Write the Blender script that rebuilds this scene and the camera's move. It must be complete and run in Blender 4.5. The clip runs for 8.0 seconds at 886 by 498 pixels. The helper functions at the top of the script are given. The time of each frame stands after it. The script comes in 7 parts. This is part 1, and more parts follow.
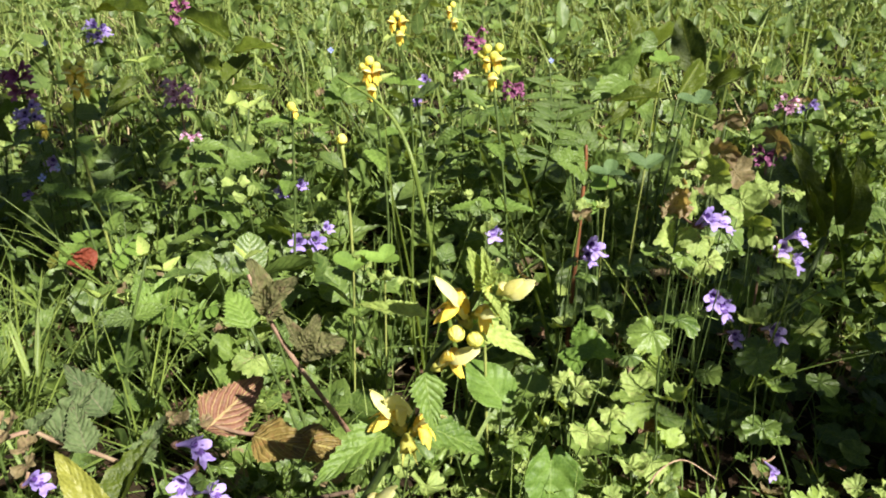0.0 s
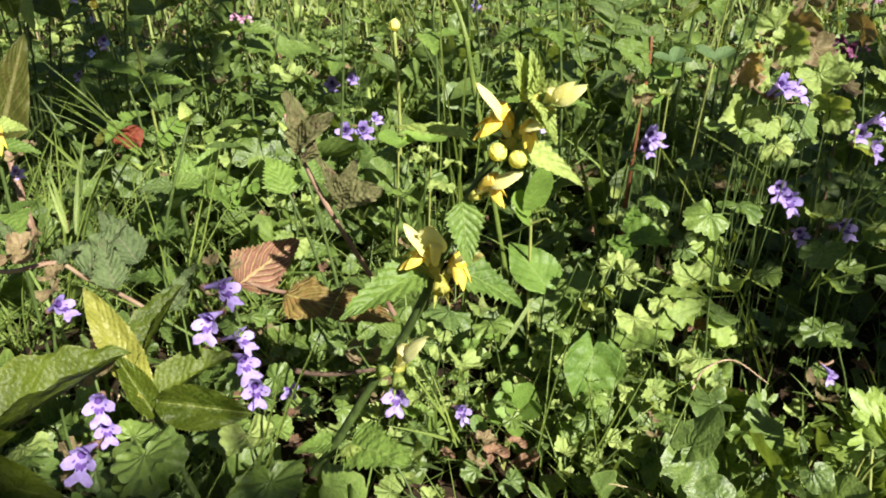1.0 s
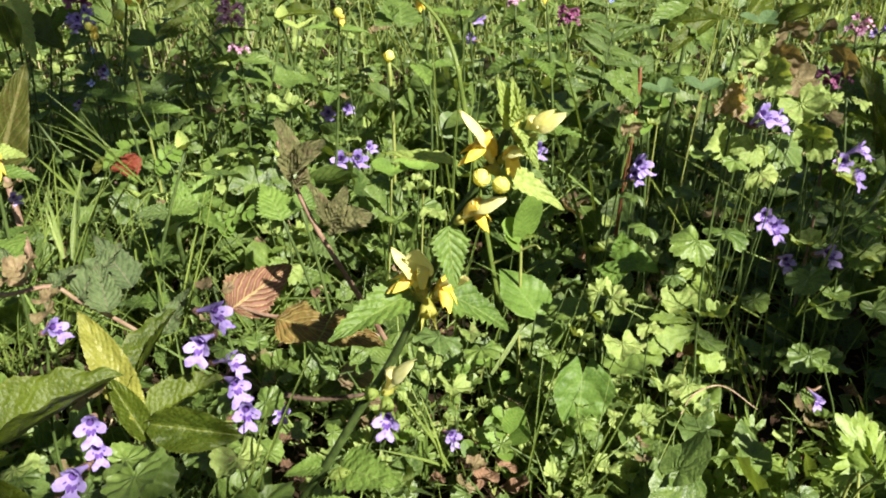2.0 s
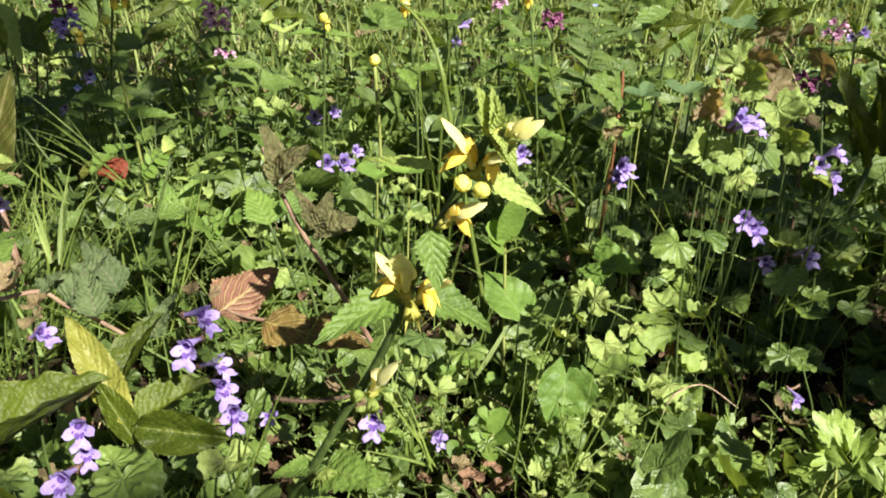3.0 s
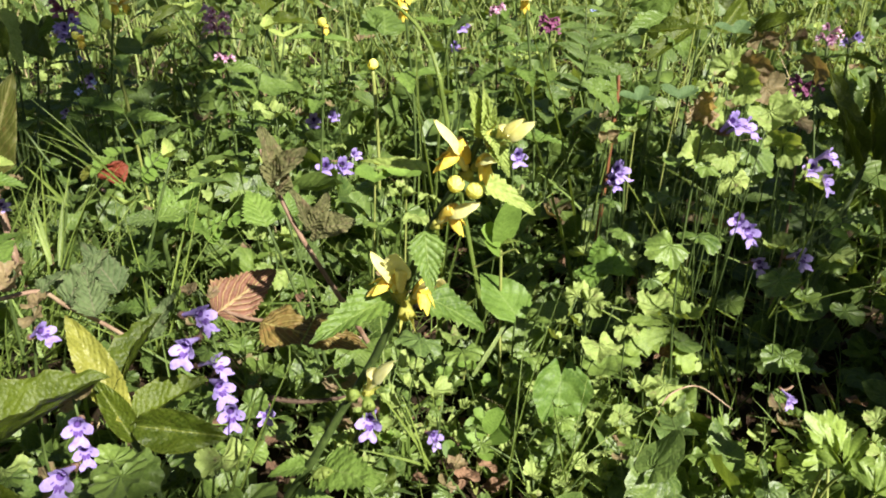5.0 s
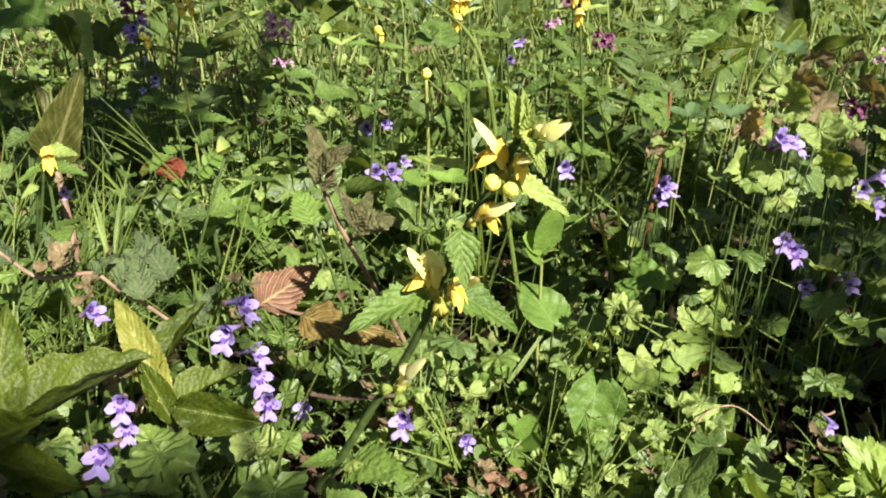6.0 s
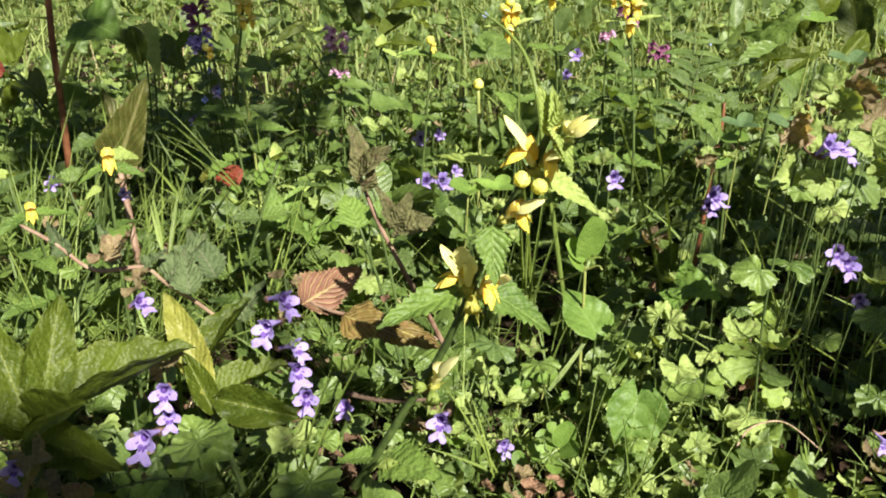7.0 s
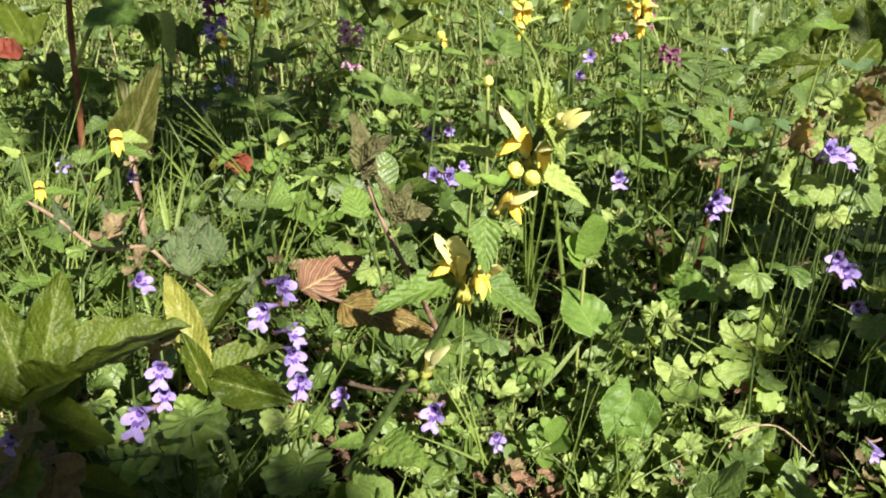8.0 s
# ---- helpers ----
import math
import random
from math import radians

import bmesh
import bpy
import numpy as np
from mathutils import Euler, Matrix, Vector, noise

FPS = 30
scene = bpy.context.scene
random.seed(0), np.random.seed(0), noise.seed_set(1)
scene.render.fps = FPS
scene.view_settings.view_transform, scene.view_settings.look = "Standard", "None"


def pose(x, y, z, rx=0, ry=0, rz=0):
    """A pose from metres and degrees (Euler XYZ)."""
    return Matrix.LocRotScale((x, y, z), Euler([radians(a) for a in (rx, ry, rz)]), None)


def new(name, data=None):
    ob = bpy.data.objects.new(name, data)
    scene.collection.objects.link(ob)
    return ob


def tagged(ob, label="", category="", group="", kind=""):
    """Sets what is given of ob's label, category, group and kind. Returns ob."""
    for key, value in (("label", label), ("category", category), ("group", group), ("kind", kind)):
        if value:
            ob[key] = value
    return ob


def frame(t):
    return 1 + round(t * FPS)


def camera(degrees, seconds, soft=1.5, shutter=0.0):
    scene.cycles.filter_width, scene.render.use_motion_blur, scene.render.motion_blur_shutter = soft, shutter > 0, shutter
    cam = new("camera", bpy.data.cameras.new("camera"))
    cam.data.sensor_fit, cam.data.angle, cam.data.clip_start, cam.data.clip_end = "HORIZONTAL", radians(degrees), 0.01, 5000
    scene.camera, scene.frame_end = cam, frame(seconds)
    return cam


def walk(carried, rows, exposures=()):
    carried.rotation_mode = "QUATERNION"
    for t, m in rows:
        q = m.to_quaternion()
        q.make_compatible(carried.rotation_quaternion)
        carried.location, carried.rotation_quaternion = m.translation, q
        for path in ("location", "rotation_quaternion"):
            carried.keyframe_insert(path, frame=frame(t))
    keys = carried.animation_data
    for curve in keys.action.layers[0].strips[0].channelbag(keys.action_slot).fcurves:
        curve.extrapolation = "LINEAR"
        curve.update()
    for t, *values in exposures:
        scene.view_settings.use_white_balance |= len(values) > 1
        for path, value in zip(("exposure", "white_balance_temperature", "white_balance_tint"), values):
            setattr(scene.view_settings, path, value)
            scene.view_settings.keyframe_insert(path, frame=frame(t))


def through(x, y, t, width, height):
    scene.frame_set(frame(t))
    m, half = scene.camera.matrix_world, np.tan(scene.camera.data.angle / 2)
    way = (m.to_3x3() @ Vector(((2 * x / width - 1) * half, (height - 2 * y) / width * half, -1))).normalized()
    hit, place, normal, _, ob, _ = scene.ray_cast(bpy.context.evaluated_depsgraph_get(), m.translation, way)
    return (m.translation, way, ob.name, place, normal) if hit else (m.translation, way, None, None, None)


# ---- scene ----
cam = camera(57.23, 8.0, soft=1.9)
# seconds, eye x y z in metres, yaw to the left, pitch up, roll
ROWS = [
    (0, -0.00871, 0.00895, 0.27758, -2.772, -23.444, -0.832),
    (0.2, -0.01227, 0.00769, 0.27002, -0.443, -23.190, -1.142),
    (0.5, -0.01215, 0.00903, 0.24793, 1.271, -24.484, -0.275),
    (0.7, -0.00837, 0.01037, 0.24038, 1.311, -26.312, 0.194),
    (1, -0.00495, 0.00956, 0.23728, 1.348, -26.902, 0.384),
    (1.5, -0.00361, 0.00582, 0.23744, 1.442, -25.635, 0.711),
    (2, -0.00116, 0.00405, 0.23810, 1.279, -24.810, 0.535),
    (2.2, -0.00056, 0.00402, 0.23937, 0.456, -24.997, 0.855),
    (3.3, 0.00105, -0.00088, 0.24092, 0.365, -24.617, 0.513),
    (3.5, 0.00121, -0.00092, 0.24093, 0.077, -24.593, 0.626),
    (4, 0.00000, 0.00000, 0.24061, 0.000, -24.661, 0.508),
    (4.2, 0.00007, -0.00002, 0.24062, -0.135, -24.621, 0.561),
    (5.3, 0.00435, -0.00611, 0.24123, 1.383, -24.063, 0.807),
    (5.5, 0.00539, -0.00746, 0.23953, 2.644, -23.786, 1.087),
    (6, 0.00791, -0.01023, 0.23753, 4.420, -23.240, 1.771),
    (6.5, 0.01400, -0.01110, 0.23567, 6.687, -21.910, 1.393),
    (7, 0.01832, -0.01435, 0.23256, 9.252, -22.013, 1.089),
    (7.5, 0.02225, -0.01701, 0.22922, 10.309, -22.300, 2.557),
    (8, 0.02529, -0.01742, 0.23057, 10.251, -22.052, 2.796),
]


def aimed(x, y, z, yaw, pitch, roll):
    return pose(x, y, z, 0, 0, yaw) @ pose(0, 0, 0, 90 + pitch) @ pose(0, 0, 0, 0, 0, roll)


walk(cam, [(t, aimed(*row)) for t, *row in ROWS])

# ---- light ----
SUN_FROM = Vector((0.46, -0.62, 0.63)).normalized()
world = bpy.data.worlds.new("sky")
scene.world = world
world.use_nodes = True
_bg = world.node_tree.nodes["Background"]
_sky = world.node_tree.nodes.new("ShaderNodeTexSky")
_sky.sky_type = "NISHITA"
_sky.sun_disc = False
_sky.sun_elevation = math.asin(SUN_FROM.z)
_sky.sun_rotation = math.atan2(SUN_FROM.x, SUN_FROM.y)
world.node_tree.links.new(_sky.outputs[0], _bg.inputs[0])
_bg.inputs[1].default_value = 0.021
sun = new("sun", bpy.data.lights.new("sun", "SUN"))
sun.data.energy = 5.0
sun.data.angle = radians(0.53)
sun.data.color = (1.0, 0.955, 0.845)
sun.matrix_world = Matrix.Translation((3, -4, 5)) @ SUN_FROM.to_track_quat("Z", "Y").to_matrix().to_4x4()
scene.view_settings.exposure = 1.47

rng = random.Random(7)
nrng = np.random.default_rng(11)
GROUND = -0.03


# ---- materials ----
def sockets(tree, kind, **values):
    node = tree.nodes.new(kind)
    for key, value in values.items():
        node.inputs[key].default_value = value
    return node


def maths(tree, op, a, b=None, c=None):
    node = tree.nodes.new("ShaderNodeMath")
    node.operation = op
    for n, v in enumerate((a, b, c)):
        if v is None:
            continue
        if isinstance(v, (int, float)):
            node.inputs[n].default_value = v
        else:
            tree.links.new(v, node.inputs[n])
    return node.outputs[0]


def mixed(tree, fac, a, b):
    node = tree.nodes.new("ShaderNodeMix")
    node.data_type = "RGBA"
    for n, v in ((0, fac), (6, a), (7, b)):
        if isinstance(v, (int, float)):
            node.inputs[n].default_value = v
        elif isinstance(v, tuple):
            node.inputs[n].default_value = (*v, 1)
        else:
            tree.links.new(v, node.inputs[n])
    return node.outputs[2]


def ramped(tree, fac, low, high):
    node = tree.nodes.new("ShaderNodeMapRange")
    tree.links.new(fac, node.inputs[0])
    node.inputs[1].default_value, node.inputs[2].default_value = low, high
    return node.outputs[0]


def plant_material(name, dark, light, vein, veins="strip", count=7, slant=0.35, spread="object", through=0.3,
                   rough=0.5, relief=0.5, spot=None, spot_amount=0.0, line=1.0, sheen=0.3, coarse=90.0, pebble=0.35, other=None, side=0.6):
    """A thin leaf or petal: colour varied piece by piece and blotch by blotch, veins laid out along the blade, light let through."""
    mat = bpy.data.materials.new(name)
    mat.use_nodes = True
    t = mat.node_tree
    t.nodes.clear()
    L = t.links
    if veins != "none":
        dark, light = tuple(0.74 * c for c in dark), tuple(1.2 * c for c in light)
        sheen = sheen * 1.1
    if spread == "object":
        rand = t.nodes.new("ShaderNodeObjectInfo").outputs["Random"]
    else:
        rand = t.nodes.new("ShaderNodeNewGeometry").outputs["Random Per Island"]
    coord = t.nodes.new("ShaderNodeTexCoord")
    geo = t.nodes.new("ShaderNodeNewGeometry").outputs["Position"]
    sep = t.nodes.new("ShaderNodeSeparateXYZ")
    L.new(coord.outputs["UV"], sep.inputs[0])
    u, v = sep.outputs[0], sep.outputs[1]
    blotch = sockets(t, "ShaderNodeTexNoise", Scale=coarse, Detail=3.0, Roughness=0.6)
    L.new(geo, blotch.inputs["Vector"])
    grain = sockets(t, "ShaderNodeTexNoise", Scale=900.0, Detail=2.0)
    L.new(geo, grain.inputs["Vector"])
    across = maths(t, "ABSOLUTE", maths(t, "SUBTRACT", u, 0.5))
    if veins == "strip":
        phase = maths(t, "SUBTRACT", maths(t, "MULTIPLY", v, float(count)), maths(t, "MULTIPLY", across, slant * 2 * count))
        phase = maths(t, "ADD", phase, maths(t, "MULTIPLY", blotch.outputs[0], 0.9))
        rib = maths(t, "GREATER_THAN", 0.022 * line, across)
    elif veins == "radial":
        phase = maths(t, "MULTIPLY", u, float(count))
        rib = maths(t, "GREATER_THAN", 0.0, 1.0)
    else:
        phase = maths(t, "MULTIPLY", u, float(count))
        rib = maths(t, "GREATER_THAN", 0.0, 1.0)
    near = maths(t, "ABSOLUTE", maths(t, "SUBTRACT", maths(t, "FRACT", phase), 0.5))
    lateral = ramped(t, near, 0.44 - 0.05 * line, 0.5)
    swell = ramped(t, near, 0.5, 0.1)
    if veins == "none":
        lateral = maths(t, "MULTIPLY", lateral, 0.0)
    lines = maths(t, "MAXIMUM", maths(t, "MULTIPLY", lateral, side), rib)
    tone = maths(t, "ADD", maths(t, "MULTIPLY", rand, 0.55), maths(t, "MULTIPLY", ramped(t, blotch.outputs[0], 0.35, 0.68), 0.5))
    colour = mixed(t, tone, dark, light)
    if other:
        pick = maths(t, "FRACT", maths(t, "MULTIPLY", rand, 7.31))
        colour = mixed(t, maths(t, "MULTIPLY", ramped(t, pick, 0.62, 0.95), 0.75), colour, other)
    colour = mixed(t, maths(t, "MULTIPLY", lines, 0.65), colour, vein)
    if spot:
        patch = sockets(t, "ShaderNodeTexNoise", Scale=coarse * 2.2, Detail=4.0, Roughness=0.7)
        L.new(geo, patch.inputs["Vector"])
        colour = mixed(t, maths(t, "MULTIPLY", ramped(t, patch.outputs[0], 0.62 - 0.25 * spot_amount, 0.72), 0.85), colour, spot)
    # paler margin on each blade, partly painted for edges that catch light
    if veins in ("strip", "radial"):
        rim = ramped(t, across, 0.455, 0.5) if veins == "strip" else ramped(t, v, 0.92, 1.0)
        colour = mixed(t, maths(t, "MULTIPLY", rim, 0.4), colour, vein)
    colour = mixed(t, maths(t, "MULTIPLY", ramped(t, grain.outputs[0], 0.42, 0.66), 0.3), colour, light)
    colour = mixed(t, maths(t, "MULTIPLY", ramped(t, grain.outputs[0], 0.5, 0.32), 0.3), colour, dark)
    cells = sockets(t, "ShaderNodeTexVoronoi", Scale=620.0)
    L.new(geo, cells.inputs["Vector"])
    height = maths(t, "ADD", maths(t, "MULTIPLY", swell, 0.85 * side), maths(t, "MULTIPLY", grain.outputs[0], 0.5))
    height = maths(t, "SUBTRACT", height, maths(t, "MULTIPLY", cells.outputs["Distance"], pebble if veins in ("strip", "radial") else 0.0))
    bump = sockets(t, "ShaderNodeBump", Strength=relief, Distance=0.0007)
    L.new(height, bump.inputs["Height"])
    bsdf = sockets(t, "ShaderNodeBsdfPrincipled", Roughness=rough)
    bsdf.inputs["Specular IOR Level"].default_value = sheen
    L.new(colour, bsdf.inputs["Base Color"])
    L.new(bump.outputs[0], bsdf.inputs["Normal"])
    glow = sockets(t, "ShaderNodeBsdfTranslucent")
    warm = t.nodes.new("ShaderNodeMix")
    warm.data_type = "RGBA"
    warm.blend_type = "MULTIPLY"
    warm.inputs[0].default_value = 1.0
    L.new(colour, warm.inputs[6])
    warm.inputs[7].default_value = (1.9, 1.7, 0.8, 1) if veins != "none" else (1.2, 1.1, 0.9, 1)
    L.new(warm.outputs[2], glow.inputs[0])
    mix = t.nodes.new("ShaderNodeMixShader")
    mix.inputs[0].default_value = through
    L.new(bsdf.outputs[0], mix.inputs[1])
    L.new(glow.outputs[0], mix.inputs[2])
    out = t.nodes.new("ShaderNodeOutputMaterial")
    L.new(mix.outputs[0], out.inputs[0])
    return mat


def rough_material(name, dark, light, scale, rough=0.9, relief=0.8, third=None):
    """Soil, bark and dry matter."""
    mat = bpy.data.materials.new(name)
    mat.use_nodes = True
    t = mat.node_tree
    bsdf = t.nodes["Principled BSDF"]
    geo = t.nodes.new("ShaderNodeNewGeometry").outputs["Position"]
    big = sockets(t, "ShaderNodeTexNoise", Scale=scale, Detail=5.0, Roughness=0.65)
    fine = sockets(t, "ShaderNodeTexNoise", Scale=scale * 9, Detail=3.0)
    t.links.new(geo, big.inputs["Vector"])
    t.links.new(geo, fine.inputs["Vector"])
    colour = mixed(t, ramped(t, big.outputs[0], 0.35, 0.65), dark, light)
    if third:
        colour = mixed(t, maths(t, "MULTIPLY", ramped(t, fine.outputs[0], 0.5, 0.7), 0.6), colour, third)
    bump = sockets(t, "ShaderNodeBump", Strength=relief, Distance=0.004 if scale < 60 else 0.0006)
    t.links.new(maths(t, "ADD", big.outputs[0], maths(t, "MULTIPLY", fine.outputs[0], 0.4)), bump.inputs["Height"])
    t.links.new(colour, bsdf.inputs["Base Color"])
    t.links.new(bump.outputs[0], bsdf.inputs["Normal"])
    bsdf.inputs["Roughness"].default_value = rough
    bsdf.inputs["Specular IOR Level"].default_value = 0.15 if scale < 60 else 0.35
    return mat


IVY = plant_material("ground_ivy_leaf", (0.048, 0.100, 0.0165), (0.15, 0.215, 0.046), (0.209, 0.274, 0.085), "radial", 9, rough=0.45, relief=0.8, sheen=0.45, other=(0.085, 0.135, 0.042))
# Paler copy of ground_ivy_leaf; its lightness partly stands for sun on leaves.
IVY_PALE = plant_material("pale_sunlit_ivy_leaf", (0.15, 0.225, 0.05), (0.27, 0.335, 0.10), (0.28, 0.33, 0.12), "radial", 9, rough=0.6, relief=1.0, line=0.7, spot=(0.208, 0.118, 0.1), spot_amount=0.15)
IVY_RUST = plant_material("rusty_ivy_leaf", (0.12, 0.105, 0.045), (0.23, 0.175, 0.09), (0.26, 0.21, 0.13), "radial", 9, rough=0.65, relief=0.7, spot=(0.14, 0.06, 0.06), spot_amount=0.5)
ARCH = plant_material("archangel_leaf", (0.062, 0.12, 0.02), (0.145, 0.222, 0.045), (0.21, 0.28, 0.085), "strip", 7, 0.3, rough=0.5, relief=0.8, sheen=0.28, pebble=0.5, line=0.8)
ARCH_PALE = plant_material("archangel_young_leaf", (0.22, 0.30, 0.06), (0.34, 0.42, 0.12), (0.33, 0.36, 0.119), "strip", 6, 0.3, rough=0.6, relief=0.8)
NETTLE = plant_material("dead_nettle_leaf", (0.046, 0.094, 0.017), (0.118, 0.176, 0.037), (0.16, 0.225, 0.07), "strip", 7, 0.3, rough=0.45, relief=1.0, sheen=0.42, pebble=0.6, other=(0.08, 0.115, 0.04))
DOCK = plant_material("dock_leaf", (0.036, 0.060, 0.004), (0.080, 0.108, 0.010), (0.18, 0.20, 0.04), "strip", 11, 0.28, rough=0.5, relief=0.9, spot=(0.085, 0.105, 0.016), spot_amount=0.2, sheen=0.28, line=0.9, pebble=0.55, side=0.25)
DOCK_YELLOW = plant_material("yellowing_dock_leaf", (0.125, 0.145, 0.022), (0.225, 0.225, 0.045), (0.28, 0.27, 0.08), "strip", 11, 0.28, rough=0.45, relief=0.8, pebble=0.5, side=0.3)
DOCK_DARK = plant_material("olive_dock_leaf", (0.038, 0.046, 0.009), (0.07, 0.078, 0.015), (0.22, 0.2, 0.08), "strip", 9, 0.38, rough=0.5, relief=0.9, spot=(0.1, 0.06, 0.02), spot_amount=0.3, line=2.0)
BRAMBLE = plant_material("bramble_leaf", (0.12, 0.05, 0.035), (0.20, 0.095, 0.06), (0.50, 0.40, 0.18), "strip", 8, 0.45, rough=0.55, relief=1.0, spot=(0.14, 0.12, 0.04), spot_amount=0.2, line=1.3, through=0.25, side=1.1)
BRAMBLE_GREEN = plant_material("bramble_leaf_green", (0.095, 0.07, 0.018), (0.18, 0.125, 0.036), (0.42, 0.36, 0.13), "strip", 8, 0.45, rough=0.5, relief=1.0, spot=(0.22, 0.09, 0.04), spot_amount=0.4, line=1.2, through=0.25, side=0.9)
GREYLEAF = plant_material("hairy_dull_leaf", (0.05, 0.085, 0.03), (0.095, 0.13, 0.05), (0.15, 0.14, 0.09), "strip", 8, 0.3, rough=0.8, relief=1.0, spot=(0.11, 0.075, 0.06), spot_amount=0.1, through=0.2)
SHRIVEL = plant_material("downy_young_leaf", (0.085, 0.095, 0.032), (0.175, 0.17, 0.07), (0.20, 0.165, 0.10), "strip", 8, 0.35, rough=0.8, relief=1.0, spot=(0.15, 0.085, 0.06), spot_amount=0.35, through=0.25)
VIOLET = plant_material("violet_leaf", (0.068, 0.138, 0.021), (0.135, 0.215, 0.042), (0.2, 0.28, 0.085), "strip", 5, 0.35, rough=0.5, relief=0.8, sheen=0.3, pebble=0.12, line=0.7)
BUTTER = plant_material("buttercup_leaf", (0.116, 0.197, 0.0314), (0.232, 0.313, 0.0627), (0.26, 0.335, 0.1), "radial", 13, rough=0.5, relief=0.5, sheen=0.45, through=0.35)
CLOVER = plant_material("clover_leaf", (0.088, 0.165, 0.026), (0.165, 0.255, 0.05), (0.19, 0.27, 0.07), "strip", 9, 0.3, rough=0.5, relief=0.3, line=0.3)
BLUE_LEAF = plant_material("bluish_leaf", (0.05, 0.10, 0.035), (0.105, 0.165, 0.066), (0.14, 0.20, 0.09), "strip", 6, 0.3, rough=0.5, relief=0.3)
GRASS = plant_material("grass_blade", (0.075, 0.13, 0.0213), (0.185, 0.24, 0.0531), (0.22, 0.255, 0.085), "long", 7, rough=0.45, relief=0.3, coarse=40.0, sheen=0.4)
CARPET = plant_material("undergrowth_leaf", (0.0291, 0.0667, 0.0125), (0.142, 0.205, 0.044), (0.209, 0.265, 0.085), "radial", 9, spread="island", rough=0.45, relief=0.8, sheen=0.45, other=(0.085, 0.135, 0.042))
CARPET_STRIP = plant_material("undergrowth_blade_leaf", (0.0312, 0.0686, 0.015), (0.125, 0.18, 0.042), (0.209, 0.255, 0.085), "strip", 7, 0.3, spread="island", rough=0.42, relief=0.8, sheen=0.5, other=(0.085, 0.135, 0.042))
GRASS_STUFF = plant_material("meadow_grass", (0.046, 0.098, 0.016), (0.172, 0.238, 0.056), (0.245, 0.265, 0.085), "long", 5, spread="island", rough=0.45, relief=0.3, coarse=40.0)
# Paler copy of meadow_grass: sun on the far grass put into its colour.
GRASS_FAR = plant_material("tall_grass_sun_tint", (0.085, 0.14, 0.03), (0.25, 0.30, 0.09), (0.28, 0.30, 0.11), "long", 5, spread="island", rough=0.5, relief=0.3, coarse=20.0)
STRAW = plant_material("dry_grass", (0.24, 0.18, 0.09), (0.42, 0.34, 0.2), (0.4, 0.33, 0.2), "long", 5, spread="island", rough=0.7, relief=0.3, through=0.15)
STEM = rough_material("green_stem", (0.03, 0.05, 0.011), (0.075, 0.11, 0.026), 150, 0.6, 0.3)
STEM_PALE = rough_material("pale_stem", (0.177, 0.21, 0.051), (0.26, 0.28, 0.085), 150, 0.55, 0.3)
STEM_RED = rough_material("reddish_stem", (0.12, 0.065, 0.042), (0.25, 0.165, 0.115), 150, 0.6, 0.4)
STEM_TAN = rough_material("pinkish_tan_stem", (0.20, 0.12, 0.085), (0.36, 0.27, 0.18), 150, 0.6, 0.4)
STEM_RUST = rough_material("rust_red_stem", (0.10, 0.035, 0.015), (0.20, 0.08, 0.035), 120, 0.55, 0.4)
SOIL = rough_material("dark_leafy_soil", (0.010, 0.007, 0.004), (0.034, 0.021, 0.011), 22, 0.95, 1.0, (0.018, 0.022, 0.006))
DRY = plant_material("dead_leaf", (0.10, 0.05, 0.03), (0.24, 0.14, 0.085), (0.28, 0.18, 0.12), "strip", 6, 0.3, rough=0.8, relief=1.0, through=0.12)
LITTER = plant_material("leaf_litter", (0.035, 0.02, 0.012), (0.15, 0.085, 0.05), (0.15, 0.09, 0.06), "strip", 6, 0.3, spread="island", rough=0.85, relief=1.0, through=0.1)
RAGGED = plant_material("orange_brown_leaf", (0.20, 0.13, 0.075), (0.36, 0.26, 0.17), (0.24, 0.17, 0.1), "strip", 7, 0.3, rough=0.7, relief=1.0, through=0.4, spot=(0.16, 0.17, 0.06), spot_amount=0.8)
DRY_RED = plant_material("red_dead_leaf", (0.07, 0.012, 0.006), (0.15, 0.03, 0.014), (0.16, 0.035, 0.015), "strip", 6, 0.3, rough=0.7, relief=1.0, through=0.12)
BARK = rough_material("twig_bark", (0.05, 0.03, 0.02), (0.12, 0.08, 0.055), 200, 0.85, 0.8)
YELLOW = plant_material("pale_yellow_petal", (0.80, 0.76, 0.22), (0.88, 0.85, 0.46), (0.8, 0.7, 0.2), "none", 6, rough=0.5, relief=0.2, through=0.4, coarse=260)
BUD_SKIN = plant_material("yellow_green_bud", (0.58, 0.60, 0.09), (0.78, 0.75, 0.22), (0.5, 0.52, 0.1), "long", 8, rough=0.5, relief=0.5, through=0.3, coarse=260)
GREEN_CALYX = plant_material("green_calyx", (0.12, 0.18, 0.035), (0.24, 0.30, 0.07), (0.26, 0.30, 0.09), "long", 6, rough=0.55, relief=0.4)
ORANGE = plant_material("orange_yellow_lip", (0.83, 0.58, 0.05), (0.88, 0.74, 0.16), (0.7, 0.3, 0.02), "none", 5, rough=0.5, relief=0.2, through=0.3, spot=(0.70, 0.27, 0.02), spot_amount=0.45, coarse=260)
CALYX = plant_material("yellow_green_calyx", (0.283, 0.3, 0.051), (0.425, 0.4, 0.0935), (0.354, 0.36, 0.085), "long", 5, rough=0.55, relief=0.3)
LILAC = plant_material("lilac_petal", (0.29, 0.205, 0.57), (0.46, 0.36, 0.75), (0.3, 0.2, 0.6), "none", 5, rough=0.55, relief=0.15, through=0.35, coarse=300)
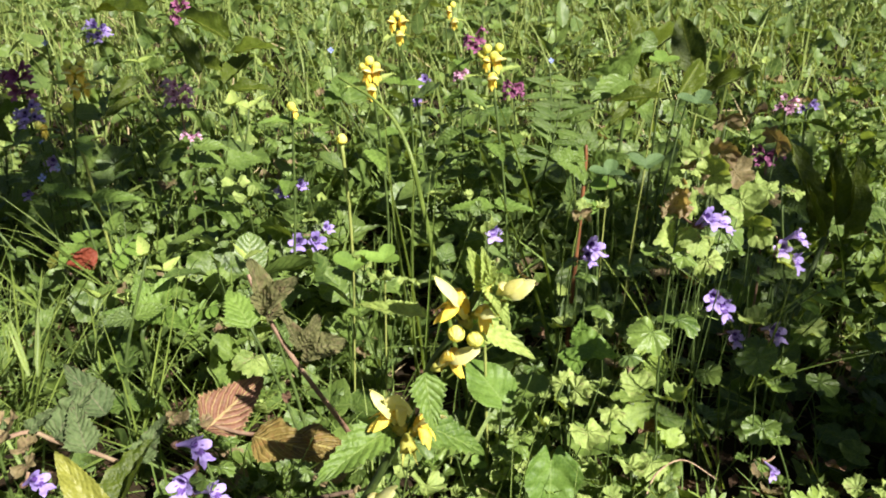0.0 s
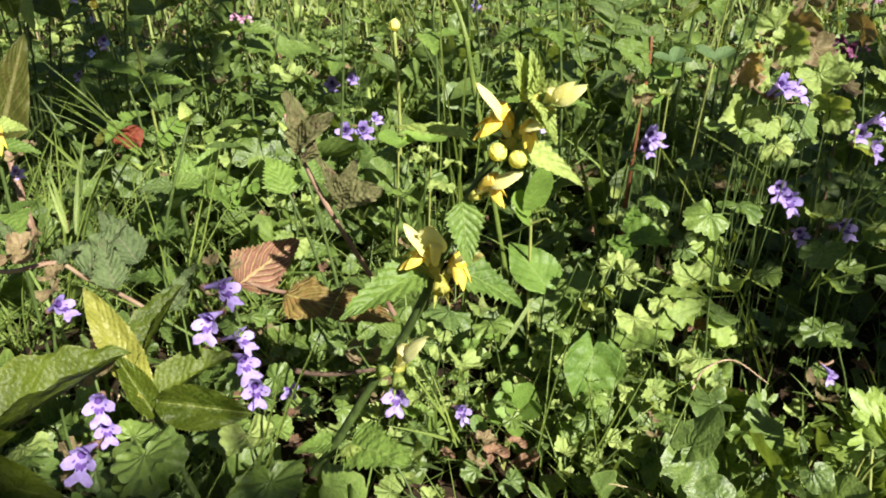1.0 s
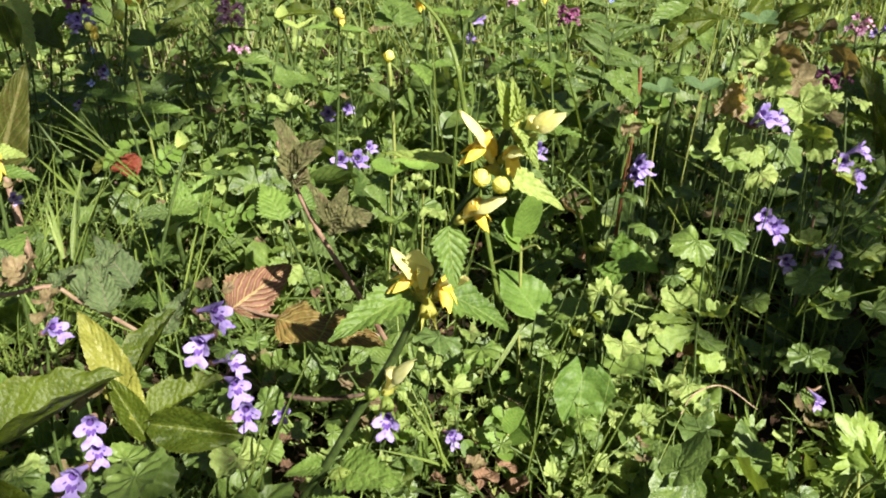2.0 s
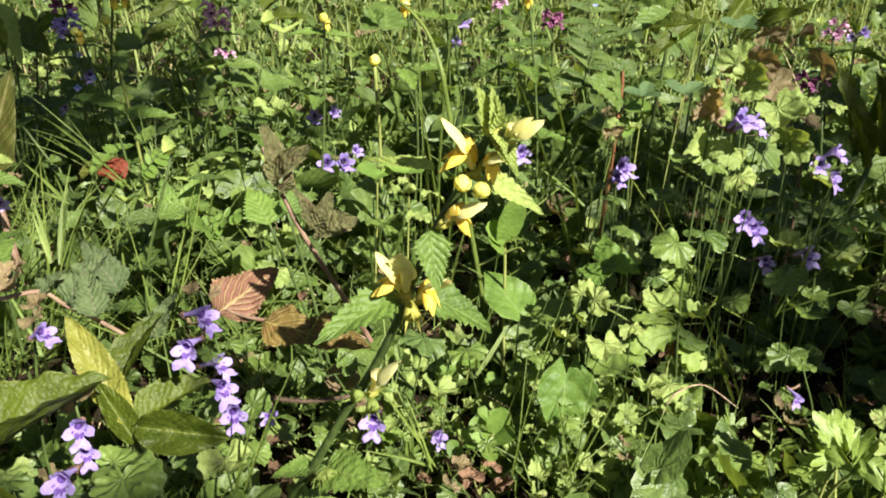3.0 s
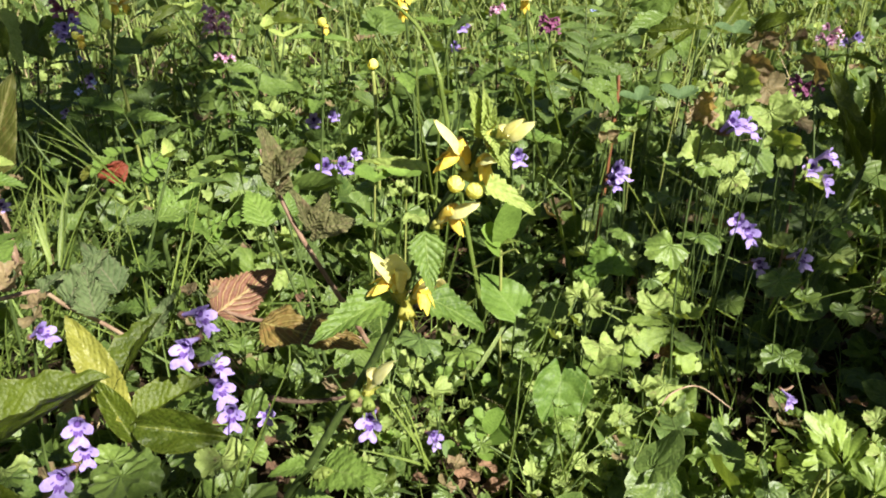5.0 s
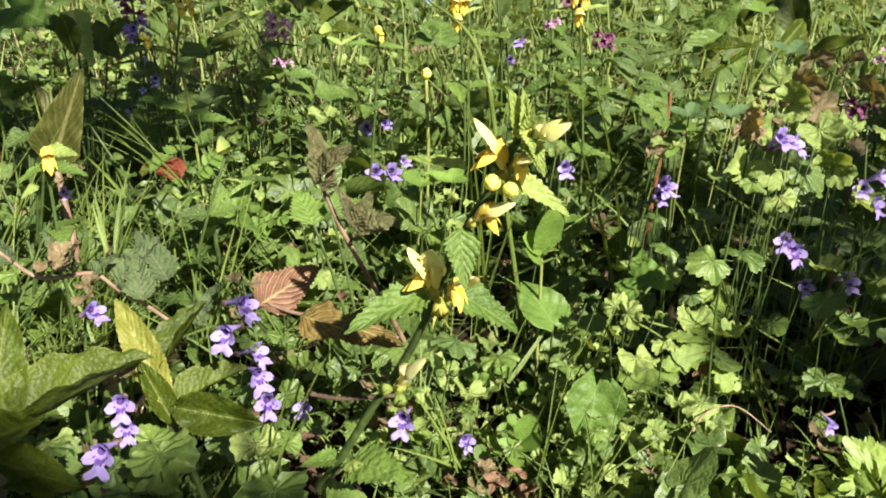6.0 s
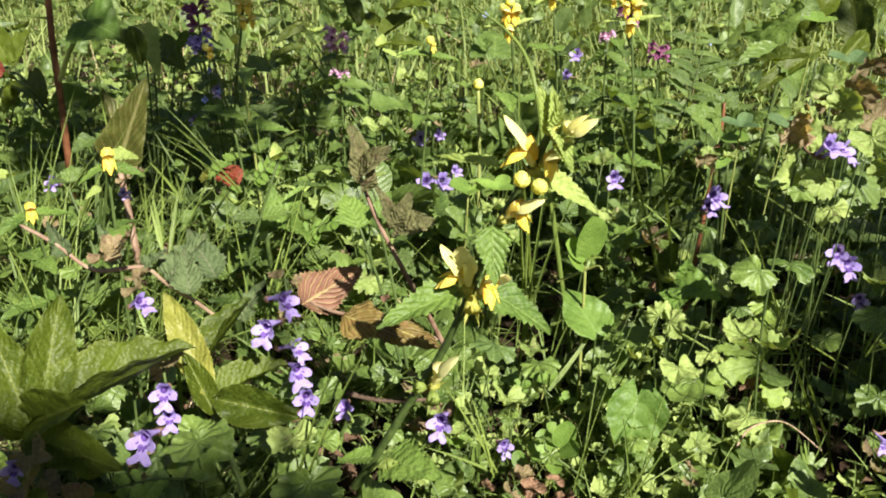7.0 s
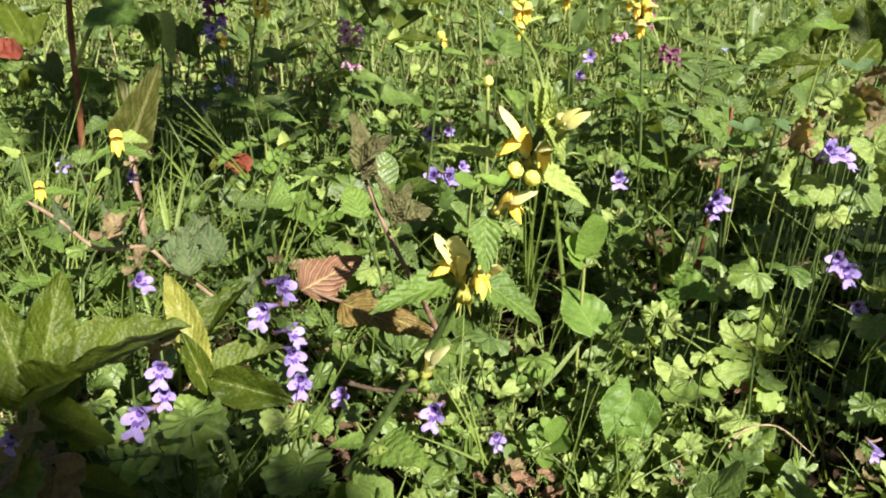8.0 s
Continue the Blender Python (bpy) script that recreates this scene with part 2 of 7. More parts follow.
LILAC_DARK = plant_material("violet_throat", (0.08, 0.035, 0.19), (0.16, 0.085, 0.34), (0.1, 0.05, 0.2), "none", 5, rough=0.6, relief=0.15, through=0.25, coarse=600)
CALYX_RED = plant_material("brown_red_calyx", (0.11, 0.06, 0.05), (0.19, 0.12, 0.08), (0.2, 0.13, 0.08), "long", 5, rough=0.7, relief=0.4)
PINK = plant_material("pink_petal", (0.42, 0.18, 0.34), (0.64, 0.42, 0.56), (0.5, 0.2, 0.4), "none", 5, rough=0.55, relief=0.15, through=0.3, coarse=400)
PLUM = plant_material("dark_purple_petal", (0.17, 0.045, 0.12), (0.3, 0.1, 0.21), (0.3, 0.1, 0.2), "none", 5, rough=0.55, relief=0.15, through=0.25, coarse=400)
BLUE = plant_material("blue_petal", (0.2, 0.24, 0.68), (0.36, 0.42, 0.8), (0.3, 0.3, 0.7), "none", 5, rough=0.55, relief=0.1, through=0.35, coarse=400)


# ---- shapes: points, faces, blade coordinates, material of each face ----
def strip(width, outline, rows=12, half=3, teeth=0, tooth=0.12, fold=0.25, droop=0.0, quilt=0.0, ribs=7, twist=0.0, wave=0.0, seed=0, cup=0.0, notch=0.0, crumple=0.0, lobe=0.0):
    """A blade one unit long along +y. outline(s) gives the half-width, up to 1."""
    r = random.Random(seed)
    ph = r.uniform(0, 6)
    V, UV, F = [], [], []
    for i in range(rows + 1):
        s = i / rows
        h = width * 0.5 * outline(s)
        for j in range(-half, half + 1):
            a = j / half
            k = 1.0
            y = s
            if teeth and abs(j) == half:
                saw = (s * teeth) % 1.0
                k = 1 + tooth * (saw - 0.5)
            x = a * h * k
            z = fold * abs(a) * h - droop * s * s + cup * a * a * h
            z += quilt * math.sin((s * ribs - abs(a) * 0.35 * ribs) * 2 * math.pi) * (0.25 + abs(a)) * h
            z += wave * math.sin(s * 9 + ph + 1.5 * a) * abs(a) * h
            x += twist * s * s
            y -= lobe * (1 - s) ** 5 * math.sin(math.pi * 0.85 * abs(a))
            y -= notch * s ** 4 * max(0.0, 1 - 1.6 * abs(a))
            if crumple:
                z += crumple * noise.noise((x * 7 / max(width, 0.1) + seed * 3.1, y * 7, seed * 1.7)) * (0.4 + 0.6 * abs(a))
            V.append((x, y, z))
            UV.append((0.5 + 0.5 * a, s))
    n = 2 * half + 1
    for i in range(rows):
        for j in range(n - 1):
            p = i * n + j
            F.append((p, p + 1, p + n + 1, p + n))
    return V, F, UV, [0] * len(F)


def polar(radius, steps=44, rings=3, cup=0.1, ruffle=0.06, ribs=9, crease=0.03, seed=0, crumple=0.0, planar=False):
    """A blade round its stalk's end; +y is its tip, one unit away. radius(a) for the angle a from the tip."""
    r = random.Random(seed)
    p1, p2 = r.uniform(0, 6), r.uniform(0, 6)
    V, UV, F = [(0, 0, 0)], [(0.5, 0.3 if planar else 0)], []
    for k in range(1, rings + 1):
        q = k / rings
        for i in range(steps + 1):
            a = -math.pi + 2 * math.pi * i / steps
            R = radius(a) * q
            z = cup * R * R + ruffle * math.sin(3 * a + p1) * q * q + 0.5 * ruffle * math.sin(5 * a + p2) * q ** 3
            z += crease * q * math.cos(ribs * a)
            if crumple:
                z += crumple * q * noise.noise((R * math.sin(a) * 3.2 + seed * 3.3, R * math.cos(a) * 3.2, seed * 2.1))
            V.append((R * math.sin(a), R * math.cos(a), z))
            UV.append((0.5 + 0.8 * R * math.sin(a), 0.3 + 0.7 * R * math.cos(a)) if planar else (i / steps, q))
    m = steps + 1
    for i in range(steps):
        F.append((0, 1 + i + 1, 1 + i))
        for k in range(rings - 1):
            b = 1 + k * m + i
            F.append((b, b + 1, b + m + 1, b + m))
    return V, F, UV, [0] * len(F)


def tube(points, radii, sides=6, cap=True):
    P = [Vector(p) for p in points]
    if len(radii) != len(P):
        radii = np.interp(np.linspace(0, 1, len(P)), np.linspace(0, 1, len(radii)), radii)
    V, UV, F = [], [], []
    side = Vector((1, 0.2, 0.1))
    for i, p in enumerate(P):
        d = (P[min(i + 1, len(P) - 1)] - P[max(i - 1, 0)]).normalized()
        side = (side - d * side.dot(d)).normalized()
        up = d.cross(side)
        for j in range(sides + 1):
            a = 2 * math.pi * j / sides
            V.append(tuple(p + (side * math.cos(a) + up * math.sin(a)) * radii[i]))
            UV.append((j / sides, i / max(1, len(P) - 1)))
    n = sides + 1
    for i in range(len(P) - 1):
        for j in range(sides):
            b = i * n + j
            F.append((b, b + 1, b + n + 1, b + n))
    if cap:
        F.append(tuple(range(len(V) - n, len(V) - 1)))
    return V, F, UV, [0] * len(F)


def bulb(length, radius, sides=8, rings=6, belly=0.5):
    """A closed egg along +y."""
    pts, rad = [], []
    for i in range(rings + 1):
        s = i / rings
        pts.append((0, s * length, 0))
        rad.append(max(1e-5, radius * math.sin(math.pi * s ** (0.7 if belly < 0.5 else 1.0)) ** 0.75))
    return tube(pts, rad, sides)


def joined(*items):
    """Items of (shape, matrix, material number)."""
    V, F, UV, M = [], [], [], []
    for (v, f, uv, _), m, k in items:
        b = len(V)
        V += [tuple(m @ Vector(p)) for p in v]
        UV += uv
        F += [tuple(b + i for i in face) for face in f]
        M += [k] * len(f)
    return V, F, UV, M


def mesh_of(name, shape, *materials):
    V, F, UV, M = shape
    me = bpy.data.meshes.new(name)
    me.from_pydata(V, [], F)
    for mat in materials:
        me.materials.append(mat)
    idx = np.empty(len(me.loops), dtype=np.int32)
    me.loops.foreach_get("vertex_index", idx)
    layer = me.uv_layers.new(name="blade")
    layer.data.foreach_set("uv", np.asarray(UV, dtype=np.float32)[idx].ravel())
    me.polygons.foreach_set("use_smooth", np.ones(len(F), dtype=bool))
    me.polygons.foreach_set("material_index", np.asarray(M, dtype=np.int32))
    me.update()
    return me


def smooth_line(points, steps=6):
    """A smooth way through the points (Catmull-Rom)."""
    P = [Vector(p) for p in points]
    Q = [2 * P[0] - P[1], *P, 2 * P[-1] - P[-2]]
    out = []
    for i in range(1, len(Q) - 2):
        a, b, c, d = Q[i - 1 : i + 3]
        for k in range(steps):
            t = k / steps
            out.append(0.5 * (2 * b + (c - a) * t + (2 * a - 5 * b + 4 * c - d) * t * t + (3 * b - 3 * c + d - a) * t ** 3))
    return out + [P[-1]]


def between(base, tip, face=(0, 0, 1), wide=1.0):
    """The pose of a unit blade that runs from base to tip, with its upper side towards face."""
    base, tip = Vector(base), Vector(tip)
    y = tip - base
    n = y.length
    y = y / n
    z = Vector(face) - y * Vector(face).dot(y)
    z = z.normalized() if z.length > 1e-5 else y.orthogonal().normalized()
    x = y.cross(z)
    m = Matrix((x * n * wide, y * n, z * n)).transposed().to_4x4()
    m.translation = base
    return m


def thing(name, at, label, category, group=""):
    ob = new(name)
    ob.empty_display_size = 0.01
    ob.location = at
    return tagged(ob, label, category, group)


def part(name, mesh, parent, m=None, label=""):
    """m: the pose in the world."""
    ob = new(name, mesh)
    ob.parent = parent
    base = Vector(parent.location) if parent.parent is None else parent.matrix_basis.translation + parent.parent.location
    if parent.parent is not None and parent.type == "MESH":
        up = Matrix.Translation(parent.parent.location) @ parent.matrix_basis
        ob.matrix_basis = up.inverted() @ (m if m is not None else up)
    else:
        ob.matrix_basis = Matrix.Translation(-base) @ (m if m is not None else Matrix.Translation(base))
    if label:
        ob["label"] = label
    return ob


def stalk(name, parent, points, r0, r1, material, sides=6, label="", steps=5):
    line = smooth_line(points, steps) if len(points) > 2 else [Vector(p) for p in points]
    n = len(line) - 1
    radii = [r0 + (r1 - r0) * i / n for i in range(n + 1)]
    origin = Vector(parent.location)
    me = mesh_of(name, tube([p - origin for p in line], radii, sides), material)
    ob = part(name, me, parent, Matrix.Translation(origin), label)
    return ob


# ---- outlines ----
def lance(s):
    return max(0.02, math.sin(math.pi * min(1, s * 0.97 + 0.03) ** 0.8) ** 0.75)


def ovate(s):
    return max(0.015, (min(1, s / 0.22) ** 0.6) * (1 - s) ** 0.72 * 1.2 if s > 0.02 else 0.1)


def oval(s):
    return max(0.05, math.sqrt(max(0, 1 - (2 * s - 1) ** 2)))


def blade(s):
    return max(0.03, (1 - s) ** 0.55 * min(1, 0.55 + s * 2))


def scalloped(n, depth=0.13, gap=0.32, tip=1.0):
    def radius(a):
        edge = abs(a) / math.pi
        r = 1.0 if edge < 0.72 else max(gap, 1 - (edge - 0.72) / 0.28 * (1 - gap))
        r *= 0.9 + 0.1 * math.cos(a) * tip
        r *= 1 + 0.06 * math.sin(2 * a + n) + 0.04 * math.sin(5 * a + 2 * n)
        return r * (1 - depth * (1 - abs(math.sin(n * a / 2)) ** 0.6))
    return radius


def heart(a):
    e = abs(a) / math.pi
    r = np.interp(e, (0, 0.08, 0.25, 0.5, 0.7, 0.82, 0.91, 0.96, 1), (1, 0.88, 0.66, 0.57, 0.57, 0.57, 0.46, 0.22, 0.05))
    return float(r) * (1 + 0.018 * math.sin(22 * a))


def lobed(centres, width, low=0.28, fine=0.1):
    def radius(a):
        r = low
        for c, k in centres:
            d = (a - c) / width
            r = max(r, k * math.exp(-(d ** 4)) * (1 - fine * abs(math.sin(4.5 * d))))
        return r if abs(a) < 2.9 else 0.1
    return radius


IVY_MESHES = [mesh_of("ivy_leaf", polar(scalloped(n, 0.15, 0.26), n * 5, 5, cup, ruf, 9, 0.035, k, 0.17), IVY) for k, (n, cup, ruf) in enumerate(((19, 0.15, 0.07), (17, -0.2, 0.1), (17, 0.28, 0.08), (19, -0.3, 0.12), (15, 0.08, 0.15)))]
IVY_PALE_MESHES = [mesh_of("ivy_leaf", polar(scalloped(n, 0.17, 0.26), n * 5, 5, cup, ruf, 9, 0.02, k + 7, 0.28), IVY_PALE) for k, (n, cup, ruf) in enumerate(((17, 0.35, 0.14), (19, -0.3, 0.16), (15, 0.55, 0.17), (17, 0.1, 0.2)))]
IVY_RUST_MESHES = [mesh_of("ivy_leaf", polar(scalloped(11, 0.14, 0.3), 44, 4, 0.3, 0.14, 5, 0.06, k + 12, 0.35), IVY_RUST) for k in range(2)]
ARCH_MESHES = [mesh_of("archangel_leaf", strip(0.62, ovate, 33, 4, 11, 0.34, 0.28, d, 0.008, 7, 0, 0.06, k, 0, 0, 0.05), ARCH) for k, d in enumerate((0.1, 0.25, -0.05))]
NETTLE_MESHES = [mesh_of("nettle_leaf", strip(0.66, ovate, 27, 3, 9, 0.3, 0.25, d, 0.02, 7, 0, 0.08, k, 0, 0, 0.07), NETTLE) for k, d in enumerate((0.15, 0.3, 0.0))]
ARCH_PALE_MESHES = [mesh_of("archangel_leaf", strip(0.5, ovate, 27, 3, 9, 0.3, 0.3, d, 0.02, 6, 0, 0.06, k, 0, 0, 0.04), ARCH_PALE) for k, d in enumerate((0.15, 0.0))]
DOCK_MESHES = [mesh_of("dock_leaf", strip(0.42, lance, 48, 5, 24, 0.1, f, d, 0.007, 11, 0, w, k, 0, 0, 0.06), DOCK) for k, (f, d, w) in enumerate(((0.65, 0.12, 0.1), (1.05, 0.05, 0.08), (0.45, 0.22, 0.14)))]
DOCK_YELLOW_MESH = mesh_of("dock_leaf", strip(0.34, lance, 60, 5, 22, 0.1, 0.4, 0.1, 0.008, 11, 0, 0.1, 5, 0, 0, 0.05), DOCK_YELLOW)
DOCK_DARK_MESH = mesh_of("dock_leaf", strip(0.62, ovate, 54, 6, 20, 0.03, 0.7, 0.05, 0.012, 9, 0, 0.06, 6, 0, 0, 0.04), DOCK_DARK)
BRAMBLE_MESH = mesh_of("leaflet", strip(0.68, ovate, 48, 5, 16, 0.22, 0.2, 0.05, 0.03, 9, 0, 0.06, 1, 0, 0, 0.05), BRAMBLE)
BRAMBLE_GREEN_MESH = mesh_of("leaflet", strip(0.6, ovate, 42, 5, 16, 0.16, 0.2, 0.1, 0.025, 9, 0, 0.08, 2, 0, 0, 0.07), BRAMBLE_GREEN)
SHRIVEL_MESH = mesh_of("leaf", strip(0.9, lambda s: max(0.03, math.sin(math.pi * min(1, 0.06 + 0.94 * s) ** 0.75) ** 0.6), 40, 6, 14, 0.1, 0.3, 0.25, 0.012, 8, 0.05, 0.16, 9, 0, 0, 0.08), SHRIVEL)
GREY_MESH = mesh_of("leaf", strip(0.6, ovate, 36, 4, 12, 0.25, 0.4, 0.15, 0.02, 8, 0, 0.14, 3, 0, 0, 0.14), GREYLEAF)


def cordate(s):
    return float(np.interp(s, (0, 0.06, 0.2, 0.35, 0.6, 0.8, 0.93, 1), (0.42, 0.78, 0.97, 0.93, 0.66, 0.37, 0.15, 0.01)))


VIOLET_MESHES = [mesh_of("violet_leaf", strip(0.98, cordate, 48, 7, 16, 0.05, f, d, q, 5, 0, 0.1, k + 3, 0, 0, c, 0.24 - 0.12 * k), VIOLET) for k, (f, d, q, c) in enumerate(((0.35, 0.28, 0.006, 0.09), (0.15, 0.14, 0.016, 0.03)))]
BUTTER_MESHES = []


def wedge(a):
    """A fan-shaped leaflet with three shallow lobes."""
    e = abs(a)
    r = float(np.interp(e, (0, 0.35, 0.55, 0.62, 0.75, 3.2), (1.0, 0.86, 0.66, 0.4, 0.06, 0.04)))
    return r * (1 - 0.34 * math.exp(-((e - 0.22) / 0.05) ** 2) - 0.10 * math.exp(-((e - 0.42) / 0.03) ** 2) - 0.08 * math.exp(-((e - 0.09) / 0.02) ** 2))


def finger(s):
    return float(np.interp(s, (0, 0.18, 0.42, 0.62, 0.78, 0.9, 1), (0.05, 0.22, 0.72, 1, 0.82, 0.56, 0.14)))


FINGER_MESH = mesh_of("leaflet", strip(0.62, finger, 40, 5, 5, 0.5, 0.25, 0.15, 0.01, 5, 0.04, 0.06, 2, 0, 0, 0.06), BUTTER)
for k, (spread_by, back) in enumerate(((1.15, 0.8), (1.3, 0.9), (1.0, 0.75))):
    side = [polar(wedge, 110, 4, c, 0.06, 3, 0.0, k + n, 0.16) for n, c in enumerate((0.1, -0.2, -0.1))]
    BUTTER_MESHES.append(mesh_of("buttercup_leaf", joined((side[0], Matrix.Diagonal((0.75, 1, 1, 1)), 0), (side[1], Matrix.Rotation(spread_by, 4, "Z") @ Matrix.Diagonal((back * 0.75, back, back, 1)), 0), (side[2], Matrix.Rotation(-spread_by, 4, "Z") @ Matrix.Diagonal((back * 0.75, back, back, 1)), 0)), BUTTER))
ROUND_MESH = mesh_of("leaflet", strip(0.72, oval, 14, 3, 0, 0, 0.25, 0.05, 0.02, 8, 0, 0.04, 2), CLOVER)
BLUE_MESH = mesh_of("leaflet", strip(0.6, oval, 12, 3, 0, 0, 0.4, 0.05, 0.0, 6, 0, 0.03, 2), BLUE_LEAF)
VETCH_LONG = mesh_of("leaflet", strip(0.3, lance, 12, 2, 0, 0, 0.4, 0.15, 0.0, 8, 0, 0.05, 4), NETTLE)
VETCH_MESH = mesh_of("leaflet", strip(0.45, oval, 10, 2, 0, 0, 0.2, 0.05, 0.0, 8, 0, 0.03, 2), CLOVER)
GRASS_MESHES = [mesh_of("blade", strip(w, blade, 14, 1, 0, 0, 0.6, d, 0, 1, tw, 0, 1), GRASS) for w, d, tw in ((0.05, 0.12, 0.0), (0.04, 0.3, 0.08), (0.06, 0.05, -0.06), (0.035, 0.45, 0.03))]
DRY_MESHES = [mesh_of("dead_leaf", strip(0.6, oval, 16, 4, 0, 0, 0.5, d, 0.05, 6, 0.1, 0.5, k), DRY) for k, d in enumerate((0.3, -0.2))]
RAGGED_MESH = mesh_of("withered_leaf", strip(0.7, ovate, 30, 5, 7, 0.7, 0.5, -0.15, 0.04, 6, 0.1, 0.4, 4, 0, 0, 0.35), RAGGED)
DRY_RED_MESH = mesh_of("dead_leaf", strip(0.9, oval, 24, 5, 0, 0, 0.5, 0.3, 0.03, 6, 0.1, 0.3, 3, 0, 0, 0.2), DRY_RED)


# ---- flowers: +y points out of the mouth, +z up, metres ----
def turn(x=0, y=0, z=0, at=(0, 0, 0), size=1.0, wide=1.0):
    return pose(*at, x, y, z) @ Matrix.Diagonal((size * wide, size, size, 1))


def hooded():
    hood = strip(0.80, lambda s: max(0.1, math.sin(math.pi * (0.14 + 0.845 * s)) ** 0.62), 18, 7, 0, 0, 0, 0.40, 0, 1, 0, 0.05, 0, -0.6)
    neck = tube(smooth_line(((0, 0, 0), (0, 0.003, 0.003), (0, 0.0055, 0.007))), (0.0011, 0.0026), 8)
    return joined((hood, turn(50, 0, 0, (0, 0.004, 0.0055), 0.0122), 0), (neck, Matrix(), 0))


def lipped():
    mid = strip(0.52, lambda s: max(0.05, math.sin(math.pi * min(1, 0.25 + 0.72 * s)) ** 0.9), 12, 4, 0, 0, 0, 0.45, 0, 1, 0, 0.15, 0, -0.5)
    side = strip(0.5, lambda s: max(0.05, math.sin(math.pi * min(1, 0.3 + 0.68 * s))), 10, 3, 0, 0, 0, 0.35, 0, 1, 0, 0.1, 0, -0.5)
    throat = tube(smooth_line(((0, 0.001, 0.002), (0, 0.0035, 0.005), (0, 0.0065, 0.0062))), (0.0016, 0.0024, 0.0033), 9)
    return joined((mid, turn(-40, 0, 0, (0, 0.0055, 0.0042), 0.0086), 0), (side, turn(-42, 16, -50, (0.0014, 0.0055, 0.0048), 0.0074), 0),
                  (side, turn(-42, -16, 50, (-0.0014, 0.0055, 0.0048), 0.0074), 0), (throat, Matrix(), 0))


def toothed(size, n=5):
    cone = tube(((0, 0, 0), (0, 0.35, 0), (0, 0.7, 0)), (0.12, 0.3, 0.36), 8)
    tooth = strip(0.32, lambda s: max(0.03, 1 - s), 3, 1, 0, 0, 0.2, -0.12)
    items = [(cone, Matrix.Diagonal((size, size, size, 1)), 0)]
    for k in range(n):
        items.append((tooth, pose(0, 0, 0, 0, 360 * k / n, 0) @ turn(14, 0, 0, (0, 0.68 * size, 0.34 * size), 0.55 * size), 0))
    return joined(*items)


HOOD = mesh_of("hood", hooded(), YELLOW)
LIP = mesh_of("lip", lipped(), ORANGE)
CALYX_MESH = mesh_of("calyx", toothed(0.0062), CALYX)
BUD = mesh_of("bud", bulb(0.0068, 0.0027, 10, 8), BUD_SKIN)
BIG_BUD = mesh_of("bud", bulb(0.0066, 0.0031, 12, 9, 0.6), BUD_SKIN)
CALYX_STAR = mesh_of("calyx", toothed(0.0062), GREEN_CALYX)
BUTTER_BUD = mesh_of("bud", bulb(0.0066, 0.0029, 12, 9, 0.6), BUD_SKIN)
CALYX_SMALL = mesh_of("calyx", toothed(0.0045), CALYX_RED)
CALYX_BUD = mesh_of("calyx", toothed(0.0058), GREEN_CALYX)


def two_lipped(width=1.0, kind=0):
    """The trumpet of a ground ivy: narrow tube, broad notched lower lip, side lobes, a small upper lip and a dark streaked throat."""
    pipe = tube(smooth_line(((0, 0, 0), (0, 0.004, 0.0006), (0, 0.008, 0.001), (0, 0.0105, 0.0008))), (0.0007, 0.0010, 0.0018, 0.0030), 12, False)
    notch = strip(1.15, lambda s: max(0.2, (0.34 + 0.25 * s if s < 0.4 else 0.44 + 0.56 * math.sin(math.pi * min(1, (s - 0.4) / 0.82)) ** 0.75)), 12, 6, 0, 0, -0.06, 0.2, 0, 1, 0, 0.2, kind, 0, 0.26, 0.08)
    lobe = strip(0.9, lambda s: max(0.1, math.sin(math.pi * min(1, 0.2 + 0.72 * s)) ** 0.6), 8, 3, 0, 0, 0.1, 0.25, 0, 1, 0, 0.12, kind, 0, 0, 0.08)
    items = [(pipe, Matrix(), 0)]
    for petal, roll, tilt, size, w in ((notch, 0, -44, 0.0072, 1.05 * width), (lobe, 66, -38, 0.0046, 1.05), (lobe, -66, -38, 0.0046, 1.05), (lobe, 157, -14, 0.0040, 0.95), (lobe, -157, -14, 0.0040, 0.95)):
        items.append((petal, pose(0, 0, 0, 0, roll, 0) @ turn(tilt, 0, 0, (0, 0.0100, -0.0022), size, w), 0))
    inner = tube(((0, 0.0060, 0.0009), (0, 0.0102, 0.0007)), (0.0003, 0.0014), 12, False)
    fleck = strip(0.42, oval, 5, 1)
    items.append((inner, Matrix(), 1))
    for roll, reach in ((-30, 0.0020), (-12, 0.0030), (12, 0.0030), (30, 0.0020), (62, 0.0016), (-62, 0.0016)):
        items.append((fleck, pose(0, 0, 0, 0, roll, 0) @ turn(-42, 0, 0, (0, 0.0103, -0.0021), reach), 1))
    return joined(*items)


IVY_FLOWERS = [mesh_of("flower", two_lipped(w, k), LILAC, LILAC_DARK) for k, w in enumerate((1.0, 1.15, 0.85))]
PINK_FLOWER = mesh_of("flower", two_lipped(0.7, 3), PINK, PLUM)
PLUM_FLOWER = mesh_of("flower", two_lipped(0.7, 4), PLUM, PLUM)


def small_star():
    lobe = strip(0.75, oval, 5, 2, 0, 0, 0.1, 0.1)
    return joined(*[(lobe, pose(0, 0, 0, 0, 90 * k, 0) @ turn(70, 0, 0, (0, 0.001, 0.0004), 0.0033), 0) for k in range(4)])


BLUE_FLOWER = mesh_of("flower", small_star(), BLUE)


def flower_pose(at, out, up=(0, 0, 1), size=1.0):
    """The pose of a flower whose stalk end is at `at` and whose mouth looks along out."""
    return between(at, Vector(at) + Vector(out).normalized() * size, up)


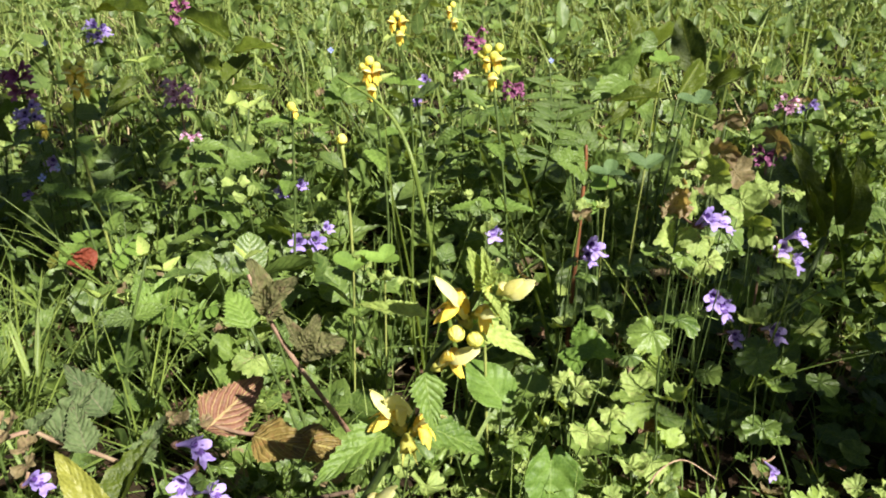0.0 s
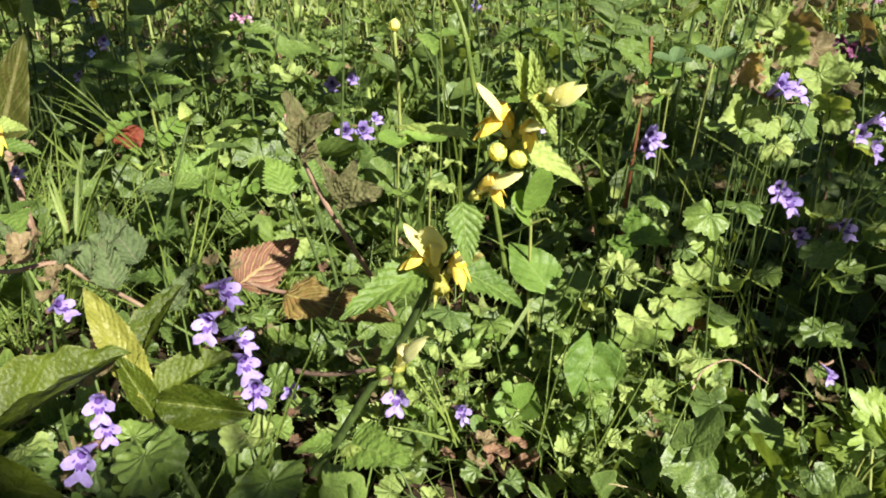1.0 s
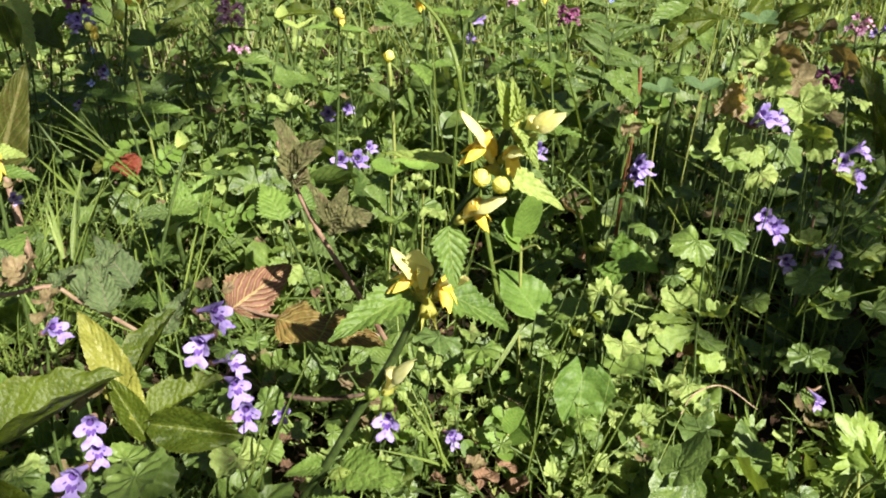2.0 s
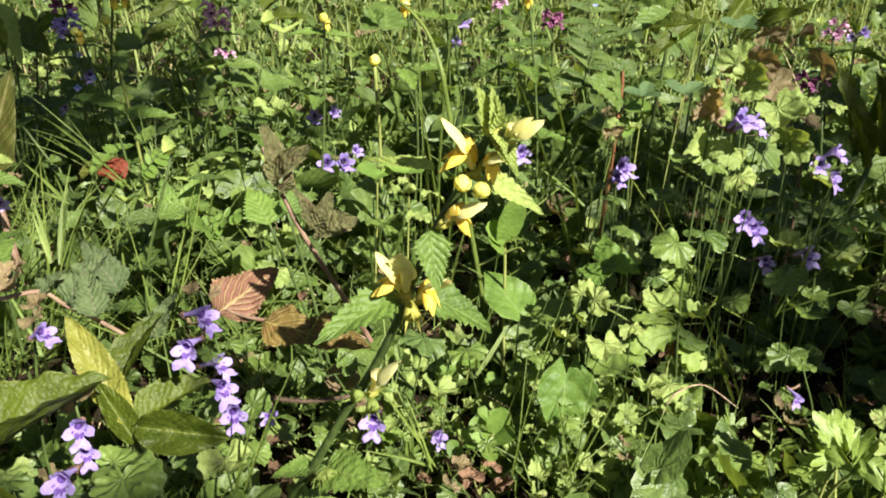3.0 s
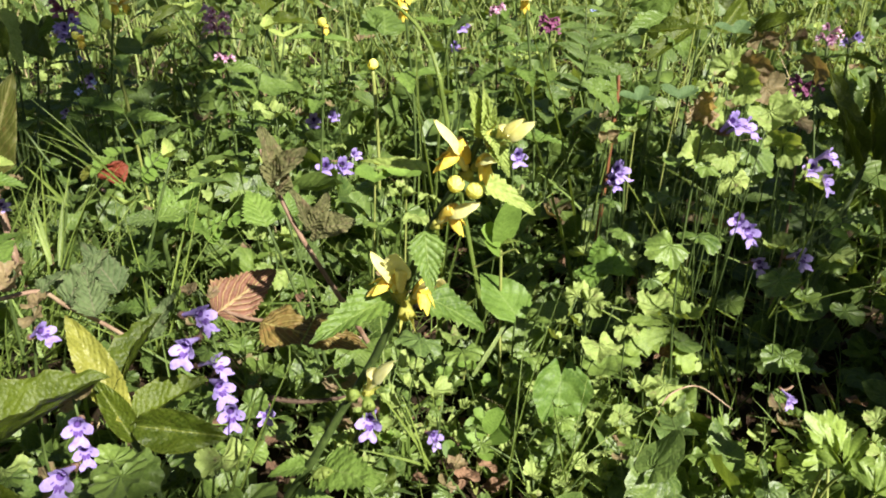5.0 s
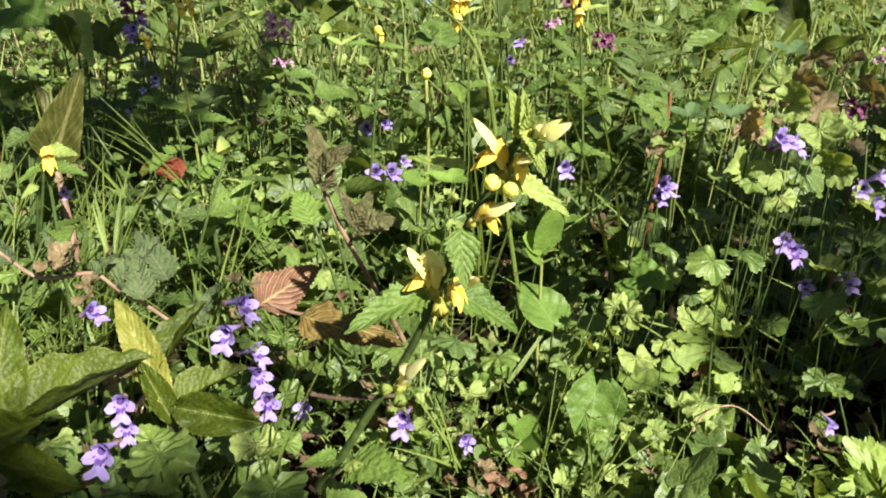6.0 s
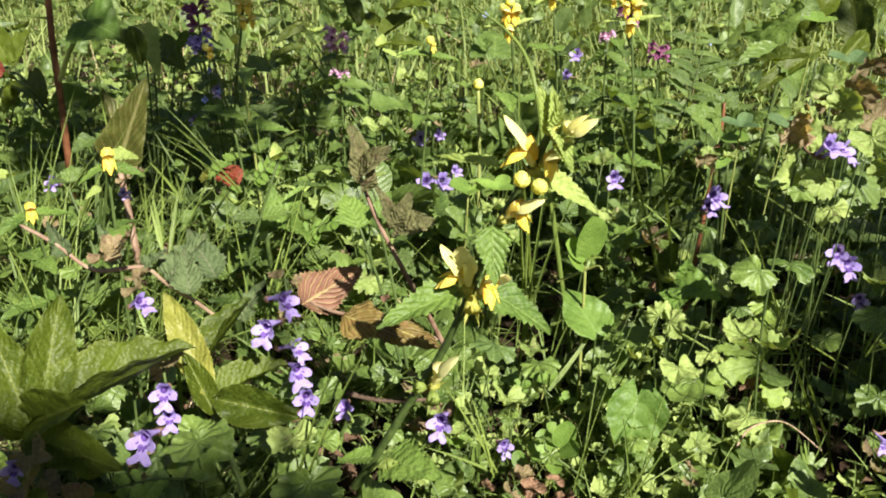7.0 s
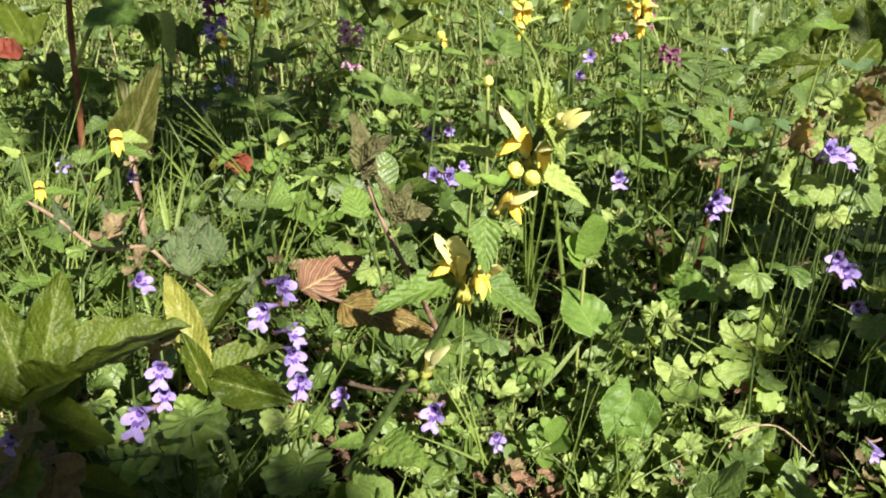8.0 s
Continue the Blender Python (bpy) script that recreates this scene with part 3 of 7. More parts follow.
# ---- the ground ----
def ground():
    """One sheet of soil out to the horizon, uneven near by."""
    n = 90
    span = [(-1 if i < n / 2 else 1) * (abs(2 * i / n - 1) ** 4 * 60 + abs(2 * i / n - 1) * 1.1) for i in range(n + 1)]
    V = []
    for b in span:
        for a in span:
            x, y = a, b + 0.4
            near = 1 / (1 + (x * x + y * y) * 0.5)
            z = GROUND - 0.006 + near * (0.018 * noise.noise((x * 6, y * 6, 1)) + 0.008 * noise.noise((x * 25, y * 25, 4)))
            V.append((x, y, z))
    F = [(j * (n + 1) + i, j * (n + 1) + i + 1, (j + 1) * (n + 1) + i + 1, (j + 1) * (n + 1) + i) for j in range(n) for i in range(n)]
    ob = new("ground", mesh_of("ground", (V, F, [(x, y) for x, y, _ in V], [0] * len(F)), SOIL))
    return tagged(ob, "dark soil with leaf litter under the plants", "ground", kind="structure")


ground()


def soil(x, y, up=0.0):
    return (x, y, GROUND - 0.004 + up)


# flower heads and large leaves that stand free: nothing tall grows just before them, on the side of the path
FREE = ((-0.079, 0.53, 0.060), (-0.100, 0.62, 0.064), (0.094, 0.42, 0.090), (0.043, 0.46, 0.088), (-0.184, 0.65, 0.130), (-0.222, 0.51, 0.050), (-0.050, 0.546, 0.112),
        (0.120, 0.32, 0.145), (0.172, 0.35, 0.118), (0.148, 0.367, 0.084), (-0.202, 0.33, 0.112), (-0.250, 0.335, 0.088), (-0.225, 0.565, 0.160), (-0.258, 0.455, 0.085), (-0.262, 0.455, 0.115),
        (0.120, 0.36, 0.030), (0.108, 0.35, 0.030), (0.056, 0.32, 0.010), (0.036, 0.36, 0.045), (-0.087, 0.31, 0.075), (-0.060, 0.29, 0.068), (0.155, 0.33, 0.065), (0.147, 0.335, 0.035), (-0.264, 0.59, 0.100))


def in_front(x, y, high, side=0.016):
    """Whether a plant of this height would hide one of the free-standing heads from the path."""
    for fx, fy, fz in FREE:
        k = y / fy
        if 0.35 < k < 0.97 and abs(x - fx * k) < side and GROUND + high > 0.24 + (fz - 0.24) * k - 0.006:
            return True
    return False


# ---- yellow archangel ----
def archangel_flower(plant, at, out, up=(0, 0, 1), size=1.0, lip=True, calyx=True, hood_size=1.0):
    m = flower_pose(at, out, up, size)
    hood = part("flower", HOOD, plant, flower_pose(at, out, up, size * hood_size), "pale yellow hooded flower")
    if lip:
        part("lip", LIP, hood, m, "orange-yellow three-lobed lip")
    if calyx:
        part("calyx", CALYX_MESH, hood, m @ pose(0, -0.0035, -0.0035, 40), "yellow-green spiny calyx")
    return hood


def archangel_bud(plant, at, out, size=1.0, mesh=None):
    m = flower_pose(at, out, (0, 0, 1), size)
    b = part("bud", mesh or BUD, plant, m, "round yellow flower bud")
    part("calyx", CALYX_SMALL if mesh is None else CALYX_BUD, b, m @ pose(0, -0.0022, 0), "green spiny calyx")


def arch_leaf(plant, base, tip, face, wide=1.0, k=0, pale=False, meshes=None):
    return part("leaf", (ARCH_PALE_MESHES if pale else meshes or ARCH_MESHES)[k], plant, between(base, tip, face, wide))


main = thing("yellow_archangel", (-0.0590, 0.2560, 0.0175), "leaning yellow archangel in bloom with toothed green leaves", "wildflower", "yellow archangels")
stalk("stem", main, ((-0.0622, 0.2580, 0.0090), (-0.0513, 0.2520, 0.0300), (-0.0362, 0.2470, 0.0606), (-0.0253, 0.2420, 0.0824), (-0.0162, 0.2360, 0.1049), (-0.0086, 0.2290, 0.1282), (-0.0021, 0.2220, 0.1471), (0.0029, 0.2170, 0.1580), (0.0073, 0.2140, 0.1681), (0.0110, 0.2120, 0.1771), (0.0118, 0.2120, 0.1810)), 0.0018, 0.0011, STEM, 8, "square green stem", 6)
# lowest pair of leaves, with the spent calyx
arch_leaf(main, (-0.0456, 0.2500, 0.0312), (-0.0222, 0.2320, 0.0414), (0.1, -0.5, 0.8), 1.15, 0)
arch_leaf(main, (-0.0512, 0.2520, 0.0306), (-0.0681, 0.2500, 0.0293), (0, -0.3, 1), 1.0, 1)
for k in range(3):
    part("calyx", CALYX_STAR, main, flower_pose((-0.0451, 0.2470, 0.0337), (0.5 - 0.5 * k, -0.6, -0.1 - 0.3 * k), (0, 0, 1), 1.1), "empty star-shaped green calyx")
part("withered_petal", DRY_MESHES[0], main, between((-0.0432, 0.2460, 0.0338), (-0.0416, 0.2460, 0.0236), (0, -1, 0.3), 0.7), "withered brown petal")
# second node: one pale hanging flower
archangel_flower(main, (-0.0253, 0.2400, 0.0755), (0.75, -0.35, 0.25), (-0.2, -0.2, 1), 1.05, False, True)
part("calyx", CALYX_STAR, main, flower_pose((-0.0260, 0.2400, 0.0718), (0.2, -0.8, -0.3), (0, 0, 1), 1.2))
part("calyx", CALYX_STAR, main, flower_pose((-0.0286, 0.2420, 0.0716), (-0.6, -0.6, 0.3), (0, 0, 1), 1.1))
# third node: two flowers to one side, one to the other, a broad pair of leaves
arch_leaf(main, (-0.0156, 0.2330, 0.1167), (-0.0404, 0.2140, 0.1115), (-0.12, -0.5, 0.85), 0.82, 0)
arch_leaf(main, (-0.0075, 0.2320, 0.1182), (0.0180, 0.2320, 0.1076), (0.1, -0.45, 0.85), 0.9, 1)
archangel_flower(main, (-0.0135, 0.2310, 0.1186), (-0.85, -0.30, 0.42), (-0.3, -0.25, 1), 1.0)
archangel_flower(main, (-0.0124, 0.2280, 0.1212), (-0.25, -0.80, 0.45), (-0.05, -0.5, 1), 0.95, False)
archangel_flower(main, (-0.0081, 0.2280, 0.1189), (0.55, -0.75, 0.1), (0.3, -0.1, 1), 0.85)
part("calyx", CALYX_MESH, main, flower_pose((-0.0110, 0.2280, 0.1172), (0.1, -0.7, -0.4), (0, 0, 1), 1.3))
# fourth node: a hanging leaf, a slim leaf behind, one flower
arch_leaf(main, (-0.0045, 0.2190, 0.1460), (-0.0024, 0.2130, 0.1286), (0.2, -0.95, 0.3), 1.05, 2)
archangel_flower(main, (-0.0001, 0.2170, 0.1498), (0.9, -0.35, -0.05), (0.1, -0.25, 1), 0.8)
# fifth node
arch_leaf(main, (-0.0035, 0.2200, 0.1645), (-0.0249, 0.2320, 0.1633), (0.15, -0.35, 0.92), 0.62, 1, True)
arch_leaf(main, (0.0095, 0.2120, 0.1655), (0.0273, 0.2060, 0.1583), (0.3, -0.7, 0.7), 0.8, 0, True)
archangel_flower(main, (0.0073, 0.2130, 0.1676), (-0.88, -0.28, 0.36), (-0.3, -0.2, 1), 0.92)
archangel_flower(main, (0.0103, 0.2120, 0.1691), (0.45, -0.85, -0.25), (0.1, -0.1, 1), 0.66)
archangel_bud(main, (0.0051, 0.2120, 0.1645), (-0.25, -0.95, -0.05), 0.82, BIG_BUD)
archangel_bud(main, (0.0094, 0.2110, 0.1632), (0.1, -0.95, -0.12), 0.82, BIG_BUD)
# crown
arch_leaf(main, (0.0122, 0.2110, 0.1777), (0.0088, 0.2050, 0.1917), (0.5, -0.9, 0.2), 1.0, 0, True)
arch_leaf(main, (0.0132, 0.2090, 0.1787), (0.0121, 0.2060, 0.1897), (-0.6, -0.75, 0.3), 0.75, 1, True)
arch_leaf(main, (0.0133, 0.2070, 0.1814), (0.0209, 0.1980, 0.1855), (0.1, -0.8, 0.6), 0.9, 0, True)
arch_leaf(main, (0.0137, 0.2060, 0.1774), (0.0185, 0.2000, 0.1698), (0.6, -0.75, 0.35), 1.15, 1, True)
arch_leaf(main, (0.0127, 0.2060, 0.1808), (0.0151, 0.1960, 0.1787), (0.2, -0.85, 0.5), 1.0, 0, True)
arch_leaf(main, (0.0119, 0.2130, 0.1792), (0.0082, 0.2220, 0.1813), (-0.1, -0.5, 0.9), 0.9, 1, True)
arch_leaf(main, (0.0125, 0.2070, 0.1799), (0.0143, 0.2030, 0.1885), (0.3, -0.9, 0.3), 0.9, 1, True)
arch_leaf(main, (0.0133, 0.2050, 0.1792), (0.0187, 0.1970, 0.1817), (0.1, -0.7, 0.7), 1.0, 0, True)
archangel_flower(main, (0.0147, 0.2030, 0.1789), (0.85, -0.5, 0.1), (0.1, -0.4, 1), 0.6, False)
archangel_flower(main, (0.0140, 0.2060, 0.1774), (0.95, -0.3, 0.0), (0.2, -0.5, 1), 0.5, False)
arch_leaf(main, (0.0131, 0.2070, 0.1796), (0.0119, 0.2050, 0.1921), (0.35, -0.9, 0.25), 0.85, 0, True)
arch_leaf(main, (0.0134, 0.2060, 0.1805), (0.0217, 0.1990, 0.1856), (0.1, -0.7, 0.7), 0.75, 1, True)
arch_leaf(main, (0.0149, 0.2050, 0.1787), (0.0183, 0.1990, 0.1714), (0.3, -0.85, 0.45), 0.95, 0, True)
arch_leaf(main, (0.0129, 0.2080, 0.1805), (0.0089, 0.2120, 0.1883), (0.2, -0.85, 0.4), 0.8, 1, True)
archangel_flower(main, (0.0154, 0.2040, 0.1774), (0.9, -0.4, 0.05), (0.1, -0.5, 1), 0.72, False)
part("calyx", CALYX_MESH, main, flower_pose((0.0126, 0.2080, 0.1774), (0.3, -0.8, 0.4), (0, 0, 1), 1.1))
archangel_bud(main, (0.0131, 0.2060, 0.1792), (0.1, -0.9, 0.35), 0.5)


def small_archangel(foot, head, label, flowers=4, size=1.0, turn_by=0.0, leaves=3, buds=3, bare=0):
    """A shorter archangel: a straight stem, bare low down, leaf pairs and a whorl of flowers near the top."""
    foot, head = Vector(foot), Vector(head)
    plant = thing("yellow_archangel", foot, label, "wildflower", "yellow archangels")
    mid = (foot + head) / 2 + Vector((rng.uniform(-0.006, 0.006), rng.uniform(-0.006, 0.006), 0))
    mid += Vector((rng.uniform(-0.012, 0.012), 0, 0))
    stalk("stem", plant, (foot, mid, head + Vector((0, 0, 0.004))), 0.0009, 0.0008, STEM, 6)
    for k in range(leaves + 2):
        p = foot.lerp(head, 1 - 0.2 * k - 0.04)
        a0 = turn_by + k * 1.57
        for s in (0, math.pi):
            a = a0 + s + rng.uniform(-0.3, 0.3)
            n = rng.uniform(0.020, 0.030) * (0.75 + 0.25 * k)
            tip = p + Vector((math.cos(a) * n, math.sin(a) * n, rng.uniform(-0.006, 0.006)))
            shape = rng.randrange(2)
            if k < leaves + 2 - bare:
                arch_leaf(plant, p, tip, (math.cos(a) * 0.1, math.sin(a) * 0.1 - 0.2, 1), 1.0, shape, k == 0 and flowers > 1)
    for k in range(flowers):
        a = math.atan2(-head.y, 0.05 - head.x) + (k - (flowers - 1) / 2) * (0.5 if flowers > 1 else 0) + rng.uniform(-0.15, 0.15)
        p = head + Vector((0.002 * math.cos(a), 0.002 * math.sin(a), -0.002 - 0.009 * (k % 2)))
        archangel_flower(plant, p, (math.cos(a), math.sin(a), (-0.15 if flowers == 1 else -0.28) - 0.2 * (k % 2)), (0, 0, 1), size * rng.uniform(0.68, 0.85), hood_size=0.62 if flowers == 1 else 0.85)
    for k in range(buds):
        a = -math.pi / 2 + (k - (buds - 1) / 2) * 0.8
        archangel_bud(plant, head + Vector((0.003 * math.cos(a), 0.003 * math.sin(a), 0.002 + 0.004 * (k % 2))), (math.cos(a) * 0.8, math.sin(a) * 0.8, 0.4), 0.9, BIG_BUD)
    return plant


small_archangel(soil(-0.208, 0.342), (-0.2019, 0.3300, 0.1259), "small yellow archangel with one open flower beside a dock leaf", 1, 1.2, 0.3, 2, 0, 2)
small_archangel(soil(-0.262, 0.35), (-0.2513, 0.3350, 0.0945), "low yellow archangel with one pale flower in the grass", 1, 1.1, 0.9, 1, 0)
small_archangel(soil(-0.245, 0.575), (-0.2254, 0.5650, 0.1734), "yellow archangel with a full whorl of yellow flowers and buds", 4, 1.15, 0.2, 3, 4)
small_archangel(soil(-0.03, 0.53), (-0.0276, 0.5130, 0.1800), "yellow archangel in bloom among tall grass", 3, 1.1, 0.5, 3, 3, 3)
small_archangel(soil(-0.01, 0.72), (-0.0105, 0.7000, 0.1832), "yellow archangel standing in bright grass", 3, 1.15, 0.9, 2, 3)
small_archangel(soil(0.055, 0.515), (0.0449, 0.5000, 0.1875), "yellow archangel with a round yellow flower head", 3, 1.0, 0.1, 3, 4)
small_archangel(soil(-0.22, 0.52), (-0.2388, 0.5300, 0.1452), "small yellow archangel with a single curved flower", 1, 0.9, 1.2, 1, 1)
small_archangel(soil(-0.10, 0.51), (-0.0752, 0.5000, 0.1602), "slim yellow archangel with a small closed flower", 1, 0.6, 0.2, 2, 1, 2)
small_archangel(soil(0.08, 0.86), (0.0432, 0.8500, 0.1721), "distant yellow archangel among grass", 2, 1.1, 0.4, 2, 2)


# ---- ground ivy ----
def ivy_flower(plant, at, out, size=1.0, k=None, up=(0, 0, 1)):
    """at: the middle of the flower's mouth."""
    out = (Vector(out).normalized() + Vector((0, -0.15, 0.36))).normalized()
    root = Vector(at) - out * 0.0105 * size
    m = flower_pose(root, out, up, size)
    f = part("flower", IVY_FLOWERS[rng.randrange(3) if k is None else k], plant, m, "lilac two-lipped flower with a spotted throat")
    part("calyx", CALYX_SMALL, f, m @ pose(0, -0.003, 0), "reddish-brown toothed calyx")
    return root


def ivy_leaf(plant, at, size, tip, face, kind="green", stem_to=None):
    meshes = {"green": IVY_MESHES, "pale": IVY_PALE_MESHES, "rust": IVY_RUST_MESHES}[kind]
    size *= 0.76
    at, tip = Vector(at), Vector(tip)
    part("leaf", rng.choice(meshes), plant, between(at, at + tip.normalized() * size, face))
    if stem_to is not None:
        stem_to = Vector(stem_to)
        stalk("leaf_stalk", plant, (stem_to, stem_to.lerp(at, 0.5) + Vector((0, 0, -0.002)), at), 0.00045, 0.00035, STEM, 4, "", 3)


def ivy_plant(foot, head, label, nodes=4, leaf=0.011, kinds=("green",), lean=0.3, top_kind=None, stem_mat=None):
    """An upright shoot of ground ivy: a square stem with pairs of scalloped round leaves, smaller towards the top."""
    foot, head = Vector(foot), Vector(head)
    plant = thing("ground_ivy", foot, label, "wildflower", "ground ivy shoots")
    mid = foot.lerp(head, 0.5) + Vector((rng.uniform(-0.012, 0.012), rng.uniform(-0.006, 0.006), 0))
    stalk("stem", plant, (foot, mid, head), 0.00065, 0.0005, stem_mat or STEM, 5, "", 5)
    line = smooth_line((foot, mid, head), 8)
    a0 = rng.uniform(0, 3.1)
    for n in range(nodes):
        s = 1 - n / max(1, nodes) * 0.92
        p = line[min(len(line) - 1, int(s * (len(line) - 1)))]
        kind = top_kind if (n == 0 and top_kind) else rng.choice(kinds)
        size = leaf * (0.55 if n == 0 else 0.8 if n == 1 else 1.0) * rng.uniform(0.85, 1.15)
        for side in (0, math.pi):
            a = a0 + n * 1.57 + side + rng.uniform(-0.35, 0.35)
            out = Vector((math.cos(a), math.sin(a), 0))
            at = p + out * size * rng.uniform(0.5, 1.0) + Vector((0, 0, rng.uniform(-0.002, 0.004)))
            ivy_leaf(plant, at, size, out + Vector((0, 0, rng.uniform(-0.35, 0.25))), Vector((0.1 + rng.gauss(0, 0.4), -0.1 + rng.gauss(0, 0.4), 1)) - out * lean * rng.uniform(-0.5, 1.5), kind, p)
    return plant


def flowering(foot, head, blooms, label, **more):
    plant = ivy_plant(foot, head, label, **more)
    for at, out, size in blooms:
        root = ivy_flower(plant, at, out, size * 0.9)
        near = Vector(foot).lerp(Vector(head), max(0, min(1, (root.z - foot[2]) / (head[2] - foot[2]))))
        if 0.004 < (near - root).length:
            stalk("flower_stalk", plant, (near, near.lerp(root, 0.5) + Vector((0, 0, -0.001)), root), 0.0007, 0.0006, STEM_RED, 4, "", 2)
    return plant


flowering(soil(-0.083, 0.268), (-0.091, 0.266, 0.100), (
    ((-0.088, 0.2575, 0.0945), (1.0, -0.35, -0.1), 1.05), ((-0.0905, 0.243, 0.0895), (-0.25, -0.9, -0.15), 1.0),
    ((-0.084, 0.256, 0.075), (1.2, -0.2, 0.0), 0.95), ((-0.083, 0.254, 0.0655), (0.8, -0.6, -0.25), 1.0),
    ((-0.081, 0.2565, 0.052), (0.3, -0.85, 0.1), 1.05)), "ground ivy shoot with a row of lilac flowers", nodes=5, leaf=0.010, top_kind="rust")
flowering(soil(-0.126, 0.234), (-0.128, 0.232, 0.076), (
    ((-0.123, 0.222, 0.0705), (0.35, -0.85, 0.05), 1.0), ((-0.123, 0.2235, 0.059), (0.45, -0.8, 0.05), 0.85),
    ((-0.128, 0.213, 0.055), (0.0, -0.95, 0.0), 1.15)), "ground ivy with three large lilac flowers and brown calyces", nodes=3, leaf=0.012, top_kind="rust")
flowering(soil(-0.029, 0.30), (-0.029, 0.299, 0.032), (((-0.031, 0.291, 0.024), (-0.15, -0.9, -0.1), 1.2),), "low ground ivy with one lilac flower under the archangel", nodes=2, leaf=0.010)
flowering(soil(0.0, 0.315), (0.0, 0.314, 0.014), (((-0.003, 0.306, 0.0045), (0.5, -0.8, 0.1), 0.85),), "low ground ivy with one small lilac flower", nodes=2, leaf=0.008)
flowering(soil(-0.088, 0.333), (-0.087, 0.332, 0.016), (((-0.085, 0.322, 0.006), (0.1, -0.95, 0.05), 0.95),), "low ground ivy with a lilac flower in shade", nodes=2, leaf=0.010)
flowering(soil(-0.108, 0.545), (-0.0785, 0.5400, 0.0690), (((-0.0834, 0.5280, 0.0620), (0.1, -0.8, 0.55), 1.3), ((-0.0710, 0.5280, 0.0628), (0.4, -0.8, 0.5), 1.3), ((-0.0641, 0.5400, 0.0670), (0.6, -0.6, 0.5), 0.9)), "ground ivy with a pair of lilac flowers", nodes=4, leaf=0.013, kinds=("green", "pale"))
flowering(soil(-0.105, 0.63), (-0.0988, 0.6300, 0.0747), (((-0.1049, 0.6180, 0.0690), (0.1, -0.8, 0.5), 1.3), ((-0.0896, 0.6180, 0.0730), (0.4, -0.7, 0.5), 1.0)), "ground ivy with small pale lilac flowers", nodes=4, leaf=0.013, kinds=("green", "pale"))
flowering(soil(0.098, 0.43), (0.094, 0.428, 0.118), (((0.095, 0.420, 0.0985), (0.35, -0.8, 0.4), 1.2), ((0.093, 0.421, 0.092), (0.3, -0.8, 0.3), 1.0)), "tall ground ivy with folded lilac flowers", nodes=4, leaf=0.013, kinds=("green", "pale"), top_kind="pale")
flowering(soil(0.121, 0.345), (0.112, 0.336, 0.168), (((0.118, 0.3195, 0.1535), (0.4, -0.7, 0.5), 0.95), ((0.124, 0.321, 0.1510), (0.85, -0.45, 0.2), 0.95)), "tall ground ivy with rusty top leaves and lilac flowers", nodes=5, leaf=0.013, kinds=("green", "pale"), top_kind="pale")
flowering(soil(0.176, 0.362), (0.168, 0.361, 0.150), (((0.1745, 0.3510, 0.1296), (0.8, -0.5, 0.3), 0.85), ((0.1684, 0.3520, 0.1238), (-0.3, -0.7, 0.4), 0.85), ((0.1754, 0.3510, 0.1177), (0.7, -0.6, -0.2), 0.9)), "tall ground ivy with a cluster of blue-violet flowers", nodes=5, leaf=0.013, kinds=("green", "pale"), top_kind="pale")
flowering(soil(0.156, 0.378), (0.152, 0.376, 0.115), (((0.1448, 0.3670, 0.0911), (-0.3, -0.85, 0.1), 1.0), ((0.1507, 0.3670, 0.0855), (0.3, -0.85, -0.1), 1.1), ((0.1603, 0.3700, 0.0664), (0.1, -0.9, 0), 0.9)), "ground ivy with blue-violet flowers in half shade", nodes=4, leaf=0.012)
flowering(soil(0.180, 0.368), (0.176, 0.365, 0.098), (((0.173, 0.355, 0.0775), (0.3, -0.85, 0.2), 1.05),), "ground ivy with one violet flower", nodes=3, leaf=0.013)
flowering(soil(0.172, 0.33), (0.170, 0.329, 0.03), (((0.166, 0.32, 0.0185), (0.3, -0.6, -0.5), 0.7),), "low ground ivy with a drooping violet flower in shade", nodes=2, leaf=0.012)
flowering(soil(0.06, 0.475), (0.0405, 0.4700, 0.1001), (((0.0433, 0.4600, 0.0930), (0.2, -0.9, 0.2), 1.05),), "ground ivy with one small pink-lilac flower", nodes=4, leaf=0.012, kinds=("green", "pale"))
flowering(soil(-0.145, 0.25), (-0.1432, 0.2450, 0.1011), (((-0.1360, 0.2360, 0.0993), (0.95, -0.25, 0.25), 0.8),), "ground ivy with a folded lilac flower and dull leaves", nodes=3, leaf=0.012, top_kind="rust", kinds=("green", "rust"))
flowering(soil(-0.255, 0.60), (-0.2673, 0.6000, 0.1081), (((-0.2632, 0.5900, 0.1053), (0.1, -0.95, 0.1), 1.2), ((-0.2907, 0.6000, 0.0781), (0.2, -0.9, 0.1), 0.8)), "ground ivy with blue-violet flowers in long grass", nodes=3, leaf=0.012)
flowering(soil(-0.33, 0.46), (-0.3225, 0.4600, 0.0694), (((-0.3193, 0.4500, 0.0681), (0.1, -0.9, 0.2), 1.0),), "dull ground ivy with one violet flower", nodes=3, leaf=0.012, kinds=("rust", "green"))
flowering(soil(0.04, 0.80), (0.0116, 0.8000, 0.1214), (((0.0139, 0.7900, 0.1168), (-0.2, -0.9, 0.2), 1.3), ((0.0055, 0.7900, 0.0973), (0.2, -0.9, 0.2), 1.0)), "distant ground ivy with pale lilac flowers", nodes=4, leaf=0.014, kinds=("green", "pale"))
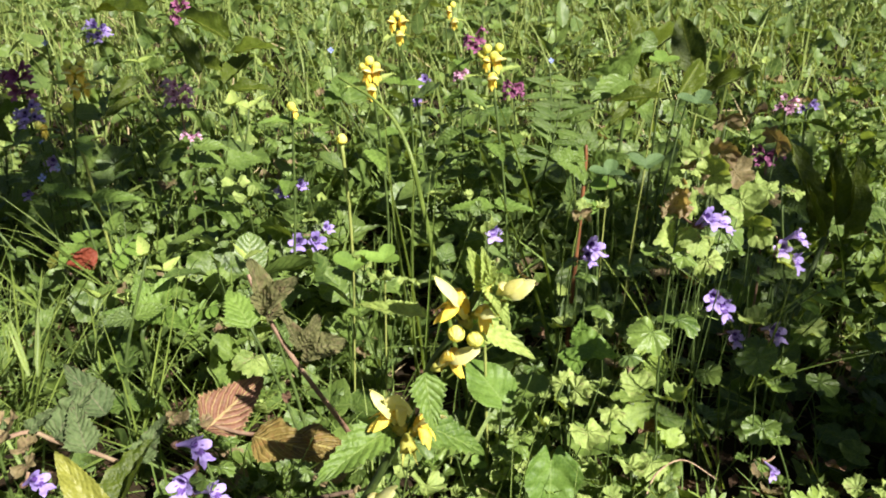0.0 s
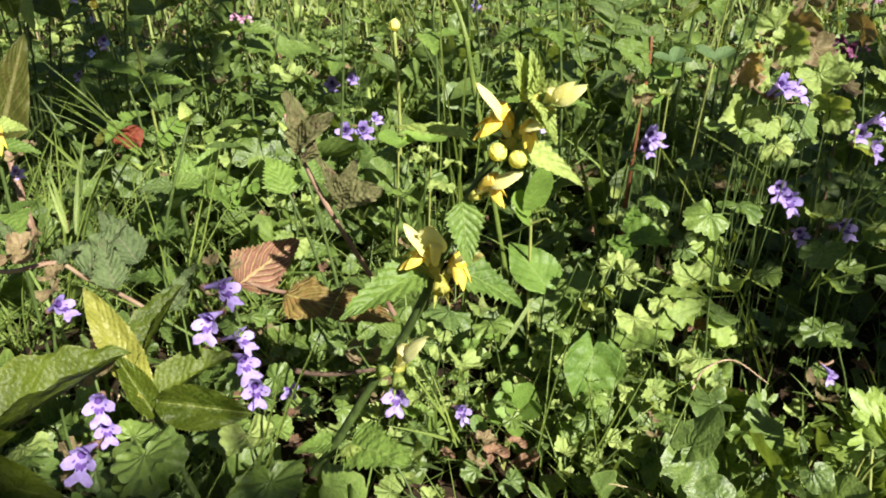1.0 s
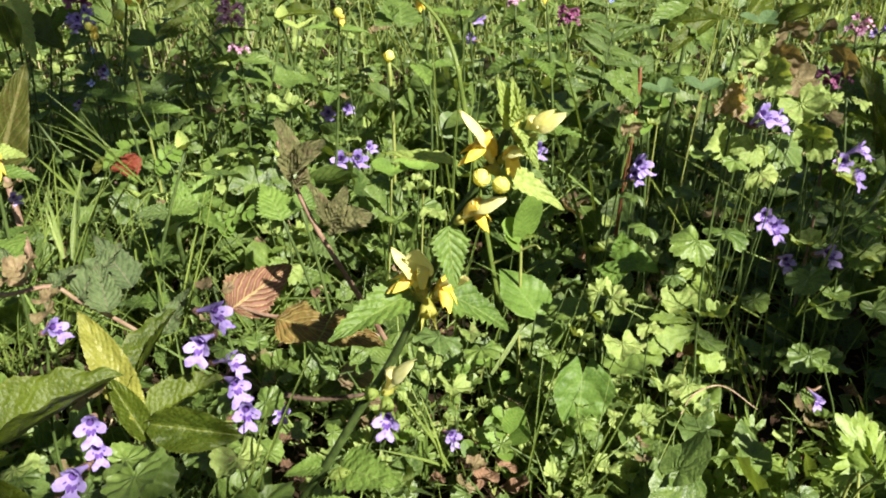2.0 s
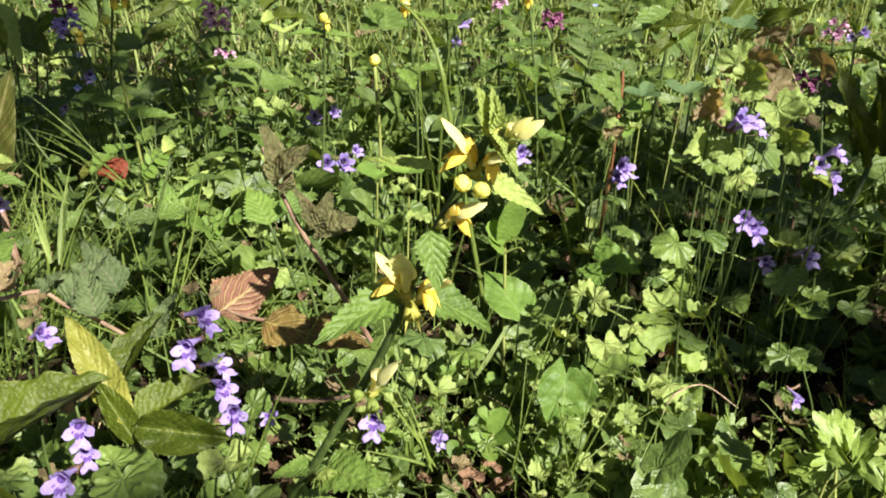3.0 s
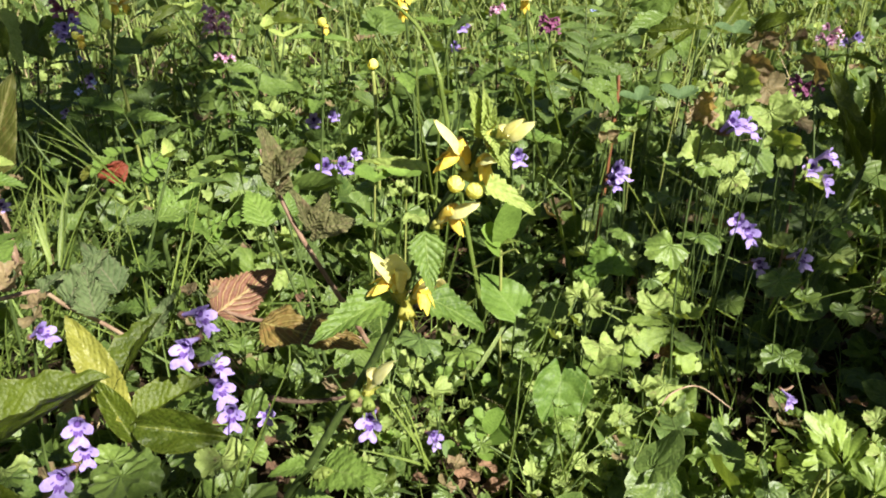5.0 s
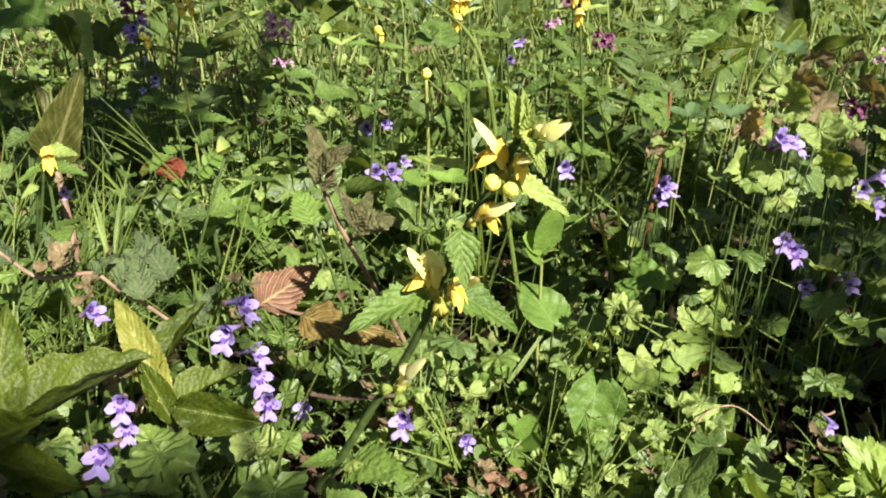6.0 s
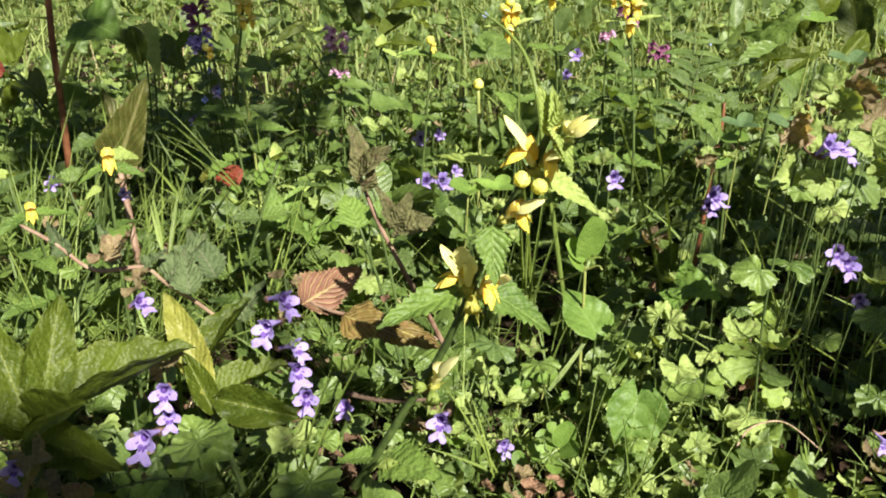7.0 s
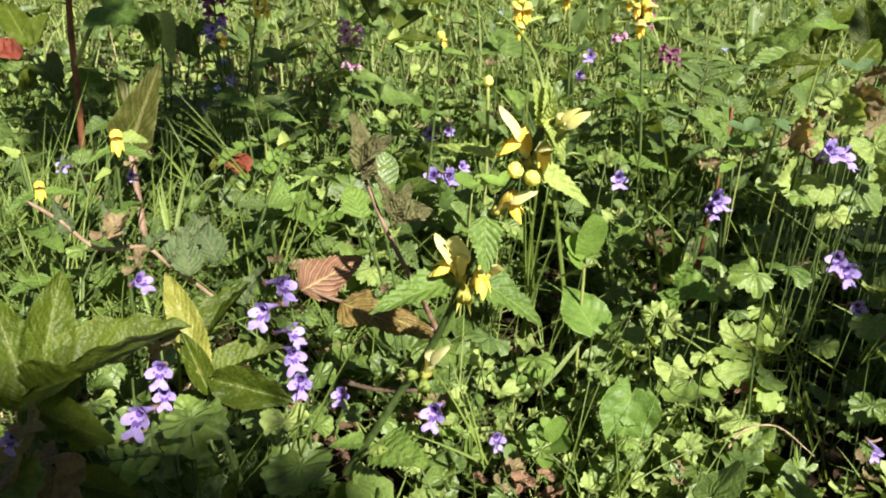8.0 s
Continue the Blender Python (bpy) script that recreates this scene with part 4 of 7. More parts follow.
flowering(soil(-0.255, 0.30), (-0.2103, 0.3600, 0.1058), (((-0.2077, 0.3500, 0.1003), (0.9, -0.6, 0.5), 0.65),), "ground ivy with a pale folded flower beside an archangel", nodes=3, leaf=0.012, top_kind="rust")
flowering(soil(-0.21, 0.25), (-0.1866, 0.2150, 0.0396), (((-0.1770, 0.2050, 0.0416), (0.2, -0.9, 0.1), 0.9),), "low ground ivy with a violet flower and rusty leaves", nodes=2, leaf=0.013, kinds=("rust",))

# single leaves of ground ivy, each on its own creeping shoot
def lone_ivy(at, size, tip, face, kind="green", label="scalloped green ground ivy leaf on a thin stalk"):
    at = Vector(at)
    face = Vector(face) + Vector((rng.gauss(0, 0.22), rng.gauss(0, 0.15), rng.gauss(0, 0.15)))
    foot = Vector(soil(at.x + rng.uniform(-0.025, 0.025), at.y + rng.uniform(0.008, 0.025)))
    plant = thing("ground_ivy", foot, label, "wildflower", "ground ivy shoots")
    ivy_leaf(plant, at, size, tip, face, kind, foot)
    return plant


for at, size, tip, face, kind in (((-0.1376, 0.1650, 0.0711), 0.020, (0.6, -0.5, 0.2), (0.2, -0.6, 0.7), "rust"), ((-0.1282, 0.1650, 0.0622), 0.018, (0.3, -0.5, -0.5), (0, -0.6, 0.8), "rust"), ((-0.1400, 0.1600, 0.0636), 0.017, (0.2, -0.5, -0.5), (0.3, -0.6, 0.7), "green"),
                                  ((-0.1483, 0.2150, 0.0562), 0.013, (0.3, -0.8, 0.0), (0.1, -0.6, 0.8), "pale"), ((-0.1602, 0.2100, 0.0549), 0.010, (-0.5, -0.6, 0.0), (-0.2, -0.6, 0.8), "green"), ((-0.0794, 0.2350, 0.0470), 0.013, (0.3, -0.8, -0.2), (0.1, -0.7, 0.7), "pale"), ((-0.0701, 0.2250, 0.0348), 0.020, (0.1, -0.9, -0.2), (0.1, -0.6, 0.8), "green"), ((-0.1087, 0.2150, 0.0549), 0.021, (0.2, -0.8, -0.3), (0.0, -0.6, 0.8), "green")):
    lone_ivy(at, size, tip, face, kind)


lone_ivy((0.1564, 0.3350, 0.0743), 0.01458, (-0.2, -0.7, -0.3), (-0.1, -0.5, 0.8))
lone_ivy((0.1662, 0.3380, 0.0315), 0.01354, (-0.4, -0.5, -0.5), (-0.2, -0.6, 0.7))
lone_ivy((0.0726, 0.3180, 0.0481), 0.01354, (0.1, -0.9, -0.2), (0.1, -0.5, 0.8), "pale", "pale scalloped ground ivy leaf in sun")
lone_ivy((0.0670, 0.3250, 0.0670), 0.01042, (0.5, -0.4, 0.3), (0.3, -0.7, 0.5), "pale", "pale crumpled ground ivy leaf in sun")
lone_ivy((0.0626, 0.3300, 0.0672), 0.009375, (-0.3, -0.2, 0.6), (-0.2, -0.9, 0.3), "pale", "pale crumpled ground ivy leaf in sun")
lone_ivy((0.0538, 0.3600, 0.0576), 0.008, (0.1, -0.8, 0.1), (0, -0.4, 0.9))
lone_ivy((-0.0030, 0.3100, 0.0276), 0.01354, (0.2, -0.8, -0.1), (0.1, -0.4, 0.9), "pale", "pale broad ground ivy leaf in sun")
lone_ivy((-0.0091, 0.3000, 0.0604), 0.01458, (-0.2, -0.8, 0.1), (0.1, -0.5, 0.85))
lone_ivy((0.0101, 0.3300, 0.0364), 0.01354, (0.3, -0.7, 0.1), (0.1, -0.5, 0.85))
lone_ivy((-0.0893, 0.2750, 0.0209), 0.011, (0.2, -0.9, -0.1), (0, -0.5, 0.85))
lone_ivy((-0.1031, 0.2050, 0.0631), 0.014, (0.2, -0.9, -0.1), (-0.1, -0.5, 0.85), "green", "broad dark scalloped ground ivy leaf")
lone_ivy((-0.1367, 0.2000, 0.0660), 0.008, (0.5, -0.6, 0.1), (0, -0.4, 0.9))
lone_ivy((-0.1452, 0.1980, 0.0593), 0.006, (-0.3, -0.8, 0.1), (0, -0.4, 0.9))
lone_ivy((-0.1555, 0.1850, 0.0474), 0.015, (0.3, -0.8, 0), (0, -0.5, 0.85), "rust", "dull rusty scalloped leaf in shade")
lone_ivy((-0.1299, 0.5700, 0.0893), 0.014, (0.2, -0.7, -0.4), (0.1, -0.7, 0.6), "pale", "pale ground ivy leaf among grass")
lone_ivy((0.1183, 0.3600, 0.1278), 0.01667, (-0.3, -0.5, -0.7), (-0.1, -0.9, 0.3), "pale", "pale hanging ground ivy leaf")
lone_ivy((0.1516, 0.3850, 0.1202), 0.022, (0.2, -0.7, -0.5), (0.1, -0.6, 0.7), "green", "large dark shaded ground ivy leaf")
lone_ivy((0.1360, 0.3600, 0.1147), 0.012, (0.2, -0.8, -0.1), (0.1, -0.4, 0.9), "pale", "pale round ground ivy leaf")
lone_ivy((0.1567, 0.3600, 0.1314), 0.01458, (0.5, -0.4, 0.5), (0.1, -0.8, 0.5), "pale", "pale crumpled ground ivy leaf")
lone_ivy((0.0946, 0.3900, 0.0742), 0.012, (-0.2, -0.8, 0.1), (0, -0.4, 0.9))
lone_ivy((0.1183, 0.4200, 0.0835), 0.013, (0.3, -0.8, -0.1), (0.1, -0.5, 0.85))
lone_ivy((0.1887, 0.3550, 0.0798), 0.01354, (0.4, -0.7, -0.3), (0, -0.6, 0.8))
lone_ivy((0.1926, 0.3400, 0.0556), 0.01354, (0.2, -0.8, -0.3), (0.1, -0.6, 0.8))
lone_ivy((0.1407, 0.3800, 0.1593), 0.016, (0.3, -0.8, 0.0), (0.2, -0.6, 0.8), "pale", "pale downy ground ivy leaf")
lone_ivy((0.1600, 0.3700, 0.1486), 0.01458, (0.3, -0.7, -0.3), (0, -0.8, 0.6), "pale", "pale downy ground ivy leaf")
lone_ivy((-0.0946, 0.2500, 0.0349), 0.013, (0.1, -0.9, 0.1), (0, -0.4, 0.9))

# leaves that brighten this part; the pale kind carries sunlight in its colour
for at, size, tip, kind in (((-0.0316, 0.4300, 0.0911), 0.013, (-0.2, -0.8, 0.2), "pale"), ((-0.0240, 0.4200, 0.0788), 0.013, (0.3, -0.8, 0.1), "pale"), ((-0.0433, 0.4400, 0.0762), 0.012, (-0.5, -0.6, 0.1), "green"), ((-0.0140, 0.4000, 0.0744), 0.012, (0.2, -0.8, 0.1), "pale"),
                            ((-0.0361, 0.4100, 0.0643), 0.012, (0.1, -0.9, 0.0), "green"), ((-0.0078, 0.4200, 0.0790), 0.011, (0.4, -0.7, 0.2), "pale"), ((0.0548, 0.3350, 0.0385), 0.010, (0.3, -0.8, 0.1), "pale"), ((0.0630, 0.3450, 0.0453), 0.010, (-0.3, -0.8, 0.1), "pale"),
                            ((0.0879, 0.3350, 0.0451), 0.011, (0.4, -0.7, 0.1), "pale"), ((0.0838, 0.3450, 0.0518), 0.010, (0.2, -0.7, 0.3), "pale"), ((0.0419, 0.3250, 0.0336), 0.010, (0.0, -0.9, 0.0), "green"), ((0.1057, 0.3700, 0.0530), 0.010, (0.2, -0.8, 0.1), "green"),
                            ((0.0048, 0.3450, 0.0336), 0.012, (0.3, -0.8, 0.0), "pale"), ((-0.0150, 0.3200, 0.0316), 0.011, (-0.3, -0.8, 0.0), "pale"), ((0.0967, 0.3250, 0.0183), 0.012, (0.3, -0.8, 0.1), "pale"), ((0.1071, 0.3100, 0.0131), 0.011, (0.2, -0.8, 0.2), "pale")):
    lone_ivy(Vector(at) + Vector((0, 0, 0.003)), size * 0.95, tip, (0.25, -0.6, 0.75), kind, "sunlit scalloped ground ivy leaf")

rusty = thing("withered_leaf", (0.1108, 0.3400, 0.1496), "orange-brown curled leaf on a ground ivy shoot", "leaf")
part("blade", RAGGED_MESH, rusty, between((0.1088, 0.3350, 0.1485), (0.1086, 0.3310, 0.1680), (-0.3, -0.9, 0.2), 0.9))
part("blade", IVY_PALE_MESHES[1], rusty, between((0.1137, 0.3360, 0.1495), (0.1147, 0.3340, 0.1597), (0.2, -0.9, 0.3), 0.8))

# ---- the creeping reddish runner with dull leaves ----
runner = thing("bramble_runner", (-0.1271, 0.2830, 0.0678), "pinkish-brown creeping bramble runner with dull downy leaves", "bramble")
stalk("stem", runner, ((-0.1285, 0.2900, 0.0625), (-0.1349, 0.2790, 0.0775), (-0.1431, 0.2680, 0.0918), (-0.1480, 0.2600, 0.1020), (-0.1624, 0.2500, 0.1036), (-0.1733, 0.2450, 0.1154), (-0.1908, 0.2500, 0.1199)), 0.0009, 0.0008, STEM_TAN, 7, "", 6)
for b, tip, f, w in (((-0.1365, 0.3000, 0.0810), (-0.1536, 0.3100, 0.1010), (0.5, -0.7, 0.4), 1.0), ((-0.1429, 0.2680, 0.0930), (-0.1284, 0.2750, 0.1133), (-0.4, -0.8, 0.4), 1.1),
                     ((-0.1287, 0.2600, 0.0919), (-0.1349, 0.2700, 0.1084), (0.3, -0.9, 0.3), 1.1), ((-0.1497, 0.2500, 0.1080), (-0.1591, 0.2500, 0.1233), (0.3, -0.9, 0.3), 0.8),
                     ((-0.1691, 0.2450, 0.1112), (-0.1768, 0.2450, 0.1242), (0.2, -0.9, 0.3), 0.9), ((-0.1480, 0.2600, 0.1020), (-0.1381, 0.2620, 0.1102), (0, -0.7, 0.7), 0.8),
                     ((-0.1182, 0.2800, 0.0713), (-0.1083, 0.2850, 0.0892), (-0.2, -0.9, 0.4), 0.9)):
    part("leaf", GREY_MESH, runner, between(b, tip, f, w), "dull purplish downy leaf")
for k, (p, o) in enumerate((((-0.1382, 0.2330, 0.1229), (0.6, -0.7, 0.2)), ((-0.1473, 0.2400, 0.1178), (-0.5, -0.7, 0.3)), ((-0.1511, 0.2400, 0.1151), (0.4, -0.8, -0.2)))):
    part("bract", IVY_RUST_MESHES[k % 2], runner, between(p, Vector(p) + Vector(o) * 0.0065, (0, -0.8, 0.6)), "reddish-brown crumpled bract")

# ---- dock ----
def dock_leaf(plant, base, tip, face, wide=1.0, k=0, mesh=None, label=""):
    return part("leaf", mesh or DOCK_MESHES[k], plant, between(base, tip, face, wide), label)


dock = thing("dock_plant", (-0.1557, 0.1900, 0.0684), "dock with long wavy green leaves and insect holes", "dock plant", "dock plants")
heart_of_dock = (-0.1594, 0.1950, 0.0654)
dock_leaf(dock, (-0.1556, 0.1930, 0.0689), (-0.1104, 0.2220, 0.0934), (-0.3, -0.22, 0.95), 0.95, 1)
dock_leaf(dock, (-0.1557, 0.1960, 0.0704), (-0.1562, 0.2200, 0.1081), (0.55, -0.75, 0.2), 0.95, 0)
dock_leaf(dock, (-0.1565, 0.1930, 0.0698), (-0.1708, 0.2000, 0.1048), (0.5, -0.7, 0.5), 1.1, 0)
dock_leaf(dock, (-0.1542, 0.1920, 0.0731), (-0.1265, 0.1800, 0.0922), (0.2, -0.7, 0.6), 1.1, 1)
dock_leaf(dock, (-0.1609, 0.1950, 0.0656), (-0.1696, 0.1800, 0.0886), (0.2, -0.5, 0.8), 1.0, 2)
dock_leaf(dock, (-0.1600, 0.1950, 0.0646), (-0.1214, 0.1800, 0.0709), (0.0, -0.6, 0.8), 0.9, 2)
stalk("crown", dock, (soil(-0.165, 0.205), heart_of_dock), 0.0022, 0.0018, STEM, 7)

dock_two = thing("dock_plant", (-0.1132, 0.2400, 0.0532), "smaller dock with yellowing and green leaves", "dock plant", "dock plants")
dock_leaf(dock_two, (-0.1160, 0.2430, 0.0575), (-0.1414, 0.2620, 0.0920), (0.5, -0.8, 0.2), 0.84, 0, DOCK_YELLOW_MESH, "yellowing leaf")
dock_leaf(dock_two, (-0.1214, 0.2500, 0.0645), (-0.1115, 0.2770, 0.0853), (-0.55, -0.7, 0.35), 1.05, 1)
dock_leaf(dock_two, (-0.1145, 0.2430, 0.0552), (-0.0889, 0.2580, 0.0672), (-0.2, -0.25, 0.95), 1.2, 1)
dock_leaf(dock_two, (-0.1112, 0.2400, 0.0574), (-0.0776, 0.2380, 0.0546), (0.0, -0.8, 0.55), 1.15, 1)
dock_leaf(dock_two, (-0.1133, 0.2400, 0.0506), (-0.1261, 0.2450, 0.0741), (0.6, -0.7, 0.2), 0.9, 1)
stalk("crown", dock_two, (soil(-0.105, 0.26), (-0.1149, 0.2430, 0.0485)), 0.0016, 0.0013, STEM, 6)

dock_low = thing("dock_plant", soil(-0.14, 0.205), "low green dock leaves at the near edge", "dock plant", "dock plants")
dock_leaf(dock_low, (-0.1365, 0.1850, 0.0439), (-0.1106, 0.1800, 0.0478), (0, -0.5, 0.85), 1.1, 1)
dock_leaf(dock_low, (-0.0858, 0.2000, 0.0299), (-0.0857, 0.2050, 0.0454), (-0.3, -0.9, 0.2), 1.1, 1)
dock_leaf(dock_low, (-0.1326, 0.1900, 0.0552), (-0.1349, 0.1850, 0.0710), (0.3, -0.7, 0.6), 1.3, 2)

dock_tall = thing("dock_plant", soil(-0.275, 0.465), "upright olive-brown dock leaf with strong pale ribs", "dock plant", "dock plants")
dock_leaf(dock_tall, (-0.2713, 0.4500, 0.0808), (-0.2501, 0.4600, 0.1380), (0.25, -0.9, 0.05), 0.78, 0, DOCK_DARK_MESH)
dock_leaf(dock_tall, (-0.2700, 0.4550, 0.0823), (-0.2859, 0.4700, 0.1284), (0.9, -0.4, 0.2), 0.7, 0, DOCK_DARK_MESH)
stalk("crown", dock_tall, (soil(-0.272, 0.465), (-0.2699, 0.4500, 0.0824)), 0.003, 0.002, STEM_RED, 6)

dock_right = thing("dock_plant", soil(0.215, 0.44), "clump of pointed upright bright green dock leaves", "dock plant", "dock plants")
for b, tip, f, w in (((0.2178, 0.4200, 0.1056), (0.2063, 0.4300, 0.1549), (0.35, -0.8, 0.4), 0.9), ((0.2315, 0.4200, 0.1057), (0.2263, 0.4300, 0.1492), (0.2, -0.85, 0.4), 0.85),
                     ((0.2207, 0.4150, 0.1025), (0.2064, 0.4100, 0.1375), (0.5, -0.75, 0.35), 1.0), ((0.2379, 0.4200, 0.0978), (0.2410, 0.4200, 0.1471), (0.25, -0.8, 0.4), 1.0),
                     ((0.2245, 0.4300, 0.1210), (0.2314, 0.4300, 0.1496), (0.3, -0.8, 0.4), 1.1)):
    dock_leaf(dock_right, b, tip, f, w * 0.8, rng.randrange(2))
stalk("crown", dock_right, (soil(0.215, 0.44), (0.2276, 0.4200, 0.1025)), 0.002, 0.0015, STEM, 7)

dock_far = thing("dock_plant", soil(0.15, 0.66), "broad dark green leaves rising in tall grass", "dock plant", "dock plants")
for b, tip, f, w, k in (((0.1554, 0.6200, 0.1457), (0.2199, 0.6600, 0.1848), (-0.3, -0.7, 0.6), 0.5, 1), ((0.2114, 0.6200, 0.1423), (0.2133, 0.6400, 0.1833), (0.6, -0.7, 0.3), 1.1, 1), ((0.1786, 0.6600, 0.1530), (0.1758, 0.6800, 0.1942), (0.5, -0.8, 0.3), 1.0, 1),
                        ((0.1253, 0.5200, 0.1553), (0.1555, 0.5000, 0.1676), (0, -0.5, 0.9), 0.7, 2), ((0.2098, 0.6000, 0.1339), (0.2687, 0.6200, 0.1601), (0, -0.6, 0.8), 0.35, 0), ((0.1713, 0.6000, 0.1431), (0.1599, 0.6000, 0.1758), (-0.3, -0.9, 0.3), 0.9, 2)):
    dock_leaf(dock_far, b, tip, f, w, k)
dock_far_left = thing("dock_plant", soil(-0.19, 0.72), "dark glossy leaves spreading in the grass", "dock plant", "dock plants")
for b, tip, f, w, k in (((-0.1773, 0.7000, 0.1441), (-0.2005, 0.7200, 0.1859), (0.6, -0.7, 0.3), 0.8, 0), ((-0.1559, 0.7200, 0.1568), (-0.1154, 0.7000, 0.1731), (-0.1, -0.3, 0.95), 1.1, 2), ((-0.1586, 0.7400, 0.1658), (-0.2096, 0.7800, 0.1912), (0, -0.4, 0.9), 0.8, 0),
                        ((-0.2742, 0.5000, 0.1384), (-0.2906, 0.5200, 0.1625), (0.4, -0.8, 0.4), 1.0, 1), ((-0.2711, 0.9000, 0.1709), (-0.3467, 0.9500, 0.1757), (0, -0.4, 0.9), 0.9, 0)):
    dock_leaf(dock_far_left, b, tip, f, w, k)

redstalk = thing("dock_plant", soil(-0.40, 0.62), "upright rust-red stalk with a pale side stalk and broad leaf", "dock plant", "dock plants")
stalk("stem", redstalk, ((-0.4123, 0.6000, -0.0065), (-0.4100, 0.6000, 0.0425), (-0.4084, 0.6000, 0.0914), (-0.4081, 0.6000, 0.1263), (-0.4059, 0.6000, 0.1622), (-0.4037, 0.6000, 0.2008)), 0.0030, 0.0026, STEM_RUST, 8, "rust-red stalk", 5)
stalk("side_stalk", redstalk, ((-0.4066, 0.6000, 0.1042), (-0.3894, 0.5950, 0.1304), (-0.3708, 0.5900, 0.1519)), 0.0022, 0.0016, STEM_PALE, 7, "pale green side stalk", 5)
part("leaf", VIOLET_MESHES[0], redstalk, between((-0.3690, 0.5900, 0.1542), (-0.3374, 0.5750, 0.1511), (0, -0.7, 0.7), 1.5), "broad bright green leaf")
part("leaf", DRY_RED_MESH, redstalk, between((-0.4860, 0.6000, 0.1071), (-0.4596, 0.6000, 0.1159), (0, -0.6, 0.8), 1.0), "orange-red withered leaf")

# unseen dock below the view, added to shade the near left corner
dock_near = thing("dock_plant", soil(-0.10, 0.085), "dock with broad upright green leaves out of view, added to cast shade", "dock plant", "dock plants")
for x, y, tx, ty, tz in ((-0.085, 0.09, -0.08, 0.122, 0.082), (-0.08, 0.085, -0.065, 0.108, 0.095), (-0.09, 0.09, -0.10, 0.118, 0.085), (-0.075, 0.075, -0.048, 0.092, 0.104), (-0.07, 0.07, -0.033, 0.078, 0.112), (-0.085, 0.085, -0.09, 0.098, 0.10), (-0.095, 0.085, -0.125, 0.108, 0.092), (-0.09, 0.075, -0.115, 0.082, 0.11)):
    dock_leaf(dock_near, (x, y, GROUND), (tx, ty, tz), (0.55, -0.6, 0.5), 1.5, rng.randrange(3))

# ---- bramble ----
bramble = thing("bramble", soil(-0.05, 0.31), "young bramble shoot with reddish-brown ribbed leaflets", "bramble")
stalk("stem", bramble, ((-0.0321, 0.3000, 0.0588), (-0.0383, 0.2920, 0.0778), (-0.0468, 0.2850, 0.0993), (-0.0549, 0.2820, 0.1174), (-0.0611, 0.2830, 0.1312), (-0.0664, 0.2860, 0.1434), (-0.0684, 0.2880, 0.1488)), 0.0012, 0.0007, STEM_RED, 8, "brown bristly stem", 6)
part("leaflet", BRAMBLE_MESH, bramble, between((-0.0967, 0.3000, 0.0712), (-0.0747, 0.3250, 0.0815), (0.25, -0.55, 0.75), 1.08), "reddish-brown ribbed leaflet")
part("leaflet", BRAMBLE_GREEN_MESH, bramble, between((-0.0757, 0.2950, 0.0704), (-0.0467, 0.2830, 0.0703), (0.1, -0.6, 0.75), 1.1), "brown and olive leaflet")
part("leaflet", BRAMBLE_GREEN_MESH, bramble, between((-0.0592, 0.2920, 0.0702), (-0.0304, 0.2880, 0.0642), (0, -0.5, 0.85), 1.0), "dull brown leaflet with a rusty tip")
stalk("leaf_stalk", bramble, ((-0.0343, 0.2980, 0.0614), (-0.0575, 0.2960, 0.0700), (-0.0778, 0.2970, 0.0703), (-0.0938, 0.3020, 0.0717)), 0.001, 0.0008, STEM_RED, 5)
for b, tip, f, w in (((-0.0624, 0.2780, 0.1403), (-0.0607, 0.2680, 0.1607), (0.5, -0.8, 0.35), 0.8), ((-0.0628, 0.2760, 0.1401), (-0.0510, 0.2660, 0.1562), (-0.6, -0.8, 0.2), 0.75), ((-0.0603, 0.2760, 0.1352), (-0.0549, 0.2700, 0.1470), (0.7, -0.7, 0.2), 0.8),
                     ((-0.0515, 0.2820, 0.1204), (-0.0536, 0.2760, 0.1368), (0.6, -0.7, 0.3), 0.6), ((-0.0503, 0.2840, 0.1168), (-0.0353, 0.2740, 0.1274), (-0.1, -0.75, 0.6), 1.0), ((-0.0509, 0.2840, 0.1177), (-0.0434, 0.2780, 0.1330), (0.2, -0.9, 0.3), 0.8)):
    part("leaflet", SHRIVEL_MESH, bramble, between(b, tip, Vector(f) + Vector((0.2, -0.2, 0.35)), w * 0.62), "grey-green downy young leaflet")

# ---- violets and other broad low leaves ----
def violet(label, *leaves):
    x, y = leaves[0][0][0], leaves[0][0][1] + 0.012
    plant = thing("violet_plant", soil(x, y), label, "violet plant", "violet plants")
    for at, tip, face, wide, k in leaves:
        part("leaf", VIOLET_MESHES[k], plant, between(at, tip, face, wide))
        foot = Vector(soil(x, y)).lerp(Vector(at), 0.0 if len(leaves) == 1 else 0.75)
        if len(leaves) > 1:
            foot = Vector((x, y, leaves[0][0][2] - 0.02))
        stalk("leaf_stalk", plant, (foot, foot.lerp(Vector(at), 0.6) + Vector((0, 0.002, 0.002)), at), 0.0006, 0.0005, STEM, 5, "", 4)
    if len(leaves) > 1:
        stalk("stem", plant, (soil(x, y), (x, y, leaves[0][0][2] - 0.02)), 0.0009, 0.0007, STEM, 5)


